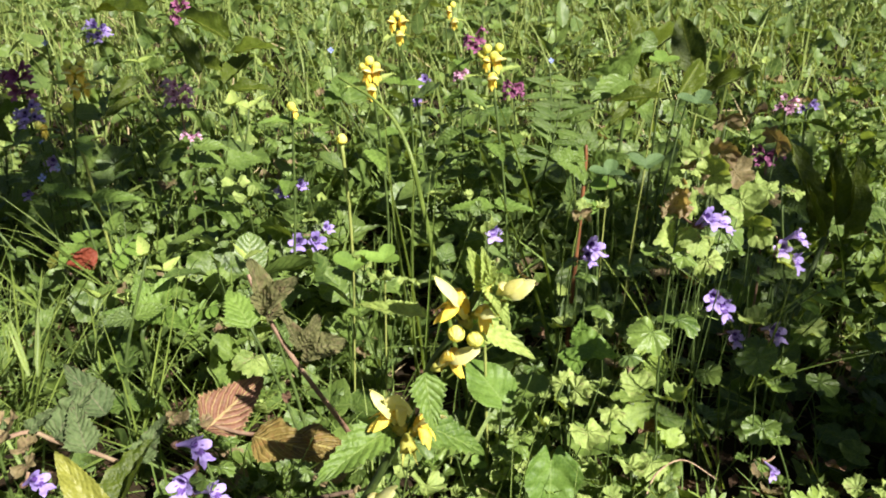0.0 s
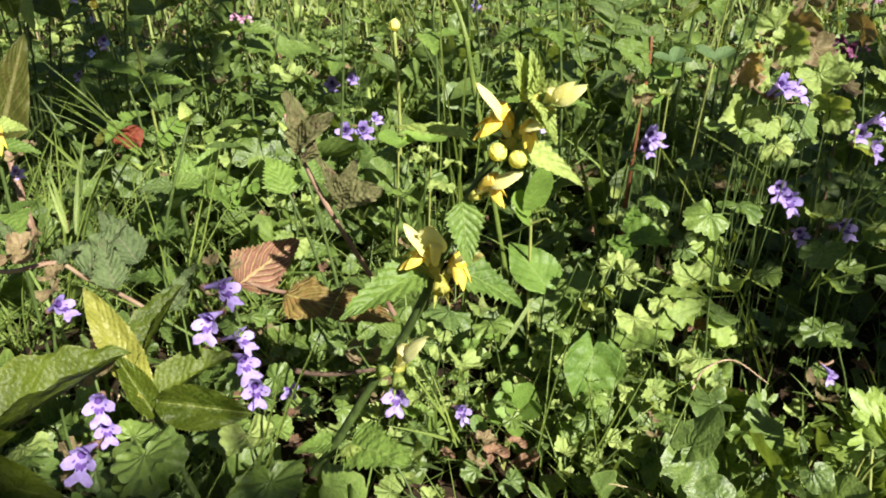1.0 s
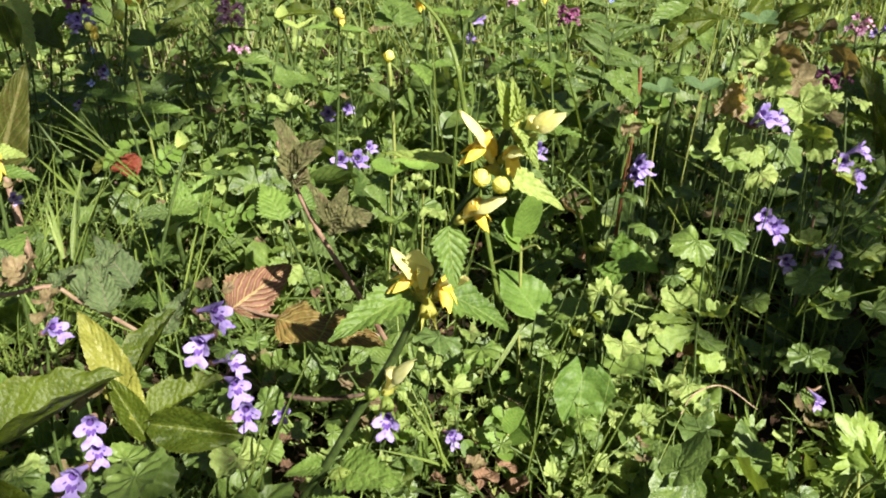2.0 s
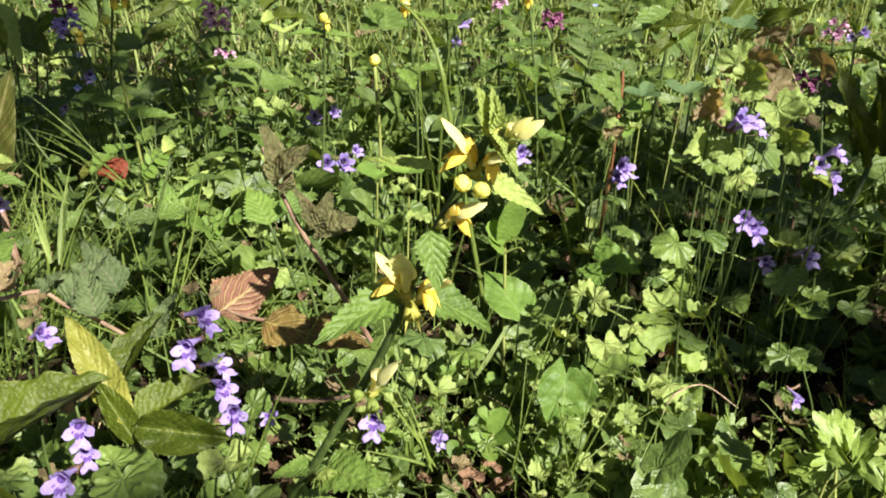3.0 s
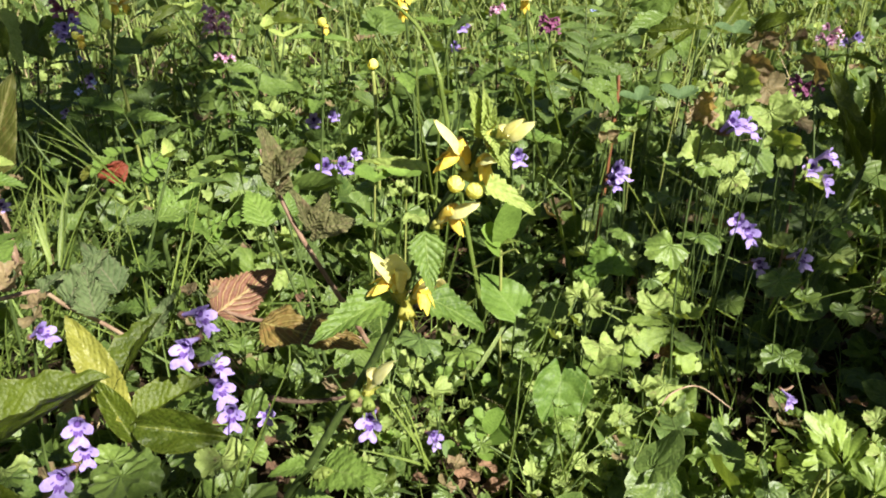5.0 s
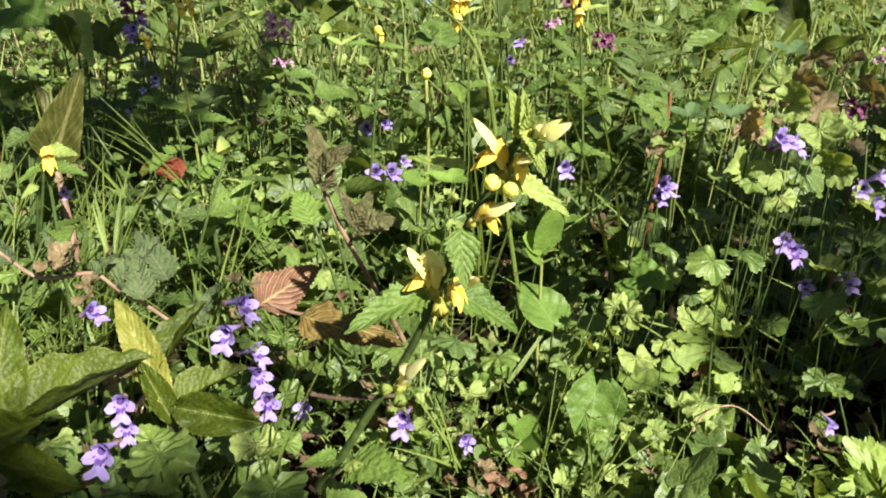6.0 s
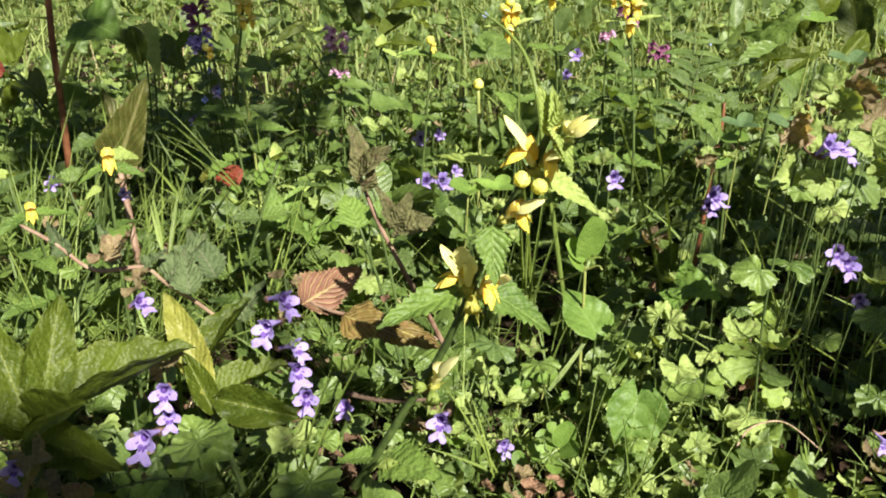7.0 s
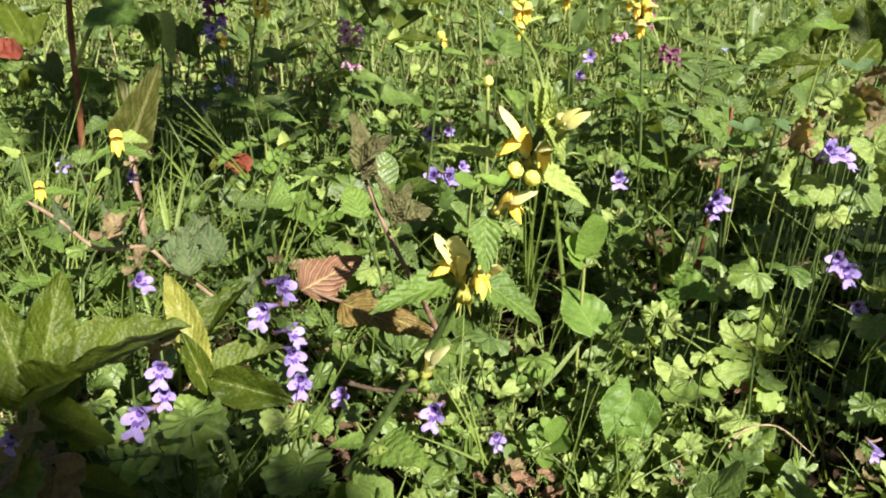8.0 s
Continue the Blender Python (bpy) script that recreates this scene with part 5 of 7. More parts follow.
violet("violet with a large heart-shaped green leaf", ((0.0567, 0.3220, 0.0287), (0.0543, 0.3040, 0.0007), (0.12, -0.8, 0.55), 0.9, 0))
violet("violet with a ribbed heart-shaped leaf behind the archangel", ((0.0364, 0.3520, 0.0444), (0.0204, 0.3720, 0.0607), (0.42, -0.72, 0.55), 0.95, 1))
pale_weed = thing("leafy_weed", soil(0.032, 0.372), "light green weed with smooth folded leaves behind the archangel", "weed", "leafy weeds")
stalk("stem", pale_weed, (soil(0.032, 0.372), (0.0288, 0.3620, 0.0662), (0.0274, 0.3600, 0.0869)), 0.0009, 0.0007, STEM_PALE, 5)
for b, tip, f, w in (((0.0277, 0.3600, 0.0788), (0.0303, 0.3500, 0.1051), (0.5, -0.75, 0.4), 1.2), ((0.0281, 0.3600, 0.0812), (0.0187, 0.3500, 0.0913), (0, -0.7, 0.7), 1.3), ((0.0278, 0.3600, 0.0764), (0.0204, 0.3480, 0.0859), (0.2, -0.7, 0.7), 1.3), ((0.0288, 0.3600, 0.0794), (0.0350, 0.3520, 0.0860), (0.3, -0.6, 0.7), 1.0)):
    part("leaf", ARCH_PALE_MESHES[0] if w < 1.1 else ROUND_MESH, pale_weed, between(b, tip, f, w * 0.75))
violet("violet leaves standing in shade", ((0.0748, 0.3600, 0.0691), (0.0893, 0.3450, 0.0754), (0.0, -0.5, 0.85), 1.0, 0), ((0.0750, 0.3600, 0.0677), (0.0708, 0.3400, 0.0688), (-0.3, -0.8, 0.5), 1.0, 1), ((0.0764, 0.3650, 0.0732), (0.0772, 0.3600, 0.0829), (0.2, -0.9, 0.3), 1.0, 0))


def round_leaflets(label, *leaves):
    at0 = leaves[0][0]
    plant = thing("clover_plant", soil(at0[0], at0[1] + 0.01), label, "clover", "clovers")
    for base, tip, face in leaves:
        part("leaflet", ROUND_MESH, plant, between(base, tip, face))
        foot = Vector(soil(at0[0], at0[1] + 0.01))
        stalk("leaf_stalk", plant, (foot, foot.lerp(Vector(base), 0.5) + Vector((0, 0.003, 0)), base), 0.0006, 0.0005, STEM_PALE, 4, "", 3)


round_leaflets("clover with smooth oval leaflets on bare ground", ((0.0178, 0.3000, 0.0054), (0.0138, 0.3050, 0.0164), (0, -0.8, 0.5)), ((0.0223, 0.3000, 0.0108), (0.0261, 0.3000, 0.0251), (0.2, -0.8, 0.5)), ((0.0076, 0.3000, -0.0044), (0.0024, 0.3050, 0.0029), (0, -0.7, 0.6)), ((0.0228, 0.3000, 0.0102), (0.0308, 0.2900, 0.0164), (0, -0.6, 0.8)), ((0.0192, 0.3000, 0.0038), (0.0225, 0.2900, 0.0039), (0, -0.6, 0.8)))


def trefoil(at, tilt, size, label, mesh=None):
    at = Vector(at)
    foot = Vector(soil(at.x + rng.uniform(-0.01, 0.01), at.y + 0.012))
    plant = thing("clover_plant", foot, label, "clover", "clovers")
    stalk("leaf_stalk", plant, (foot, foot.lerp(at, 0.6) + Vector((0, 0.004, 0.003)), at), 0.0007, 0.0005, STEM_PALE, 4, "", 4)
    for k in range(3):
        a = tilt + k * 2.09
        tip = at + Vector((math.cos(a), math.sin(a) * 0.8, 0.35 + 0.2 * math.sin(a))) * size
        part("leaflet", mesh or ROUND_MESH, plant, between(at, tip, (-math.cos(a) * 0.4, -0.3 - math.sin(a) * 0.4, 0.8), 1.15))


trefoil((0.1681, 0.4800, 0.1621), 0.9, 0.013, "bluish-green clover leaf catching the light", BLUE_MESH)
trefoil((0.1395, 0.4800, 0.1241), 0.4, 0.013, "bluish-green clover leaf in shade", BLUE_MESH)
trefoil((0.1570, 0.5200, 0.1800), 1.6, 0.011, "green clover leaf above the grass")
trefoil((0.1089, 0.4500, 0.1296), 1.2, 0.012, "bluish clover leaf half in shade", BLUE_MESH)
trefoil((-0.0385, 0.4200, 0.0911), 0.6, 0.012, "round pale green clover leaf")
trefoil((-0.0212, 0.4200, 0.0940), 1.3, 0.011, "round bright green clover leaf")


def vetch(points, pairs, size, label, mesh=None):
    """A feathery leaf: a thin rib with pairs of small oval leaflets."""
    line = smooth_line(points, 8)
    plant = thing("vetch_plant", points[0], label, "vetch", "vetches")
    stalk("rib", plant, points, 0.0006, 0.0004, STEM, 4, "", 8)
    for k in range(pairs):
        i = int((0.25 + 0.72 * k / pairs) * (len(line) - 1))
        d = (line[min(i + 1, len(line) - 1)] - line[i - 1]).normalized()
        side = d.cross(Vector((0, -0.5, 0.85))).normalized()
        for s in (1, -1):
            part("leaflet", mesh or VETCH_MESH, plant, between(line[i], line[i] + (side * s * rng.uniform(0.6, 1.1) + d * rng.uniform(0.2, 0.6) + Vector((0, -0.2, rng.uniform(-0.5, 0.2)))) * size, (rng.uniform(-0.4, 0.4), -0.5, 0.8)))
    return plant


vetch(((-0.1488, 0.4400, 0.0449), (-0.1361, 0.4400, 0.0541), (-0.1111, 0.4300, 0.0673)), 7, 0.009, "vetch leaf with paired oval leaflets")
vetch(((-0.1059, 0.2000, 0.0506), (-0.1191, 0.2000, 0.0482), (-0.1340, 0.1950, 0.0453)), 7, 0.007, "dark vetch leaf with narrow paired leaflets")
vetch(((0.0793, 0.5000, 0.1097), (0.0858, 0.5000, 0.1379), (0.0919, 0.5100, 0.1667)), 6, 0.020, "upright vetch leaf with long paired leaflets", VETCH_LONG)
vetch(((0.0887, 0.5300, 0.1210), (0.0888, 0.5300, 0.1536), (0.0885, 0.5400, 0.1769)), 6, 0.019, "upright dark vetch leaf in the grass", VETCH_LONG)
vetch(((-0.2055, 0.5000, 0.0543), (-0.1921, 0.5000, 0.0699), (-0.1827, 0.5100, 0.0821)), 6, 0.010, "vetch leaf low in the grass")
vetch(((0.1792, 0.3600, 0.0834), (0.1934, 0.3600, 0.0939), (0.2079, 0.3600, 0.1013)), 6, 0.009, "vetch leaf in half shade")


def buttercup(label, *leaves, fingers=()):
    at0 = Vector((leaves or fingers)[0][0])
    foot = Vector(soil(at0.x, at0.y + 0.012))
    plant = thing("buttercup_plant", foot, label, "buttercup", "buttercups")
    for at, tip, face, wide, k in leaves:
        part("leaf", BUTTER_MESHES[k], plant, between(at, tip, face, wide))
        stalk("leaf_stalk", plant, (foot, foot.lerp(Vector(at), 0.6) + Vector((0, 0.004, 0.003)), at), 0.0008, 0.0006, STEM_PALE, 5, "", 4)
    for at, tip, face, wide in fingers:
        part("leaflet", FINGER_MESH, plant, between(at, tip, face, wide))
    if fingers:
        stalk("leaf_stalk", plant, (foot, foot.lerp(at0, 0.6) + Vector((0, 0.004, 0.003)), at0), 0.0008, 0.0006, STEM_PALE, 5, "", 4)


hub = (0.1193, 0.3620, 0.0336)
buttercup("five-fingered light green leaf spread over shaded ground", fingers=(
    (hub, (0.1269, 0.3440, 0.0178), (0.3, -0.75, 0.6), 0.95), (hub, (0.0940, 0.3480, 0.0268), (0.15, -0.6, 0.8), 0.85), (hub, (0.0958, 0.3650, 0.0366), (0.1, -0.45, 0.9), 0.55), (hub, (0.1042, 0.3780, 0.0390), (0.1, -0.45, 0.9), 0.6), (hub, (0.1253, 0.3880, 0.0476), (0.1, -0.7, 0.6), 0.8)))
hub = (0.1270, 0.4000, 0.0484)
buttercup("shaded lobed leaf with an angular outline", (hub, (0.1304, 0.3850, 0.0389), (0.1, -0.8, 0.6), 1.0, 0), ((0.1231, 0.4000, 0.0551), (0.1161, 0.4000, 0.0618), (0, -0.7, 0.7), 1.1, 1))
buttercup("deeply lobed light green leaf in sun", ((0.1603, 0.2620, 0.0326), (0.1478, 0.2700, 0.0464), (0.1, -0.6, 0.75), 1.0, 0), ((0.1611, 0.2550, 0.0299), (0.1645, 0.2580, 0.0507), (-0.1, -0.8, 0.55), 0.8, 1), ((0.1553, 0.2620, 0.0240), (0.1443, 0.2700, 0.0260), (0.1, -0.6, 0.75), 0.9, 2))
buttercup("lobed green leaf at the near edge", ((0.1656, 0.2400, 0.0318), (0.1725, 0.2450, 0.0489), (-0.2, -0.7, 0.7), 1.0, 2), ((0.1665, 0.2800, 0.0301), (0.1544, 0.2850, 0.0350), (0, -0.4, 0.9), 0.9, 1))
for k, (p, r) in enumerate((((0.0930, 0.3120, 0.0017), 0.0), ((0.1039, 0.3000, -0.0024), 0.6), ((0.1222, 0.3150, -0.0003), 1.2), ((0.1366, 0.3250, -0.0044), -0.6), ((0.0925, 0.2850, -0.0006), 0.2),
                           ((0.1375, 0.3050, -0.0071), 0.9), ((0.1126, 0.2880, -0.0045), -0.4), ((0.1545, 0.3050, 0.0013), 0.3), ((0.1531, 0.2850, 0.0032), 1.0), ((0.1382, 0.2850, -0.0048), -0.2))):
    tip = Vector(p) + Vector((0.012 * math.sin(r * 2), -0.010, 0.006 * math.cos(r)))
    buttercup("bright lobed leaf of low undergrowth in sun", (p, tip, (0.3 * math.sin(r), -0.5, 0.8), 1.0, k % 3))


def buttercup_bud(foot, head, label):
    plant = thing("buttercup_plant", foot, label, "buttercup", "buttercups")
    foot, head = Vector(foot), Vector(head)
    stalk("stem", plant, (foot, foot.lerp(head, 0.6) + Vector((0.002, 0, 0)), head), 0.0010, 0.0013, STEM_PALE, 6)
    b = part("bud", BUTTER_BUD, plant, flower_pose(head - Vector((0, 0, 0.002)), (0.1, -0.2, 1), (0, -1, 0), 1.3), "closed yellow bud")
    return b


buttercup_bud(soil(-0.05, 0.56), (-0.0505, 0.546, 0.126), "closed yellow flower bud on a thick pale stem")
buttercup_bud(soil(-0.235, 0.60), (-0.2410, 0.5800, 0.1448), "closed yellow bud on a thin stem")


# ---- dead-nettles ----
def dead_nettle(foot, head, label, mesh, whorls=3, size=0.8, leaves=True):
    foot, head = Vector(foot), Vector(head)
    plant = thing("dead_nettle", foot, label, "wildflower", "dead-nettles")
    stalk("stem", plant, (foot, foot.lerp(head, 0.5) + Vector((0.004, 0, 0)), head), 0.0009, 0.0008, STEM if rng.random() < 0.9 else STEM_RED, 5)
    for n in range(whorls):
        c = head + Vector((0, 0, -0.0046 * n * size / 0.8))
        for k in range(3):
            a = -1.57 + (k - 1) * 1.1 + rng.uniform(-0.3, 0.3)
            c2 = c + Vector((0, 0, rng.uniform(-0.002, 0.002)))
            part("flower", mesh, plant, flower_pose(c2, (math.cos(a), math.sin(a), rng.uniform(0.0, 0.9)), (0, 0, 1), size * rng.uniform(0.7, 0.95)))
    if leaves:
        for k in range(10):
            a = k * 3.14 + 1.57 * (k // 2) + rng.uniform(-0.3, 0.3)
            p = head + Vector((0, 0, -0.0058 * whorls - 0.002 - 0.016 * (k // 2)))
            if p.z < foot.z + 0.01:
                break
            n = rng.uniform(0.017, 0.026)
            arch_leaf(plant, p, p + Vector((math.cos(a) * n, math.sin(a) * n, rng.uniform(-0.5, 0.3) * n)), (rng.gauss(0, 0.4), -0.15 + rng.gauss(0, 0.4), 1), 1.1, k % 3, False, NETTLE_MESHES)
    return plant


dead_nettle(soil(-0.19, 0.66), (-0.1841, 0.6530, 0.1433), "pink dead-nettle spike in the grass", PINK_FLOWER, 3, 1.0)
dead_nettle(soil(0.075, 0.60), (0.0724, 0.5920, 0.1509), "dark purple dead-nettle head", PLUM_FLOWER, 3, 0.62)
dead_nettle(soil(0.03, 0.63), (0.0367, 0.6200, 0.1554), "pink and purple dead-nettle head", PINK_FLOWER, 2, 0.55)
dead_nettle(soil(0.06, 0.74), (0.0565, 0.7200, 0.1667), "small purple dead-nettle head", PLUM_FLOWER, 3, 0.85)
dead_nettle(soil(-0.29, 0.62), (-0.2841, 0.6100, 0.1640), "purple dead-nettle head among dark leaves", PLUM_FLOWER, 3, 1.0)
dead_nettle(soil(-0.25, 0.57), (-0.2647, 0.5700, 0.1449), "lilac dead-nettle beside an archangel", IVY_FLOWERS[0], 2, 0.9)
dead_nettle(soil(-0.27, 0.83), (-0.2964, 0.8200, 0.1650), "violet dead-nettle far back in the grass", IVY_FLOWERS[1], 2, 1.1)
dead_nettle(soil(-0.20, 0.95), (-0.2453, 0.9300, 0.1728), "distant purple dead-nettle spike", PLUM_FLOWER, 3, 1.0)
dead_nettle(soil(0.225, 0.47), (0.2123, 0.4600, 0.1665), "dull pink and violet dead-nettle on a brown stem", PINK_FLOWER, 2, 0.55)
dead_nettle(soil(0.205, 0.45), (0.1980, 0.4450, 0.1415), "faded brownish dead-nettle head", PLUM_FLOWER, 2, 0.7)
dead_nettle(soil(0.24, 0.48), (0.2298, 0.4700, 0.1596), "faded small violet dead-nettle", IVY_FLOWERS[2], 1, 0.6)
dead_nettle(soil(-0.165, 0.58), (-0.1562, 0.5700, 0.1272), "faded pale dead-nettle head", PINK_FLOWER, 1, 0.6)


def speedwell(at, label="small blue speedwell flower on a thin stem"):
    at = Vector(at)
    plant = thing("speedwell", soil(at.x, at.y + 0.005), label, "wildflower", "speedwells")
    stalk("stem", plant, (soil(at.x, at.y + 0.005), Vector(at) + Vector((0, 0.002, -0.004)), at), 0.0006, 0.0005, STEM, 4)
    part("flower", BLUE_FLOWER, plant, flower_pose(at, (0.1, -0.8, 0.5), (0, 0, 1), 0.85))


for p in ((-0.3394, 0.8000, 0.1566), (-0.0708, 0.7500, 0.1526), (-0.2424, 0.5500, 0.1124), (-0.2549, 0.5500, 0.1053), (-0.2736, 0.6000, 0.1174), (0.1373, 0.8000, 0.1296)):
    speedwell(p)


# ---- dead leaves, twigs and straw on the soil ----
def dead_leaf(base, tip, face, label="curled brown dead leaf on the soil", mesh=None, wide=1.0):
    ob = new("dead_leaf", mesh or DRY_MESHES[rng.randrange(2)])
    ob.matrix_basis = between(base, tip, face, wide)
    return tagged(ob, label, "dead leaf", "dead leaves")


dead_leaf((-0.2291, 0.5150, 0.0534), (-0.2190, 0.5110, 0.0668), (0.35, -0.8, 0.25), "curled red-brown dead leaf lying in the grass", DRY_RED_MESH, 1.1)
dead_leaf((-0.2502, 0.5200, 0.0520), (-0.2333, 0.5200, 0.0658), (0.1, -0.6, 0.8), "yellowish dead leaf lying in the grass", DOCK_YELLOW_MESH, 1.3)
for b, tip in (((0.0060, 0.2920, -0.0032), (0.0191, 0.2860, -0.0043)), ((0.0235, 0.2880, -0.0111), (0.0330, 0.2840, -0.0005)), ((0.0169, 0.2980, -0.0015), (0.0265, 0.2920, -0.0048)), ((-0.0123, 0.3000, -0.0134), (-0.0048, 0.2950, -0.0137)), ((0.0064, 0.2980, -0.0116), (0.0158, 0.2900, -0.0089)), ((0.0193, 0.2920, -0.0129), (0.0291, 0.2870, -0.0072)), ((0.0276, 0.3000, -0.0141), (0.0306, 0.2880, -0.0126)), ((-0.0126, 0.2950, -0.0119), (-0.0072, 0.2870, -0.0076)), ((0.0146, 0.3050, -0.0154), (0.0089, 0.2920, -0.0117)), ((0.0718, 0.4300, 0.0340), (0.0713, 0.4250, 0.0447)), ((0.1092, 0.3550, 0.0179), (0.1248, 0.3600, 0.0238)), ((0.1906, 0.3500, 0.0056), (0.1970, 0.3400, 0.0091)), ((-0.0711, 0.3500, 0.0553), (-0.0668, 0.3400, 0.0546)), ((0.2034, 0.3400, 0.0058), (0.2099, 0.3300, 0.0062))):
    dead_leaf(b, tip, (rng.uniform(-0.4, 0.4), -0.4, 0.9), wide=0.7)


def twig(points, radius, label, mat=None):
    ob = new("twig", mesh_of("twig", tube(smooth_line(points, 6), [radius * (1 - 0.4 * i / (6 * (len(points) - 1))) for i in range(6 * (len(points) - 1) + 1)], 6), mat or BARK))
    return tagged(ob, label, "twig", "twigs")


twig(((-0.0861, 0.3300, 0.0080), (-0.0665, 0.3280, 0.0073), (-0.0391, 0.3300, 0.0102)), 0.0016, "dark twig lying in shade on the soil")
twig(((0.1020, 0.3150, 0.0110), (0.1104, 0.3250, 0.0169), (0.1289, 0.3400, 0.0117), (0.1479, 0.3400, -0.0017)), 0.0005, "curved pale dry stalk", STEM_TAN)
twig(((-0.2526, 0.5500, 0.0354), (-0.2099, 0.5000, 0.0375)), 0.0012, "straight reddish dry stalk in the grass", STEM_RED)
twig(((0.0156, 0.3600, 0.0666), (0.0324, 0.3500, 0.0805), (0.0360, 0.3450, 0.0814)), 0.0007, "thin pale dry stalk", STEM_PALE)


# ---- grass that can be told apart ----
def tuft(foot, tips, label="tuft of narrow green grass blades", wide=1.0):
    foot = Vector(foot)
    plant = thing("grass_tuft", foot, label, "grass", "grass tufts")
    for tip in tips:
        tip = Vector(tip)
        b = foot + Vector((rng.uniform(-0.003, 0.003), rng.uniform(-0.003, 0.003), 0))
        part("blade", rng.choice(GRASS_MESHES), plant, between(b, tip, (rng.uniform(-0.6, 0.6), -0.5, 0.8), wide * min(1.3, 0.034 / (tip - b).length)))
    return plant


tuft(soil(0.032, 0.288), ((0.0267, 0.2700, 0.0788), (0.0305, 0.2850, 0.0535)), "long upright grass blade among violets", 1.0)
tuft(soil(-0.088, 0.23), ((-0.0740, 0.2350, 0.1075), (-0.0727, 0.2250, 0.0830)), "thin upright grass stalk beside lilac flowers", 0.8)
tuft(soil(-0.12, 0.19), ((-0.0933, 0.1900, 0.0789), (-0.0915, 0.1900, 0.0627)), "pale grass blades at the near edge", 1.2)
tuft((-0.0050, 0.2800, 0.0072), ((-0.0259, 0.2750, 0.0563), (-0.0213, 0.2800, 0.0549), (-0.0133, 0.2800, 0.0453), (-0.0328, 0.2700, 0.0269)), "long bent grass blades across the archangel's foot", 0.8)
tuft((0.0532, 0.2750, 0.0059), ((0.0752, 0.2800, 0.0490), (0.0982, 0.3000, 0.0444), (0.0636, 0.2700, 0.0421), (0.0475, 0.2800, 0.0459), (0.0632, 0.3000, 0.0498)), "fan of slim bright grass blades", 0.6)
tuft((0.0840, 0.2800, -0.0011), ((0.1017, 0.3000, 0.0356), (0.0871, 0.3000, 0.0324), (0.1210, 0.3100, 0.0258)), "slim bright grass blades by lobed leaves", 0.55)
tuft((0.0758, 0.3900, 0.0322), ((0.1365, 0.3600, 0.0192), (0.0997, 0.4000, 0.0583), (0.1260, 0.3800, 0.0278)), "thin grass blades lying over shaded ground", 1.0)
tuft((0.1605, 0.3450, 0.0487), ((0.1967, 0.3300, 0.1248), (0.2014, 0.3200, 0.0928), (0.1816, 0.3500, 0.1086), (0.1627, 0.3300, 0.0973)), "long thin grass blades crossing the ground ivy", 0.7)
tuft((0.0162, 0.3400, 0.0172), ((0.0139, 0.3300, 0.0548), (0.0416, 0.3600, 0.0480)), "short flat grass blades in sun", 1.4)
tuft(soil(-0.24, 0.42), ((-0.2124, 0.4000, 0.1005), (-0.2076, 0.4200, 0.0968), (-0.2153, 0.3900, 0.0948), (-0.1973, 0.4300, 0.0902)), "upright grass tuft beside the dead leaf", 1.3)
tuft(soil(-0.20, 0.44), ((-0.1815, 0.4200, 0.0774), (-0.2023, 0.4300, 0.0801), (-0.1830, 0.4600, 0.0871)), "upright grass blades in the meadow", 1.2)
tuft(soil(-0.17, 0.40), ((-0.1485, 0.4000, 0.0885), (-0.1415, 0.4200, 0.0844), (-0.1184, 0.3800, 0.0842), (-0.1472, 0.3700, 0.0758)), "spreading green grass blades in the meadow", 1.2)
tuft(soil(-0.29, 0.42), ((-0.2567, 0.5000, 0.1141), (-0.1938, 0.4400, 0.0841), (-0.2056, 0.4500, 0.0914)), "long arching grass blades over the dead leaf", 1.0)
tuft(soil(0.0, 0.47), ((-0.0344, 0.5000, 0.1800), (-0.0052, 0.4500, 0.1317), (-0.0152, 0.4700, 0.1592)), "long arching grass blade behind the archangel", 0.9)
tuft(soil(-0.005, 0.40), ((0.0082, 0.4200, 0.1509), (-0.0045, 0.4000, 0.1221)), "thick pale green stalks behind the archangel", 1.0)
tuft(soil(0.09, 0.47), ((0.0746, 0.4700, 0.1600), (0.0731, 0.4600, 0.1267), (0.0876, 0.4800, 0.1773), (0.0553, 0.4600, 0.1427)), "tall slim upright grass blades", 0.6)
tuft(soil(0.165, 0.37), ((0.1112, 0.3800, 0.1319), (0.1022, 0.3700, 0.1080), (0.1347, 0.3600, 0.1063)), "thin grass blades in half shade", 1.0)
tuft(soil(-0.33, 0.40), ((-0.2931, 0.4500, 0.1723), (-0.3075, 0.4200, 0.1415), (-0.2507, 0.4100, 0.1176), (-0.3167, 0.4000, 0.1108)), "long grass blades beside the red stalk", 1.1)

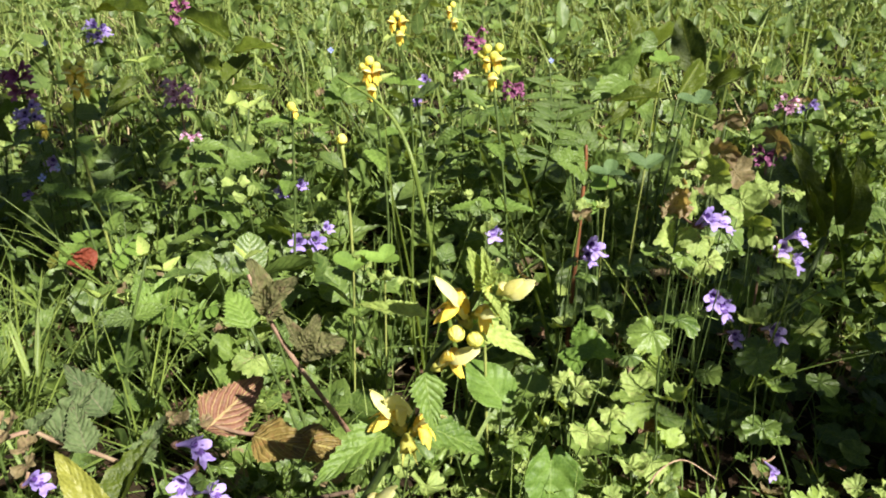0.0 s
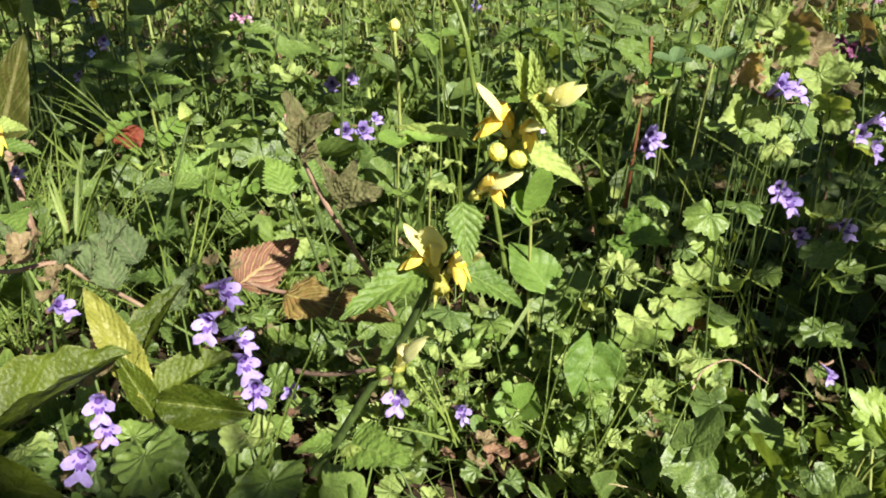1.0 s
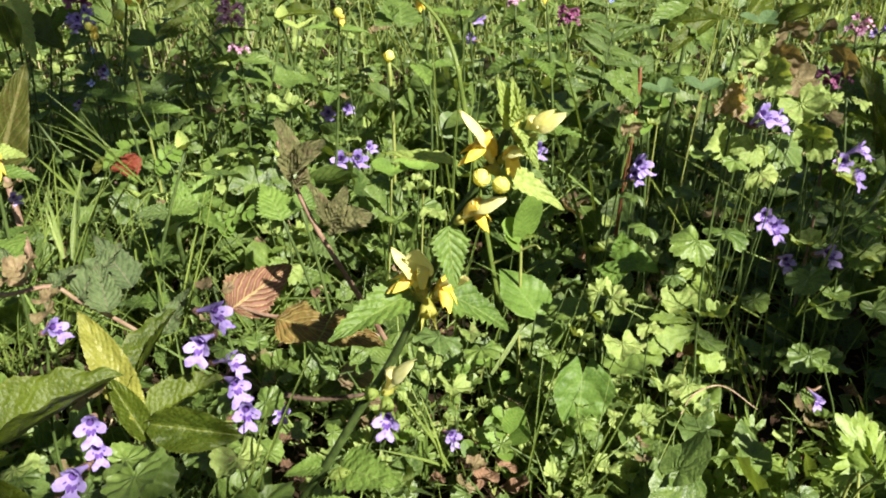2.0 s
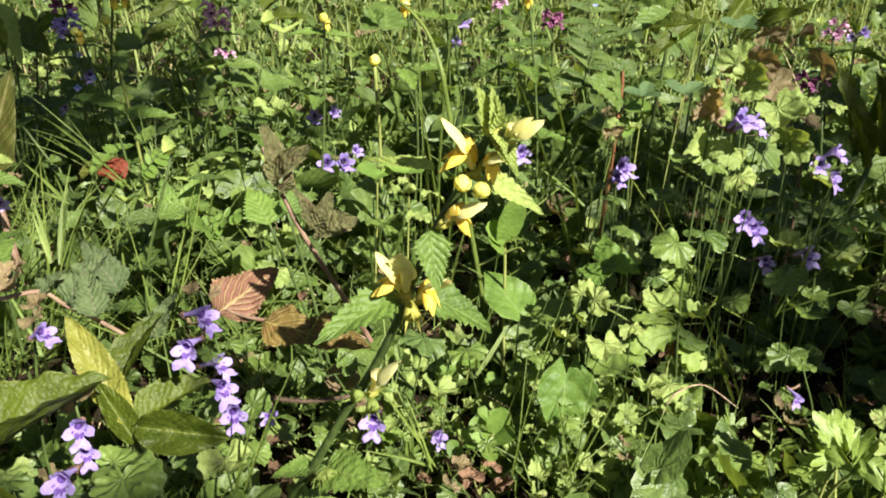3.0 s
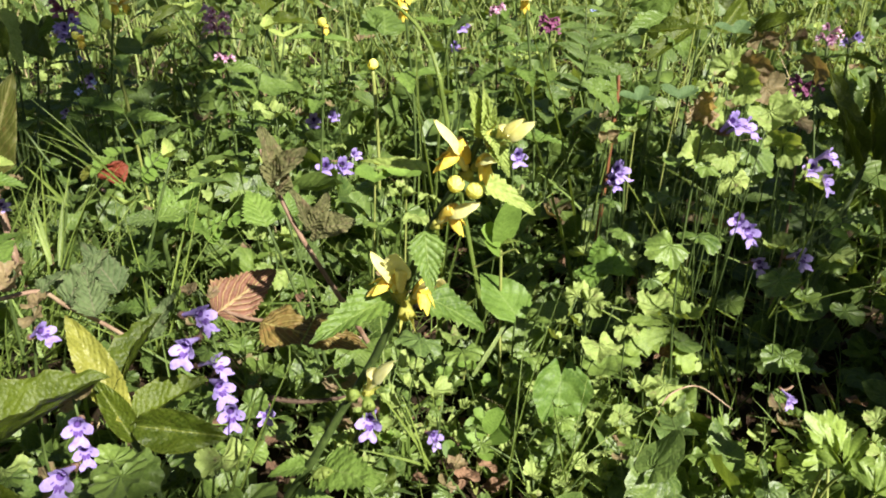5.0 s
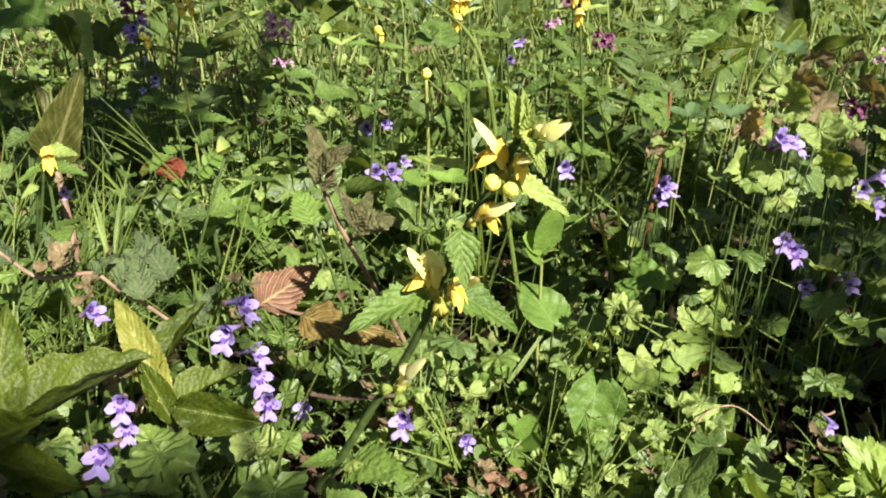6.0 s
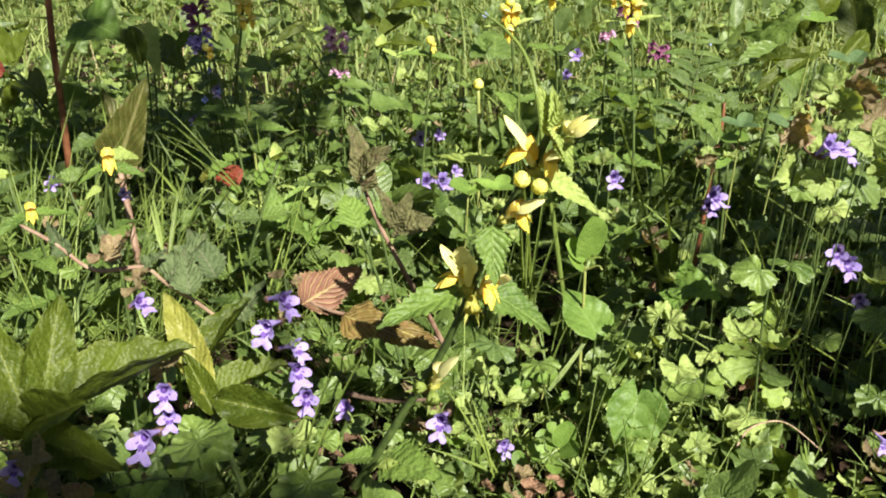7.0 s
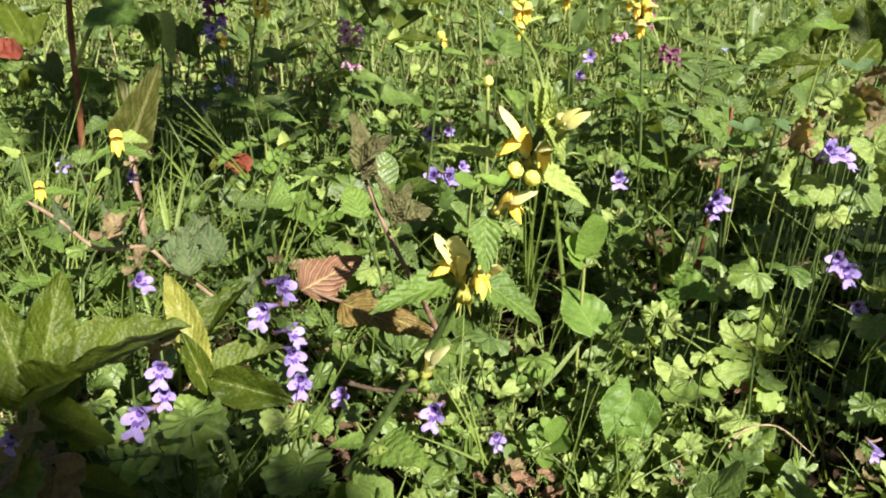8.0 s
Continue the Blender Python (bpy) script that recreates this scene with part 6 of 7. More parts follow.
for foot, tips in (((-0.2266, 0.5000, 0.0715), ((-0.2682, 0.5000, 0.1215), (-0.2571, 0.5200, 0.1014), (-0.2493, 0.4800, 0.1032))), ((-0.2178, 0.4600, 0.0797), ((-0.2504, 0.4500, 0.1093), (-0.2408, 0.4700, 0.0974))), ((-0.1919, 0.5000, 0.0591), ((-0.2198, 0.5300, 0.1086), (-0.2107, 0.5400, 0.1004), (-0.1940, 0.5200, 0.0982))),
                   ((-0.2077, 0.3700, 0.0690), ((-0.2037, 0.3800, 0.1060), (-0.2070, 0.3700, 0.1022), (-0.1945, 0.3800, 0.0956))), ((-0.1999, 0.3800, 0.0645), ((-0.1971, 0.4000, 0.1037), (-0.1892, 0.3900, 0.0981))), ((-0.1752, 0.3900, 0.0569), ((-0.1728, 0.4000, 0.0851), (-0.1624, 0.4100, 0.0879), (-0.1868, 0.4000, 0.0818))),
                   ((0.1643, 0.3700, 0.0727), ((0.1006, 0.3700, 0.1393), (0.1176, 0.3800, 0.1249))), ((0.1647, 0.3500, 0.0818), ((0.1938, 0.3400, 0.1322), (0.1976, 0.3500, 0.1134))), ((0.0665, 0.4500, 0.0753), ((0.0382, 0.4200, 0.0642), (0.0576, 0.4600, 0.1031), (0.0748, 0.4700, 0.1141))),
                   ((0.0403, 0.4600, 0.0821), ((0.0593, 0.4500, 0.1112), (0.0494, 0.4700, 0.1207))), ((-0.0417, 0.6200, 0.1077), ((-0.0573, 0.6400, 0.1485), (-0.0288, 0.6300, 0.1440))), ((0.0014, 0.4300, 0.1052), ((0.0080, 0.4500, 0.1382), (-0.0026, 0.4400, 0.1373)))):
    tuft(foot, tips, "long pale grass blades slanting across the leaves", 0.55)

# scattered tufts, each one apart
for k in range(115):
    y = rng.uniform(0.34, 0.95)
    x = rng.uniform(-0.12 - 0.62 * y, 0.06 + 0.56 * y)
    if k > 75:
        y = rng.uniform(0.36, 0.7)
        x = rng.uniform(-0.12 - 0.6 * y, -0.03 - 0.2 * y)
    n = rng.uniform(0.035, 0.075) * (0.8 + 0.5 * y)
    if (0.03 < x < 0.2 and 0.33 < y < 0.45) or in_front(x, y, 0.7 * n):
        continue
    foot = Vector(soil(x, y))
    tuft(foot, [foot + Vector((rng.gauss(0, 0.55) * n, rng.gauss(0, 0.4) * n, n * rng.uniform(0.5, 1.25))) for _ in range(rng.randint(4, 8))], wide=rng.uniform(0.6, 1.1))

# long thin blades leaning over the others
for k in range(60):
    y = rng.uniform(0.36, 0.85)
    x = rng.uniform(-0.12 - 0.6 * y, 0.05 + 0.55 * y)
    if k > 30:
        x = rng.uniform(-0.12 - 0.6 * y, -0.05 - 0.2 * y)
    if 0.03 < x < 0.22 and 0.33 < y < 0.46:
        continue
    foot = Vector(soil(x, y))
    tuft(foot, [foot + Vector((rng.choice((-1, 1)) * rng.uniform(0.03, 0.10), rng.uniform(-0.05, 0.03), rng.uniform(0.05, 0.12))) for _ in range(rng.randint(2, 3))], "long thin grass blades leaning over the leaves", rng.uniform(0.6, 0.9))

# short thin grass on the open ground in front
for k in range(26):
    x, y = rng.uniform(-0.005, 0.12), rng.uniform(0.245, 0.34)
    if ((x - 0.022) / 0.03) ** 2 + ((y - 0.285) / 0.02) ** 2 < 1:
        continue
    foot = Vector(soil(x, y))
    tuft(foot, [foot + Vector((rng.gauss(0, 0.018), rng.uniform(-0.02, 0.012), rng.uniform(0.022, 0.05))) for _ in range(rng.randint(5, 8))], "short thin bright grass on open ground", rng.uniform(0.4, 0.6))
# low lobed leaves of young buttercups between them
for k in range(34):
    x, y = rng.uniform(0.055, 0.185), rng.uniform(0.235, 0.325)
    foot = Vector(soil(x, y, rng.uniform(0.012, 0.032)))
    turn_by = rng.uniform(0, 6.3)
    buttercup("young buttercup with bright lobed leaves", (foot, foot + Vector((math.cos(turn_by) * 0.011, math.sin(turn_by) * 0.008 - 0.004, rng.uniform(-0.003, 0.006))), (0.2 + rng.uniform(-0.4, 0.4), -0.4 + rng.uniform(-0.3, 0.3), 0.85), 1.0, k % 3))

# ---- single plants farther back, each with its own leaves ----
def broad_weed(foot, label, *leaves, stem=None, stem_mat=None):
    """A weed whose leaves are set one by one. leaves: base, tip, face, wide, mesh."""
    plant = thing("leafy_weed", foot, label, "weed", "leafy weeds")
    for base, tip, face, wide, mesh in leaves:
        part("leaf", mesh, plant, between(base, tip, face, wide))
        if stem is None:
            stalk("leaf_stalk", plant, (foot, Vector(foot).lerp(Vector(base), 0.6) + Vector((0, 0.004, 0.004)), base), 0.0011, 0.0007, STEM, 5, "", 3)
    if stem:
        stalk("stem", plant, (foot, *stem), 0.0018, 0.0010, stem_mat or STEM, 6, "", 5)
    return plant


NETTLE_BROAD = mesh_of("nettle_leaf", strip(0.85, ovate, 44, 5, 15, 0.28, 0.22, 0.25, 0.015, 7, 0, 0.08, 21, 0, 0, 0.08, 0.12), NETTLE)
DOCK_SLIM = mesh_of("dock_leaf", strip(0.26, lance, 40, 4, 0, 0, 0.7, 0.3, 0.006, 9, 0.04, 0.12, 23, 0, 0, 0.05), DOCK)
broad_weed(soil(0.145, 0.60), "tall nettle-like weed with broad dark toothed leaves", ((0.1592, 0.5800, 0.1796), (0.1292, 0.5600, 0.1608), (-0.1, -0.72, -0.6), 1.1, NETTLE_BROAD), ((0.1625, 0.5850, 0.1760), (0.1754, 0.6000, 0.1903), (-0.4, -0.7, -0.3), 0.9, NETTLE_BROAD),
           ((0.1525, 0.5800, 0.1572), (0.1214, 0.5500, 0.1529), (0.1, -0.5, 0.85), 1.0, NETTLE_MESHES[0]), ((0.1518, 0.5800, 0.1515), (0.1613, 0.5400, 0.1439), (0.2, -0.6, 0.75), 1.1, NETTLE_MESHES[1]), stem=((0.1562, 0.5900, 0.1426), (0.1567, 0.5850, 0.1775)))
broad_weed(soil(0.17, 0.57), "weed with a long dark arching leaf", ((0.1739, 0.5700, 0.1569), (0.1336, 0.5400, 0.1394), (0.1, -0.55, 0.8), 1.0, DOCK_SLIM), ((0.2084, 0.6000, 0.1567), (0.1986, 0.6200, 0.1958), (-0.4, -0.8, 0.3), 1.3, DOCK_MESHES[0]),
           ((0.1837, 0.5600, 0.1496), (0.2052, 0.5800, 0.1703), (0.3, -0.8, 0.4), 1.1, DOCK_MESHES[1]))
broad_weed(soil(0.10, 0.50), "reddish-stemmed weed with dark drooping leaves", ((0.1077, 0.5000, 0.1180), (0.0853, 0.4800, 0.1329), (0.2, -0.75, 0.5), 1.3, NETTLE_MESHES[0]), ((0.1084, 0.5000, 0.1160), (0.1218, 0.4800, 0.1327), (-0.1, -0.7, 0.6), 1.2, NETTLE_MESHES[1]),
           ((0.1048, 0.5000, 0.1273), (0.1167, 0.5200, 0.1360), (0.3, -0.6, 0.7), 1.1, NETTLE_MESHES[2]), ((0.1057, 0.5000, 0.1256), (0.0928, 0.5200, 0.1390), (0, -0.6, 0.8), 1.1, NETTLE_MESHES[0]), stem=((0.1064, 0.5000, 0.1061), (0.1065, 0.5000, 0.1327)), stem_mat=STEM_RUST)
broad_weed(soil(0.115, 0.46), "pale oval-leaved weed in half shade", ((0.1011, 0.4600, 0.1208), (0.1136, 0.4500, 0.1225), (0.1, -0.5, 0.85), 1.1, ROUND_MESH), ((0.1062, 0.4600, 0.1129), (0.0944, 0.4500, 0.1061), (0.2, -0.6, 0.8), 1.0, ROUND_MESH))
broad_weed(soil(-0.42, 0.66), "clump of dark lance-shaped leaves in shade", ((-0.4795, 0.6400, 0.1077), (-0.5165, 0.6600, 0.1473), (0.4, -0.7, 0.5), 1.0, DOCK_MESHES[0]), ((-0.4754, 0.6400, 0.1050), (-0.4847, 0.6800, 0.1341), (0.1, -0.8, 0.5), 0.9, DOCK_MESHES[1]), ((-0.4684, 0.6300, 0.0960), (-0.4733, 0.6000, 0.1097), (0.2, -0.5, 0.8), 0.9, DOCK_MESHES[2]),
           ((-0.4615, 0.6300, 0.0936), (-0.4151, 0.5900, 0.0883), (0.2, -0.6, 0.75), 1.1, DOCK_MESHES[1]), ((-0.4645, 0.6300, 0.0924), (-0.4562, 0.5900, 0.0802), (0.3, -0.6, 0.7), 0.9, DOCK_MESHES[0]))
broad_weed(soil(-0.345, 0.62), "pale drooping lance leaf among dark leaves", ((-0.3383, 0.6200, 0.1499), (-0.3066, 0.5800, 0.1211), (0.5, -0.75, 0.3), 0.8, ARCH_PALE_MESHES[0]), ((-0.3617, 0.6400, 0.1278), (-0.3918, 0.6600, 0.1429), (0.4, -0.6, 0.6), 1.0, DOCK_MESHES[0]),
           ((-0.3419, 0.6400, 0.1244), (-0.2947, 0.6000, 0.1201), (0.1, -0.6, 0.7), 1.1, DOCK_MESHES[1]), ((-0.3309, 0.6600, 0.1276), (-0.3119, 0.6800, 0.1414), (0.1, -0.5, 0.8), 1.0, DOCK_MESHES[2]))
broad_weed(soil(-0.29, 0.42), "leafy weed with pale toothed leaves below a dock leaf", ((-0.2842, 0.4500, 0.0997), (-0.2875, 0.4300, 0.0977), (0.2, -0.6, 0.8), 1.2, NETTLE_MESHES[0]), ((-0.2823, 0.4500, 0.0988), (-0.2772, 0.4600, 0.1023), (0.1, -0.6, 0.8), 1.3, NETTLE_MESHES[1]),
           ((-0.2451, 0.4000, 0.1042), (-0.2205, 0.3900, 0.1067), (0.1, -0.5, 0.85), 1.0, ARCH_PALE_MESHES[1]), ((-0.2461, 0.3900, 0.0881), (-0.2509, 0.3800, 0.0844), (0.2, -0.5, 0.85), 1.1, ARCH_PALE_MESHES[0]))
broad_weed(soil(-0.14, 0.74), "dark glossy-leaved weed behind the pink dead-nettle", ((-0.1565, 0.7000, 0.1292), (-0.1164, 0.6900, 0.1390), (0, -0.4, 0.9), 0.85, DOCK_MESHES[2]), ((-0.1566, 0.7000, 0.1350), (-0.1352, 0.7400, 0.1532), (-0.2, -0.6, 0.75), 0.8, DOCK_MESHES[1]), ((-0.1620, 0.7200, 0.1424), (-0.1945, 0.7400, 0.1534), (0.3, -0.6, 0.7), 0.9, DOCK_MESHES[0]),
           ((-0.2248, 0.7000, 0.1402), (-0.2484, 0.6800, 0.1300), (0.2, -0.5, 0.8), 0.9, DOCK_MESHES[1]), ((-0.2303, 0.7000, 0.1249), (-0.2510, 0.6700, 0.1213), (0.1, -0.6, 0.8), 0.7, DOCK_MESHES[2]))
broad_weed(soil(0.02, 0.66), "dark toothed weed behind the archangels", ((-0.0480, 0.6200, 0.1347), (-0.0501, 0.6600, 0.1560), (0.3, -0.8, 0.4), 1.3, NETTLE_MESHES[0]), ((-0.0548, 0.6200, 0.1364), (-0.0686, 0.6400, 0.1516), (-0.2, -0.8, 0.5), 1.2, NETTLE_MESHES[1]), ((0.0023, 0.6200, 0.1406), (0.0219, 0.6000, 0.1517), (0.1, -0.6, 0.8), 1.0, NETTLE_MESHES[2]))
broad_weed(soil(-0.165, 0.46), "fresh green weed with two upright toothed leaves", ((-0.1563, 0.4300, 0.0571), (-0.1691, 0.4500, 0.0760), (0.5, -0.75, 0.45), 1.0, ARCH_MESHES[2]), ((-0.1564, 0.4300, 0.0564), (-0.1457, 0.4500, 0.0819), (-0.3, -0.85, 0.4), 0.95, ARCH_MESHES[0]), ((-0.1544, 0.4300, 0.0593), (-0.1338, 0.4100, 0.0659), (0, -0.4, 0.9), 0.9, ARCH_MESHES[1]),
           ((-0.1585, 0.4300, 0.0582), (-0.1772, 0.4200, 0.0700), (0.1, -0.5, 0.85), 1.0, ARCH_MESHES[1]), stem=((-0.1604, 0.4200, 0.0466), (-0.1562, 0.4300, 0.0578)))
broad_weed(soil(-0.055, 0.36), "bright crinkled toothed leaf behind the bramble", ((-0.0857, 0.3600, 0.0870), (-0.0989, 0.3800, 0.0998), (0.4, -0.75, 0.5), 1.3, ARCH_MESHES[0]), ((-0.0765, 0.3600, 0.0930), (-0.0719, 0.3700, 0.1061), (0.1, -0.8, 0.5), 1.1, ARCH_MESHES[1]))
tuft(soil(-0.27, 0.36), ((-0.3315, 0.4200, 0.1249), (-0.3080, 0.4000, 0.1150), (-0.3112, 0.4200, 0.1214), (-0.3055, 0.4400, 0.1073), (-0.2744, 0.3800, 0.1112), (-0.2845, 0.3600, 0.1048)), "dense tuft of bright grass blades beside the dock leaf", 1.2)
tuft(soil(-0.235, 0.33), ((-0.2903, 0.3600, 0.1205), (-0.2798, 0.3600, 0.1122), (-0.2654, 0.3600, 0.1067), (-0.2678, 0.3800, 0.0987), (-0.2673, 0.3300, 0.0999)), "dense tuft of bright grass blades in sun", 1.1)
tuft((-0.2720, 0.4500, 0.0945), ((-0.3117, 0.5000, 0.1602), (-0.2759, 0.4700, 0.1317)), "thin yellow-green stalk beside the dock leaf", 0.7)
tuft((-0.1829, 0.4400, 0.0739), ((-0.2488, 0.4700, 0.1309), (-0.2324, 0.4600, 0.1114), (-0.2453, 0.4600, 0.1081)), "long pale grass blades crossing the dock leaf", 0.8)
tuft((-0.2023, 0.4000, 0.0795), ((-0.2165, 0.4200, 0.0962), (-0.2051, 0.4200, 0.1014), (-0.2369, 0.4300, 0.0960), (-0.2201, 0.4100, 0.0852)), "upright bright grass blades by the small archangel", 1.1)
tuft((-0.1948, 0.3600, 0.0634), ((-0.1954, 0.3800, 0.0962), (-0.1916, 0.3800, 0.0933), (-0.2065, 0.3700, 0.0882), (-0.2066, 0.3800, 0.0917)), "broad upright bluish-green grass blades", 1.4)
bent = thing("grass_tuft", soil(0.03, 0.44), "long arching grass blade over the archangel", "grass", "grass tufts")
stalk("blade", bent, (soil(0.03, 0.44), (-0.0003, 0.4300, 0.1265), (-0.0041, 0.4300, 0.1467), (-0.0118, 0.4400, 0.1645), (-0.0243, 0.4500, 0.1768), (-0.0431, 0.4600, 0.1870)), 0.0016, 0.0007, GRASS, 5)
for at, size, tip, kind in (((-0.1214, 0.7000, 0.1505), 0.017, (0.1, -0.8, 0.2), "pale"), ((-0.0797, 0.5600, 0.1052), 0.014, (0.2, -0.8, 0.1), "green"), ((0.0334, 0.4000, 0.1170), 0.011, (-0.1, -0.8, 0.2), "pale"), ((0.0909, 0.4300, 0.1146), 0.009, (0.1, -0.5, 0.6), "pale"),
                            ((0.1262, 0.3600, 0.1665), 0.013, (0.2, -0.3, 0.8), "pale"), ((0.1299, 0.3500, 0.1615), 0.013, (0.6, -0.4, 0.4), "pale"), ((0.1401, 0.3400, 0.1520), 0.014, (0.3, -0.6, -0.5), "pale"), ((0.1275, 0.3500, 0.1299), 0.012, (-0.3, -0.6, -0.5), "pale"),
                            ((-0.1084, 0.5000, 0.1045), 0.013, (0.2, -0.8, -0.2), "pale"), ((-0.1189, 0.4400, 0.0871), 0.012, (0.2, -0.8, 0.2), "green")):
    lone_ivy(at, size, tip, (rng.uniform(-0.2, 0.4), -0.7, rng.uniform(0.4, 0.7)), kind, "scalloped ground ivy leaf among taller plants")

for at, size, tip in (((0.1296, 0.3700, 0.1596), 0.012, (0.2, -0.3, 0.7)), ((0.1395, 0.3700, 0.1653), 0.013, (0.4, -0.3, 0.6)), ((0.1329, 0.3600, 0.1535), 0.012, (0.5, -0.6, 0.2)), ((0.1535, 0.4000, 0.1722), 0.011, (0.1, -0.4, 0.8)), ((0.1489, 0.3700, 0.1551), 0.012, (0.5, -0.5, -0.4)),
                      ((0.1802, 0.4000, 0.1326), 0.011, (-0.3, -0.6, -0.5)), ((0.1957, 0.4300, 0.1528), 0.013, (0.2, -0.5, 0.5)), ((0.1844, 0.4400, 0.1655), 0.012, (-0.2, -0.5, 0.6)), ((0.0872, 0.4200, 0.1170), 0.009, (0.1, -0.3, 0.8))):
    lone_ivy(at, size, tip, (0.3, -0.75, 0.55), "rust", "ragged brownish ground ivy leaf")


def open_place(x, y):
    """Where the growth is thinned so dark soil shows through in place of shade."""
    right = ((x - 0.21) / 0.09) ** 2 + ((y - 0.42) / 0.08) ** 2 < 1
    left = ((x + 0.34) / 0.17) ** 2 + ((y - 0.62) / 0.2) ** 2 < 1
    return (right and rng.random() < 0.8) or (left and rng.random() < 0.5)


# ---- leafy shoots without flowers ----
def leafy_shoot(foot, head, label, pairs=4, leaf=0.026, pale_top=True):
    """An upright shoot with crossed pairs of toothed pointed leaves."""
    foot, head = Vector(foot), Vector(head)
    plant = thing("dead_nettle", foot, label, "wildflower", "dead-nettles")
    mid = foot.lerp(head, 0.5) + Vector((rng.uniform(-0.014, 0.014), rng.uniform(-0.006, 0.006), 0))
    stalk("stem", plant, (foot, mid, head), 0.0012, 0.0008, STEM if rng.random() < 0.97 else STEM_RED, 5, "", 4)
    line = smooth_line((foot, mid, head), 8)
    a0 = rng.uniform(0, 3.1)
    for n in range(pairs):
        p = line[int((1 - 0.2 * n) * (len(line) - 1))]
        size = leaf * (0.5 if n == 0 else 0.85 if n == 1 else 1.0) * rng.uniform(0.85, 1.15)
        for side in (0, math.pi):
            a = a0 + n * 1.57 + side + rng.uniform(-0.3, 0.3)
            tip = p + Vector((math.cos(a), math.sin(a), 0.55 - 0.25 * n + rng.uniform(-0.2, 0.2))) * size
            arch_leaf(plant, p, tip, (-0.3 * math.cos(a) + rng.gauss(0, 0.35), -0.3 * math.sin(a) - 0.1 + rng.gauss(0, 0.35), 1), rng.uniform(1.0, 1.35), rng.randrange(2 if n == 0 else 3), n == 0 and pale_top, NETTLE_MESHES)
    return plant


for n in range(96):
    y = rng.uniform(0.44, 1.25)
    x = rng.uniform(-0.14 - 0.6 * y, 0.08 + 0.56 * y)
    if n > 50:
        y = rng.uniform(0.38, 0.8)
        x = rng.uniform(-0.18 - 0.55 * y, -0.06 - 0.25 * y)
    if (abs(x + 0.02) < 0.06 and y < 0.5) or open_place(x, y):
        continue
    h = rng.uniform(0.06, 0.12) + 0.05 * min(1.0, max(0.0, y - 0.45))
    if in_front(x, y, h, 0.03):
        continue
    leafy_shoot(soil(x, y), Vector(soil(x, y)) + Vector((rng.gauss(0, 0.018), rng.gauss(0, 0.012), h)), "leafy dead-nettle shoot with toothed pointed leaves", rng.randint(3, 5), rng.uniform(0.017, 0.034) * (0.85 if y < 0.5 else 1.0), rng.random() < 0.6)
leafy_shoot(soil(-0.17, 0.40), (-0.1464, 0.4100, 0.1055), "fresh green shoot with toothed leaves in the grass", 4, 0.026)
leafy_shoot(soil(-0.075, 0.46), (-0.1040, 0.4500, 0.0842), "fresh green shoot beside the bramble", 4, 0.024)
leafy_shoot(soil(-0.16, 0.60), (-0.1272, 0.5800, 0.1450), "pale leafy shoot with broad toothed leaves", 5, 0.034)
leafy_shoot(soil(-0.14, 0.66), (-0.1278, 0.6400, 0.1288), "pale leafy shoot in the grass", 4, 0.032)

# scattered ground ivy shoots
spots = []
while len(spots) < 122:
    y = rng.uniform(0.28, 1.0)
    x = rng.uniform(-0.12 - 0.62 * y, 0.06 + 0.56 * y)
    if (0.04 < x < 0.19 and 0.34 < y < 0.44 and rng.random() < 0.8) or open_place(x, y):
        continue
    if any((x - a) ** 2 + (y - b) ** 2 < 0.017 ** 2 for a, b in spots):
        continue
    high = rng.uniform(0.03, 0.055) if y < 0.42 else rng.uniform(0.04, 0.10) if y < 0.6 else rng.uniform(0.06, 0.13)
    if in_front(x, y, high, 0.024):
        continue
    spots.append((x, y))
    ivy_plant(soil(x, y), Vector(soil(x, y)) + Vector((rng.gauss(0, 0.016), rng.gauss(0, 0.010), high)), "young ground ivy shoot with scalloped round leaves", nodes=max(2, round(high / 0.017)),
              leaf=rng.uniform(0.009, 0.0145) * (1.0 if y < 0.42 else 1.25), kinds=("green", "green", "pale", "green", "rust") if rng.random() < (0.75 if x > 0.12 else 0.3) else ("green", "green", "pale"))


# low ivy and clover round the archangel's foot, the pale leaves coloured as sunlit
for k in range(48):
    x, y = rng.uniform(-0.035, 0.108), rng.uniform(0.275, 0.395)
    if ((x - 0.02) / 0.022) ** 2 + ((y - 0.285) / 0.015) ** 2 < 1 or in_front(x, y, 0.035):
        continue
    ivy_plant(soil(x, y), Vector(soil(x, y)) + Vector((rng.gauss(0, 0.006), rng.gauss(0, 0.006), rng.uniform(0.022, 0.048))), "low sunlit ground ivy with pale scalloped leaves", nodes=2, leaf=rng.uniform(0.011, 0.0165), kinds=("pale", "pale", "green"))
for k in range(9):
    x, y = rng.uniform(-0.03, 0.05), rng.uniform(0.305, 0.37)
    trefoil((x, y, GROUND + rng.uniform(0.02, 0.035)), rng.uniform(0, 2), rng.uniform(0.006, 0.009), "small bright clover leaf near the archangel")


# a taller stand added out of view on the right to cast shade
for x, y, h in ((0.235, 0.30, 0.17), (0.285, 0.30, 0.2), (0.30, 0.235, 0.22), (0.33, 0.28, 0.21), (0.275, 0.345, 0.17), (0.345, 0.20, 0.23), (0.31, 0.37, 0.18), (0.37, 0.32, 0.2), (0.36, 0.25, 0.24), (0.40, 0.22, 0.25)):
    ivy_plant(soil(x, y), (x + rng.uniform(-0.01, 0.01), y + rng.uniform(-0.01, 0.01), GROUND + h), "tall leafy ground ivy out of view, added to cast shade", nodes=6, leaf=0.015, kinds=("green", "pale"))


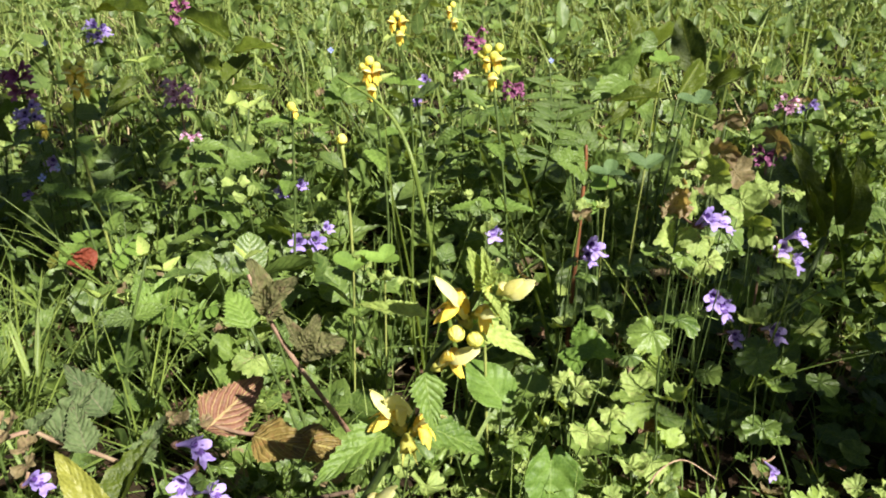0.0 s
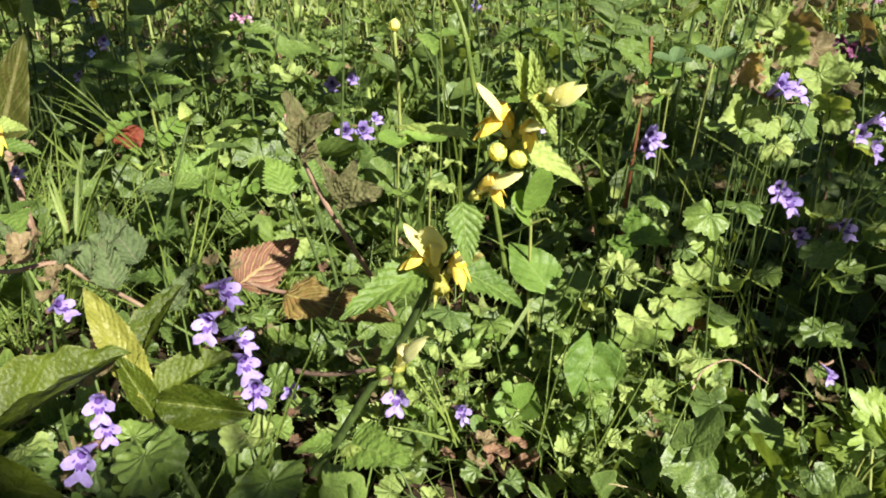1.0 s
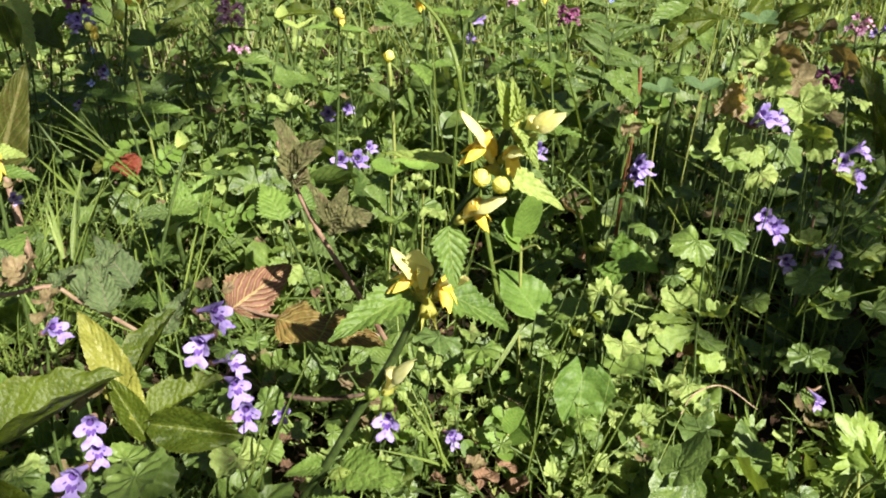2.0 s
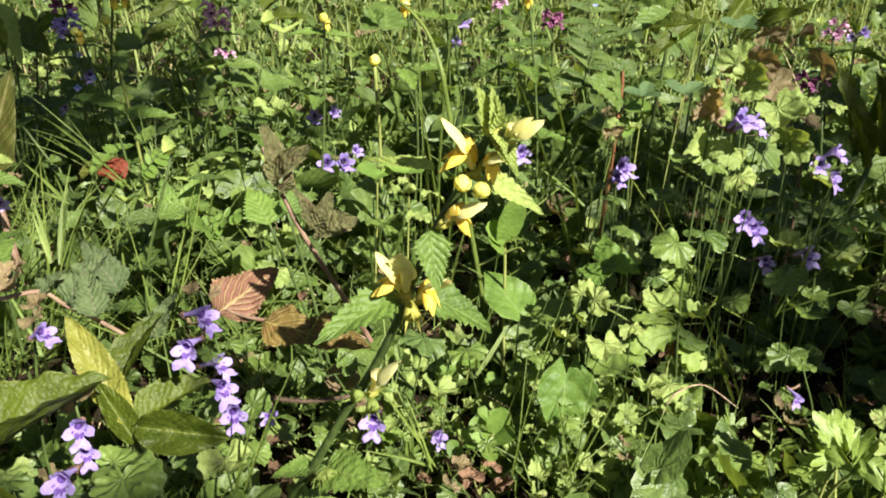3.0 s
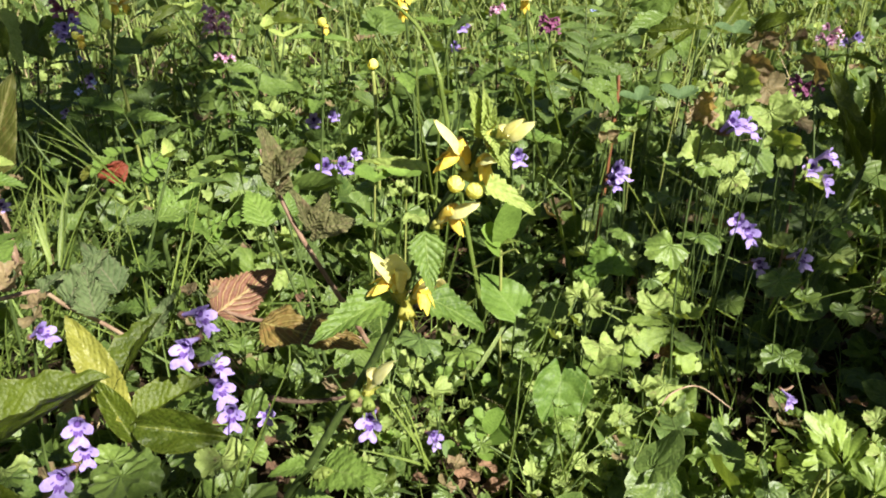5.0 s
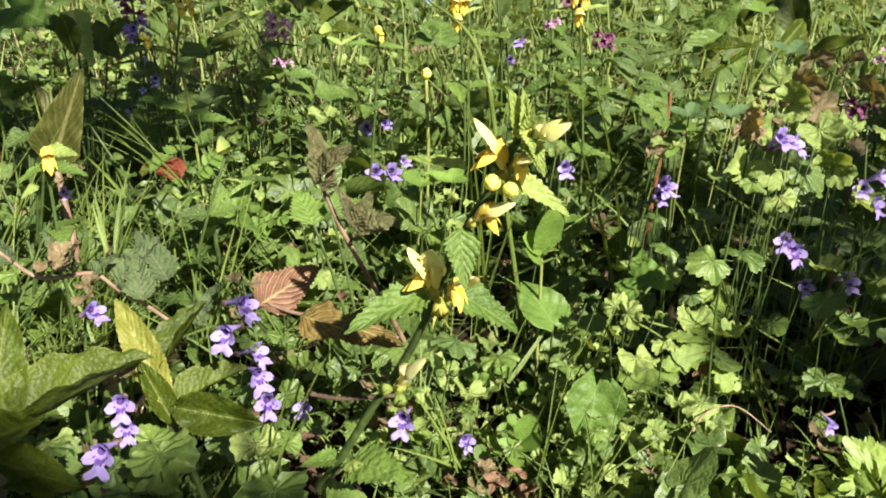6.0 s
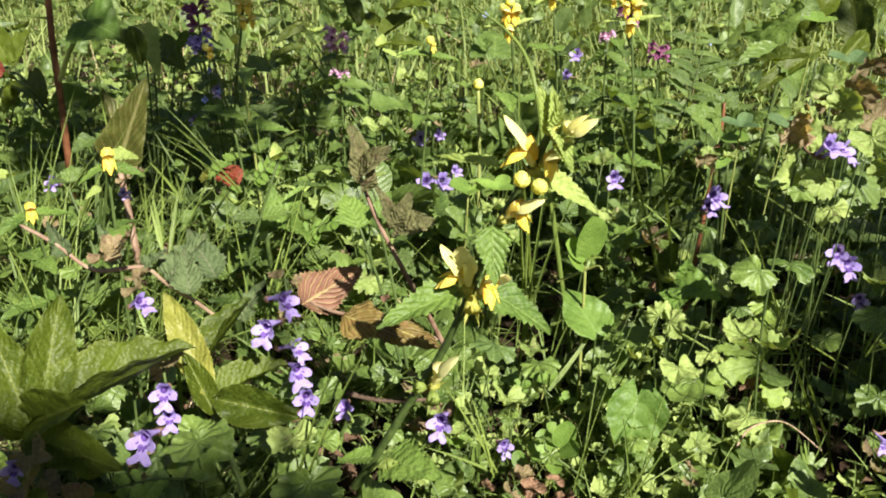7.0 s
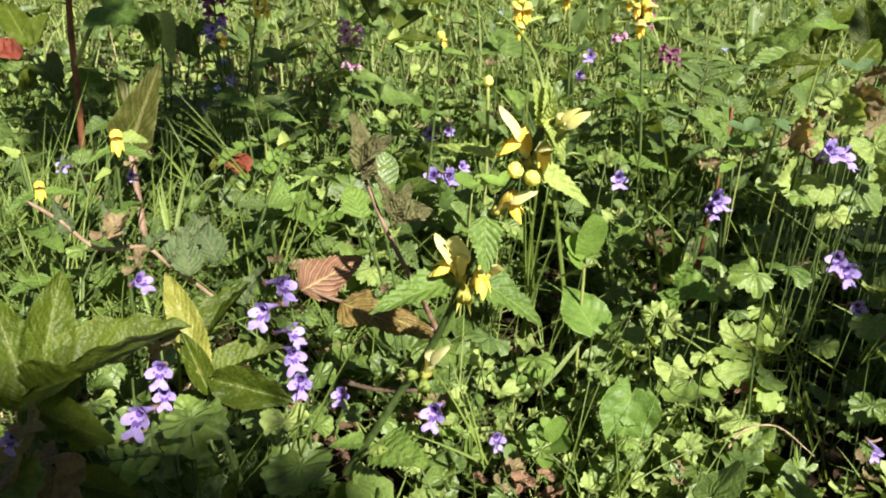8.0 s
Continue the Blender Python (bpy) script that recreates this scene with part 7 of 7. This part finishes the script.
# unseen docks of the same stand, added for broader shade
for x, y in ((0.335, 0.30), (0.30, 0.345), (0.37, 0.33), (0.405, 0.31)):
    stand = thing("dock_plant", soil(x, y), "tall dock with broad leaves out of view, added to cast shade", "dock plant", "dock plants")
    for k in range(8):
        ang = k * 0.785 + rng.uniform(-0.3, 0.3)
        out = rng.uniform(0.03, 0.055)
        dock_leaf(stand, soil(x, y), (x + out * math.cos(ang), y + 0.6 * out * math.sin(ang), rng.uniform(0.08, 0.16)), (0.55, -0.6, 0.5), 0.95, rng.randrange(3))


# ---- unseen saplings, added outside the view to dapple the meadow with shade ----
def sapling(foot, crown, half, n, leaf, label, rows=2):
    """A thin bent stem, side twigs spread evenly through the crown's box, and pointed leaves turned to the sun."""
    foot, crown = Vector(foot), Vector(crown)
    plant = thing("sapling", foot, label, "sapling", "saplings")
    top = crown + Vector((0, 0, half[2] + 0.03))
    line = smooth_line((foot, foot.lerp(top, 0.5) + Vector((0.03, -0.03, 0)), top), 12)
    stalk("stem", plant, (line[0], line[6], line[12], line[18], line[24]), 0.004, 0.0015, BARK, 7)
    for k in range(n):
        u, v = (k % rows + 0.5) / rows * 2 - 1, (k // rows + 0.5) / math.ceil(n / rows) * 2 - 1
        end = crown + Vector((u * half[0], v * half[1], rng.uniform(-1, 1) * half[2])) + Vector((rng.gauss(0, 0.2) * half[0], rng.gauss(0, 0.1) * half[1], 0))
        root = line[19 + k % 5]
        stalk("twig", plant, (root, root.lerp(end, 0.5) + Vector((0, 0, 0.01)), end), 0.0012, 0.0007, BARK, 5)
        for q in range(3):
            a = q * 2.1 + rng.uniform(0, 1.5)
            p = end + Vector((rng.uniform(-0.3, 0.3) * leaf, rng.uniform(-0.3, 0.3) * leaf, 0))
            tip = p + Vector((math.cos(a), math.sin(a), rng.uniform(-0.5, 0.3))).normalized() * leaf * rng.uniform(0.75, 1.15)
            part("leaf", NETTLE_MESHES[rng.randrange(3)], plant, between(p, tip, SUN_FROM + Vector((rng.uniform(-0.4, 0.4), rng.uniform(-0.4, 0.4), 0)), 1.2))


sapling((1.05, -1.36, GROUND), (0.957, -1.257, 1.50), (0.088, 0.034, 0.012), 72, 0.024, "slender leafy sapling out of view, added to cast shade", 9)
sapling((1.24, -0.66, GROUND), (1.052, -0.60, 1.20), (0.08, 0.21, 0.05), 54, 0.034, "leafy sapling out of view, added to cast shade", 4)
sapling((0.15, -0.20, GROUND), (0.465, -0.40, 1.20), (0.125, 0.16, 0.05), 52, 0.040, "spreading leafy sapling out of view, added to cast shade", 4)


# ---- undergrowth too dense to count ----
def spread(name, label, category, shapes, poses, material, bins):
    """Many copies of a few shapes in one mesh. poses: rows of x, y, z, size, yaw, tip-down, roll, wide."""
    VV, FF, UU, base = [], [], [], 0
    for k, (v, f, uv, _) in enumerate(shapes):
        rows = poses[bins == k]
        v, uv = np.array(v), np.array(uv)
        tri = np.array([(q[0], q[n], q[n + 1]) for q in f for n in range(1, len(q) - 1)])
        if not len(rows):
            continue
        x, y, z, size, yaw, pit, rol, wide = rows.T
        cy, sy, cp, sp, cr, sr = np.cos(yaw), np.sin(yaw), np.cos(pit), np.sin(pit), np.cos(rol), np.sin(rol)
        R = np.empty((len(rows), 3, 3))
        o, i = np.zeros_like(cy), np.ones_like(cy)
        Rz = np.stack([np.stack([cy, -sy, o], -1), np.stack([sy, cy, o], -1), np.stack([o, o, i], -1)], 1)
        Rx = np.stack([np.stack([i, o, o], -1), np.stack([o, cp, -sp], -1), np.stack([o, sp, cp], -1)], 1)
        Ry = np.stack([np.stack([cr, o, sr], -1), np.stack([o, i, o], -1), np.stack([-sr, o, cr], -1)], 1)
        R = Rz @ Rx @ Ry
        q = v[None] * np.stack([size * wide, size, size], -1)[:, None, :]
        P = np.einsum("nij,nkj->nki", R, q) + rows[:, None, :3]
        VV.append(P.reshape(-1, 3))
        FF.append((tri[None] + (base + np.arange(len(rows)) * len(v))[:, None, None]).reshape(-1, 3))
        UU.append(np.tile(uv, (len(rows), 1)))
        base += len(rows) * len(v)
    V, F, U = np.concatenate(VV), np.concatenate(FF), np.concatenate(UU)
    me = bpy.data.meshes.new(name)
    me.vertices.add(len(V))
    me.vertices.foreach_set("co", V.ravel())
    me.loops.add(F.size)
    me.loops.foreach_set("vertex_index", F.ravel().astype(np.int32))
    me.polygons.add(len(F))
    me.polygons.foreach_set("loop_start", np.arange(0, F.size, 3, dtype=np.int32))
    me.polygons.foreach_set("use_smooth", np.ones(len(F), dtype=bool))
    me.update(calc_edges=True)
    layer = me.uv_layers.new(name="blade")
    layer.data.foreach_set("uv", U[F.ravel()].astype(np.float32).ravel())
    me.materials.append(material)
    return tagged(new(name, me), label, category, kind="stuff")


def field(n, y0, y1, low, high, size, tilt, margin=0.25, sparse=True, spread_by=0.5, thin=0.0):
    """Random poses over the meadow between two distances; the near part lies low."""
    y = np.sqrt(y0 * y0 + (y1 * y1 - y0 * y0) * nrng.random(n)) if y0 > 0 else nrng.uniform(y0, y1, n)
    x = nrng.uniform(-1, 1, n) * (margin + 0.62 * np.maximum(y, 0.1)) - 0.03
    z = GROUND + low + (high - low) * nrng.random(n) ** 1.3
    s = nrng.uniform(*size, n)
    rows = np.stack([x, y, z, s, nrng.uniform(0, 2 * np.pi, n), nrng.normal(tilt, spread_by, n), nrng.normal(0, spread_by, n), nrng.uniform(0.8, 1.2, n)], -1)
    if sparse:
        # leaves dropped in these ovals so bare dark soil deepens the shade
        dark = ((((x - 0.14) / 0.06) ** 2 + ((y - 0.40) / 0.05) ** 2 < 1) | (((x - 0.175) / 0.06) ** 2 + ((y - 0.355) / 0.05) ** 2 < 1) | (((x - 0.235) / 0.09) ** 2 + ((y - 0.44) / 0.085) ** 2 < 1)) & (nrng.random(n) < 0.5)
        bare = (((x - 0.022) / 0.036) ** 2 + ((y - 0.285) / 0.024) ** 2 < 1)
        hump = 0.5 + 0.5 * np.sin(x * 29 + 1.9 * np.sin(y * 17 + 1)) * np.sin(y * 27 + 1.6 * np.sin(x * 15))
        rows[:, 2] = GROUND + (rows[:, 2] - GROUND) * (0.25 + 1.25 * hump)
        clump = np.sin(x * 37 + 2 * np.sin(y * 23)) * np.sin(y * 31 + 1.7 * np.sin(x * 19))
        # thinner on the left, where the dark soil tones the brightness down
        left = (x < -0.06 - 0.2 * y) & (nrng.random(n) < thin)
        hides = np.zeros(n, dtype=bool)
        for fx, fy, fz in FREE:
            k = y / fy
            hides |= (k > 0.4) & (k < 0.97) & (np.abs(x - fx * k) < 0.015) & (rows[:, 2] + 0.5 * s > 0.24 + (fz - 0.24) * k - 0.004)
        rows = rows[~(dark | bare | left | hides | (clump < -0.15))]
    elif thin:
        rows = rows[~((x < -0.06 - 0.2 * y) & (nrng.random(n) < thin))]
    return rows


LOW_LEAVES = [polar(scalloped(n, 0.12, 0.3), n * 3, 2, c, 0.12, 5, 0.06, n, 0.25) for n, c in ((13, 0.2), (11, -0.2), (15, 0.3))] + [polar(heart, 20, 2, 0.1, 0.06, 5, 0.04, 3), polar(lobed(((0, 1.0), (1.2, 0.9), (-1.2, 0.92), (2.2, 0.6), (-2.2, 0.55), (0.55, 0.8), (-0.6, 0.78)), 0.27, 0.3, 0.2), 42, 2, 0.1, 0.1, 5, 0.04, 5)]
NARROW = [strip(0.5, ovate, 12, 2, 6, 0.25, 0.3, 0.15, 0.05, 5, 0, 0.1, 1), strip(0.36, lance, 10, 2, 0, 0, 0.4, 0.2, 0.05, 6, 0, 0.15, 2), strip(0.6, oval, 8, 2, 0, 0, 0.3, 0.1, 0.03, 5, 0, 0.1, 3)]
BLADES = [strip(0.028, blade, 7, 1, 0, 0, 0.5, d, 0, 1, tw, 0, 1) for d, tw in ((0.1, 0.0), (0.3, 0.1), (0.5, -0.08), (0.2, -0.15))]


def rightward(rows):
    return rows[np.abs(rows[:, 0] - 0.04) < 0.3 * rows[:, 1]]


def leftward(rows):
    return rows[rows[:, 0] < -0.04 - 0.15 * rows[:, 1]]


def strewn(name, label, shapes, material, *rows):
    poses = np.concatenate(rows)
    return spread(name, label, "undergrowth", shapes, poses, material, nrng.integers(0, len(shapes), len(poses)))


strewn("undergrowth_leaves", "dense low carpet of small scalloped and lobed green leaves", LOW_LEAVES, CARPET,
       field(3500, 0.16, 0.46, 0.0, 0.042, (0.007, 0.018), 0.0, thin=0.45, spread_by=0.75), field(4600, 0.44, 0.9, 0.0, 0.08, (0.008, 0.020), 0.25, thin=0.7, spread_by=0.8),
       field(5200, 0.85, 2.4, 0.0, 0.12, (0.010, 0.02), 0.1, 0.4, sparse=False, thin=0.5, spread_by=0.7), field(1200, -0.6, 0.16, 0.0, 0.03, (0.007, 0.012), 0.0, 0.7))
strewn("undergrowth_narrow_leaves", "mixed narrow and toothed green leaves between the flowers", NARROW, CARPET_STRIP,
       field(1900, 0.24, 0.46, 0.0, 0.036, (0.008, 0.021), 0.3, spread_by=0.7), field(2600, 0.44, 0.95, 0.0, 0.085, (0.016, 0.040), 0.4, thin=0.6),
       field(3600, 0.9, 2.4, 0.02, 0.14, (0.02, 0.04), 0.5, 0.4, sparse=False, thin=0.3))
strewn("meadow_grass", "thin green grass blades growing through the flowers", BLADES, GRASS_STUFF,
       field(4600, 0.2, 0.48, -0.004, 0.012, (0.02, 0.058), 0.75), field(5200, 0.44, 0.95, -0.004, 0.03, (0.03, 0.095), 0.85), rightward(field(3000, 0.5, 1.0, 0.0, 0.05, (0.03, 0.08), 0.8)), leftward(field(2800, 0.33, 0.8, 0.0, 0.03, (0.03, 0.085), 0.75)),
       leftward(field(2600, 0.3, 0.75, 0.0, 0.03, (0.04, 0.085), 1.0)), field(400, -0.6, 0.16, 0.0, 0.01, (0.03, 0.05), 1.1, 0.7))
strewn("tall_grass", "tall grass behind the flowers, coloured paler as if sunlit", BLADES, GRASS_FAR,
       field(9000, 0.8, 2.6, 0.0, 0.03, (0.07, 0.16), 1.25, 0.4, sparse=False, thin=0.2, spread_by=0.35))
strewn("leaf_litter", "brown scraps of dead leaves on the soil", [strip(0.6, oval, 6, 2, 0, 0, 0.5, 0.3, 0, 1, 0.1, 0.5, 1), strip(0.3, lance, 6, 1, 0, 0, 0.4, 0.4, 0, 1, 0.2, 0, 2)], LITTER,
       field(2600, 0.2, 0.6, -0.003, 0.005, (0.005, 0.014), 0.0, sparse=False, spread_by=0.3), field(1800, 0.6, 1.4, -0.003, 0.008, (0.008, 0.02), 0.0, sparse=False))
strewn("dry_straw", "pale dry straw and dead grass on the soil", BLADES, STRAW,
       field(800, 0.26, 0.6, 0.0, 0.014, (0.02, 0.055), 0.25), field(1700, 0.6, 2.2, 0.0, 0.06, (0.03, 0.09), 0.6, 0.4, sparse=False))
def around(n, r0, r1, size, low, high):
    """Random poses in a ring about the middle of the meadow."""
    r = np.sqrt(r0 * r0 + (r1 * r1 - r0 * r0) * nrng.random(n))
    a = nrng.uniform(0, 2 * np.pi, n)
    x, y = r * np.cos(a), 0.3 + r * np.sin(a)
    rows = np.stack([x, y, GROUND + nrng.uniform(low, high, n), nrng.uniform(*size, n), nrng.uniform(0, 2 * np.pi, n), nrng.normal(1.0, 0.4, n), nrng.normal(0, 0.3, n), nrng.uniform(0.8, 1.2, n)], -1)
    seen = (np.abs(x) < 0.3 + 0.62 * np.maximum(y, 0.1)) & (y > -0.1) & (y < 2.4)
    return rows[~seen]


strewn("far_meadow", "meadow of tall bright grass and leaves going on all round", [strip(0.06, blade, 5, 1, 0, 0, 0.5, 0.2), strip(0.06, blade, 5, 1, 0, 0, 0.5, 0.5, 0, 1, 0.1), strip(0.3, lance, 5, 1, 0, 0, 0.4, 0.3)], GRASS_STUFF,
       around(9000, 0.35, 1.6, (0.04, 0.10), 0.0, 0.02), around(16000, 1.6, 5.0, (0.08, 0.2), 0.0, 0.03), around(12000, 5.0, 14.0, (0.15, 0.4), 0.0, 0.03))
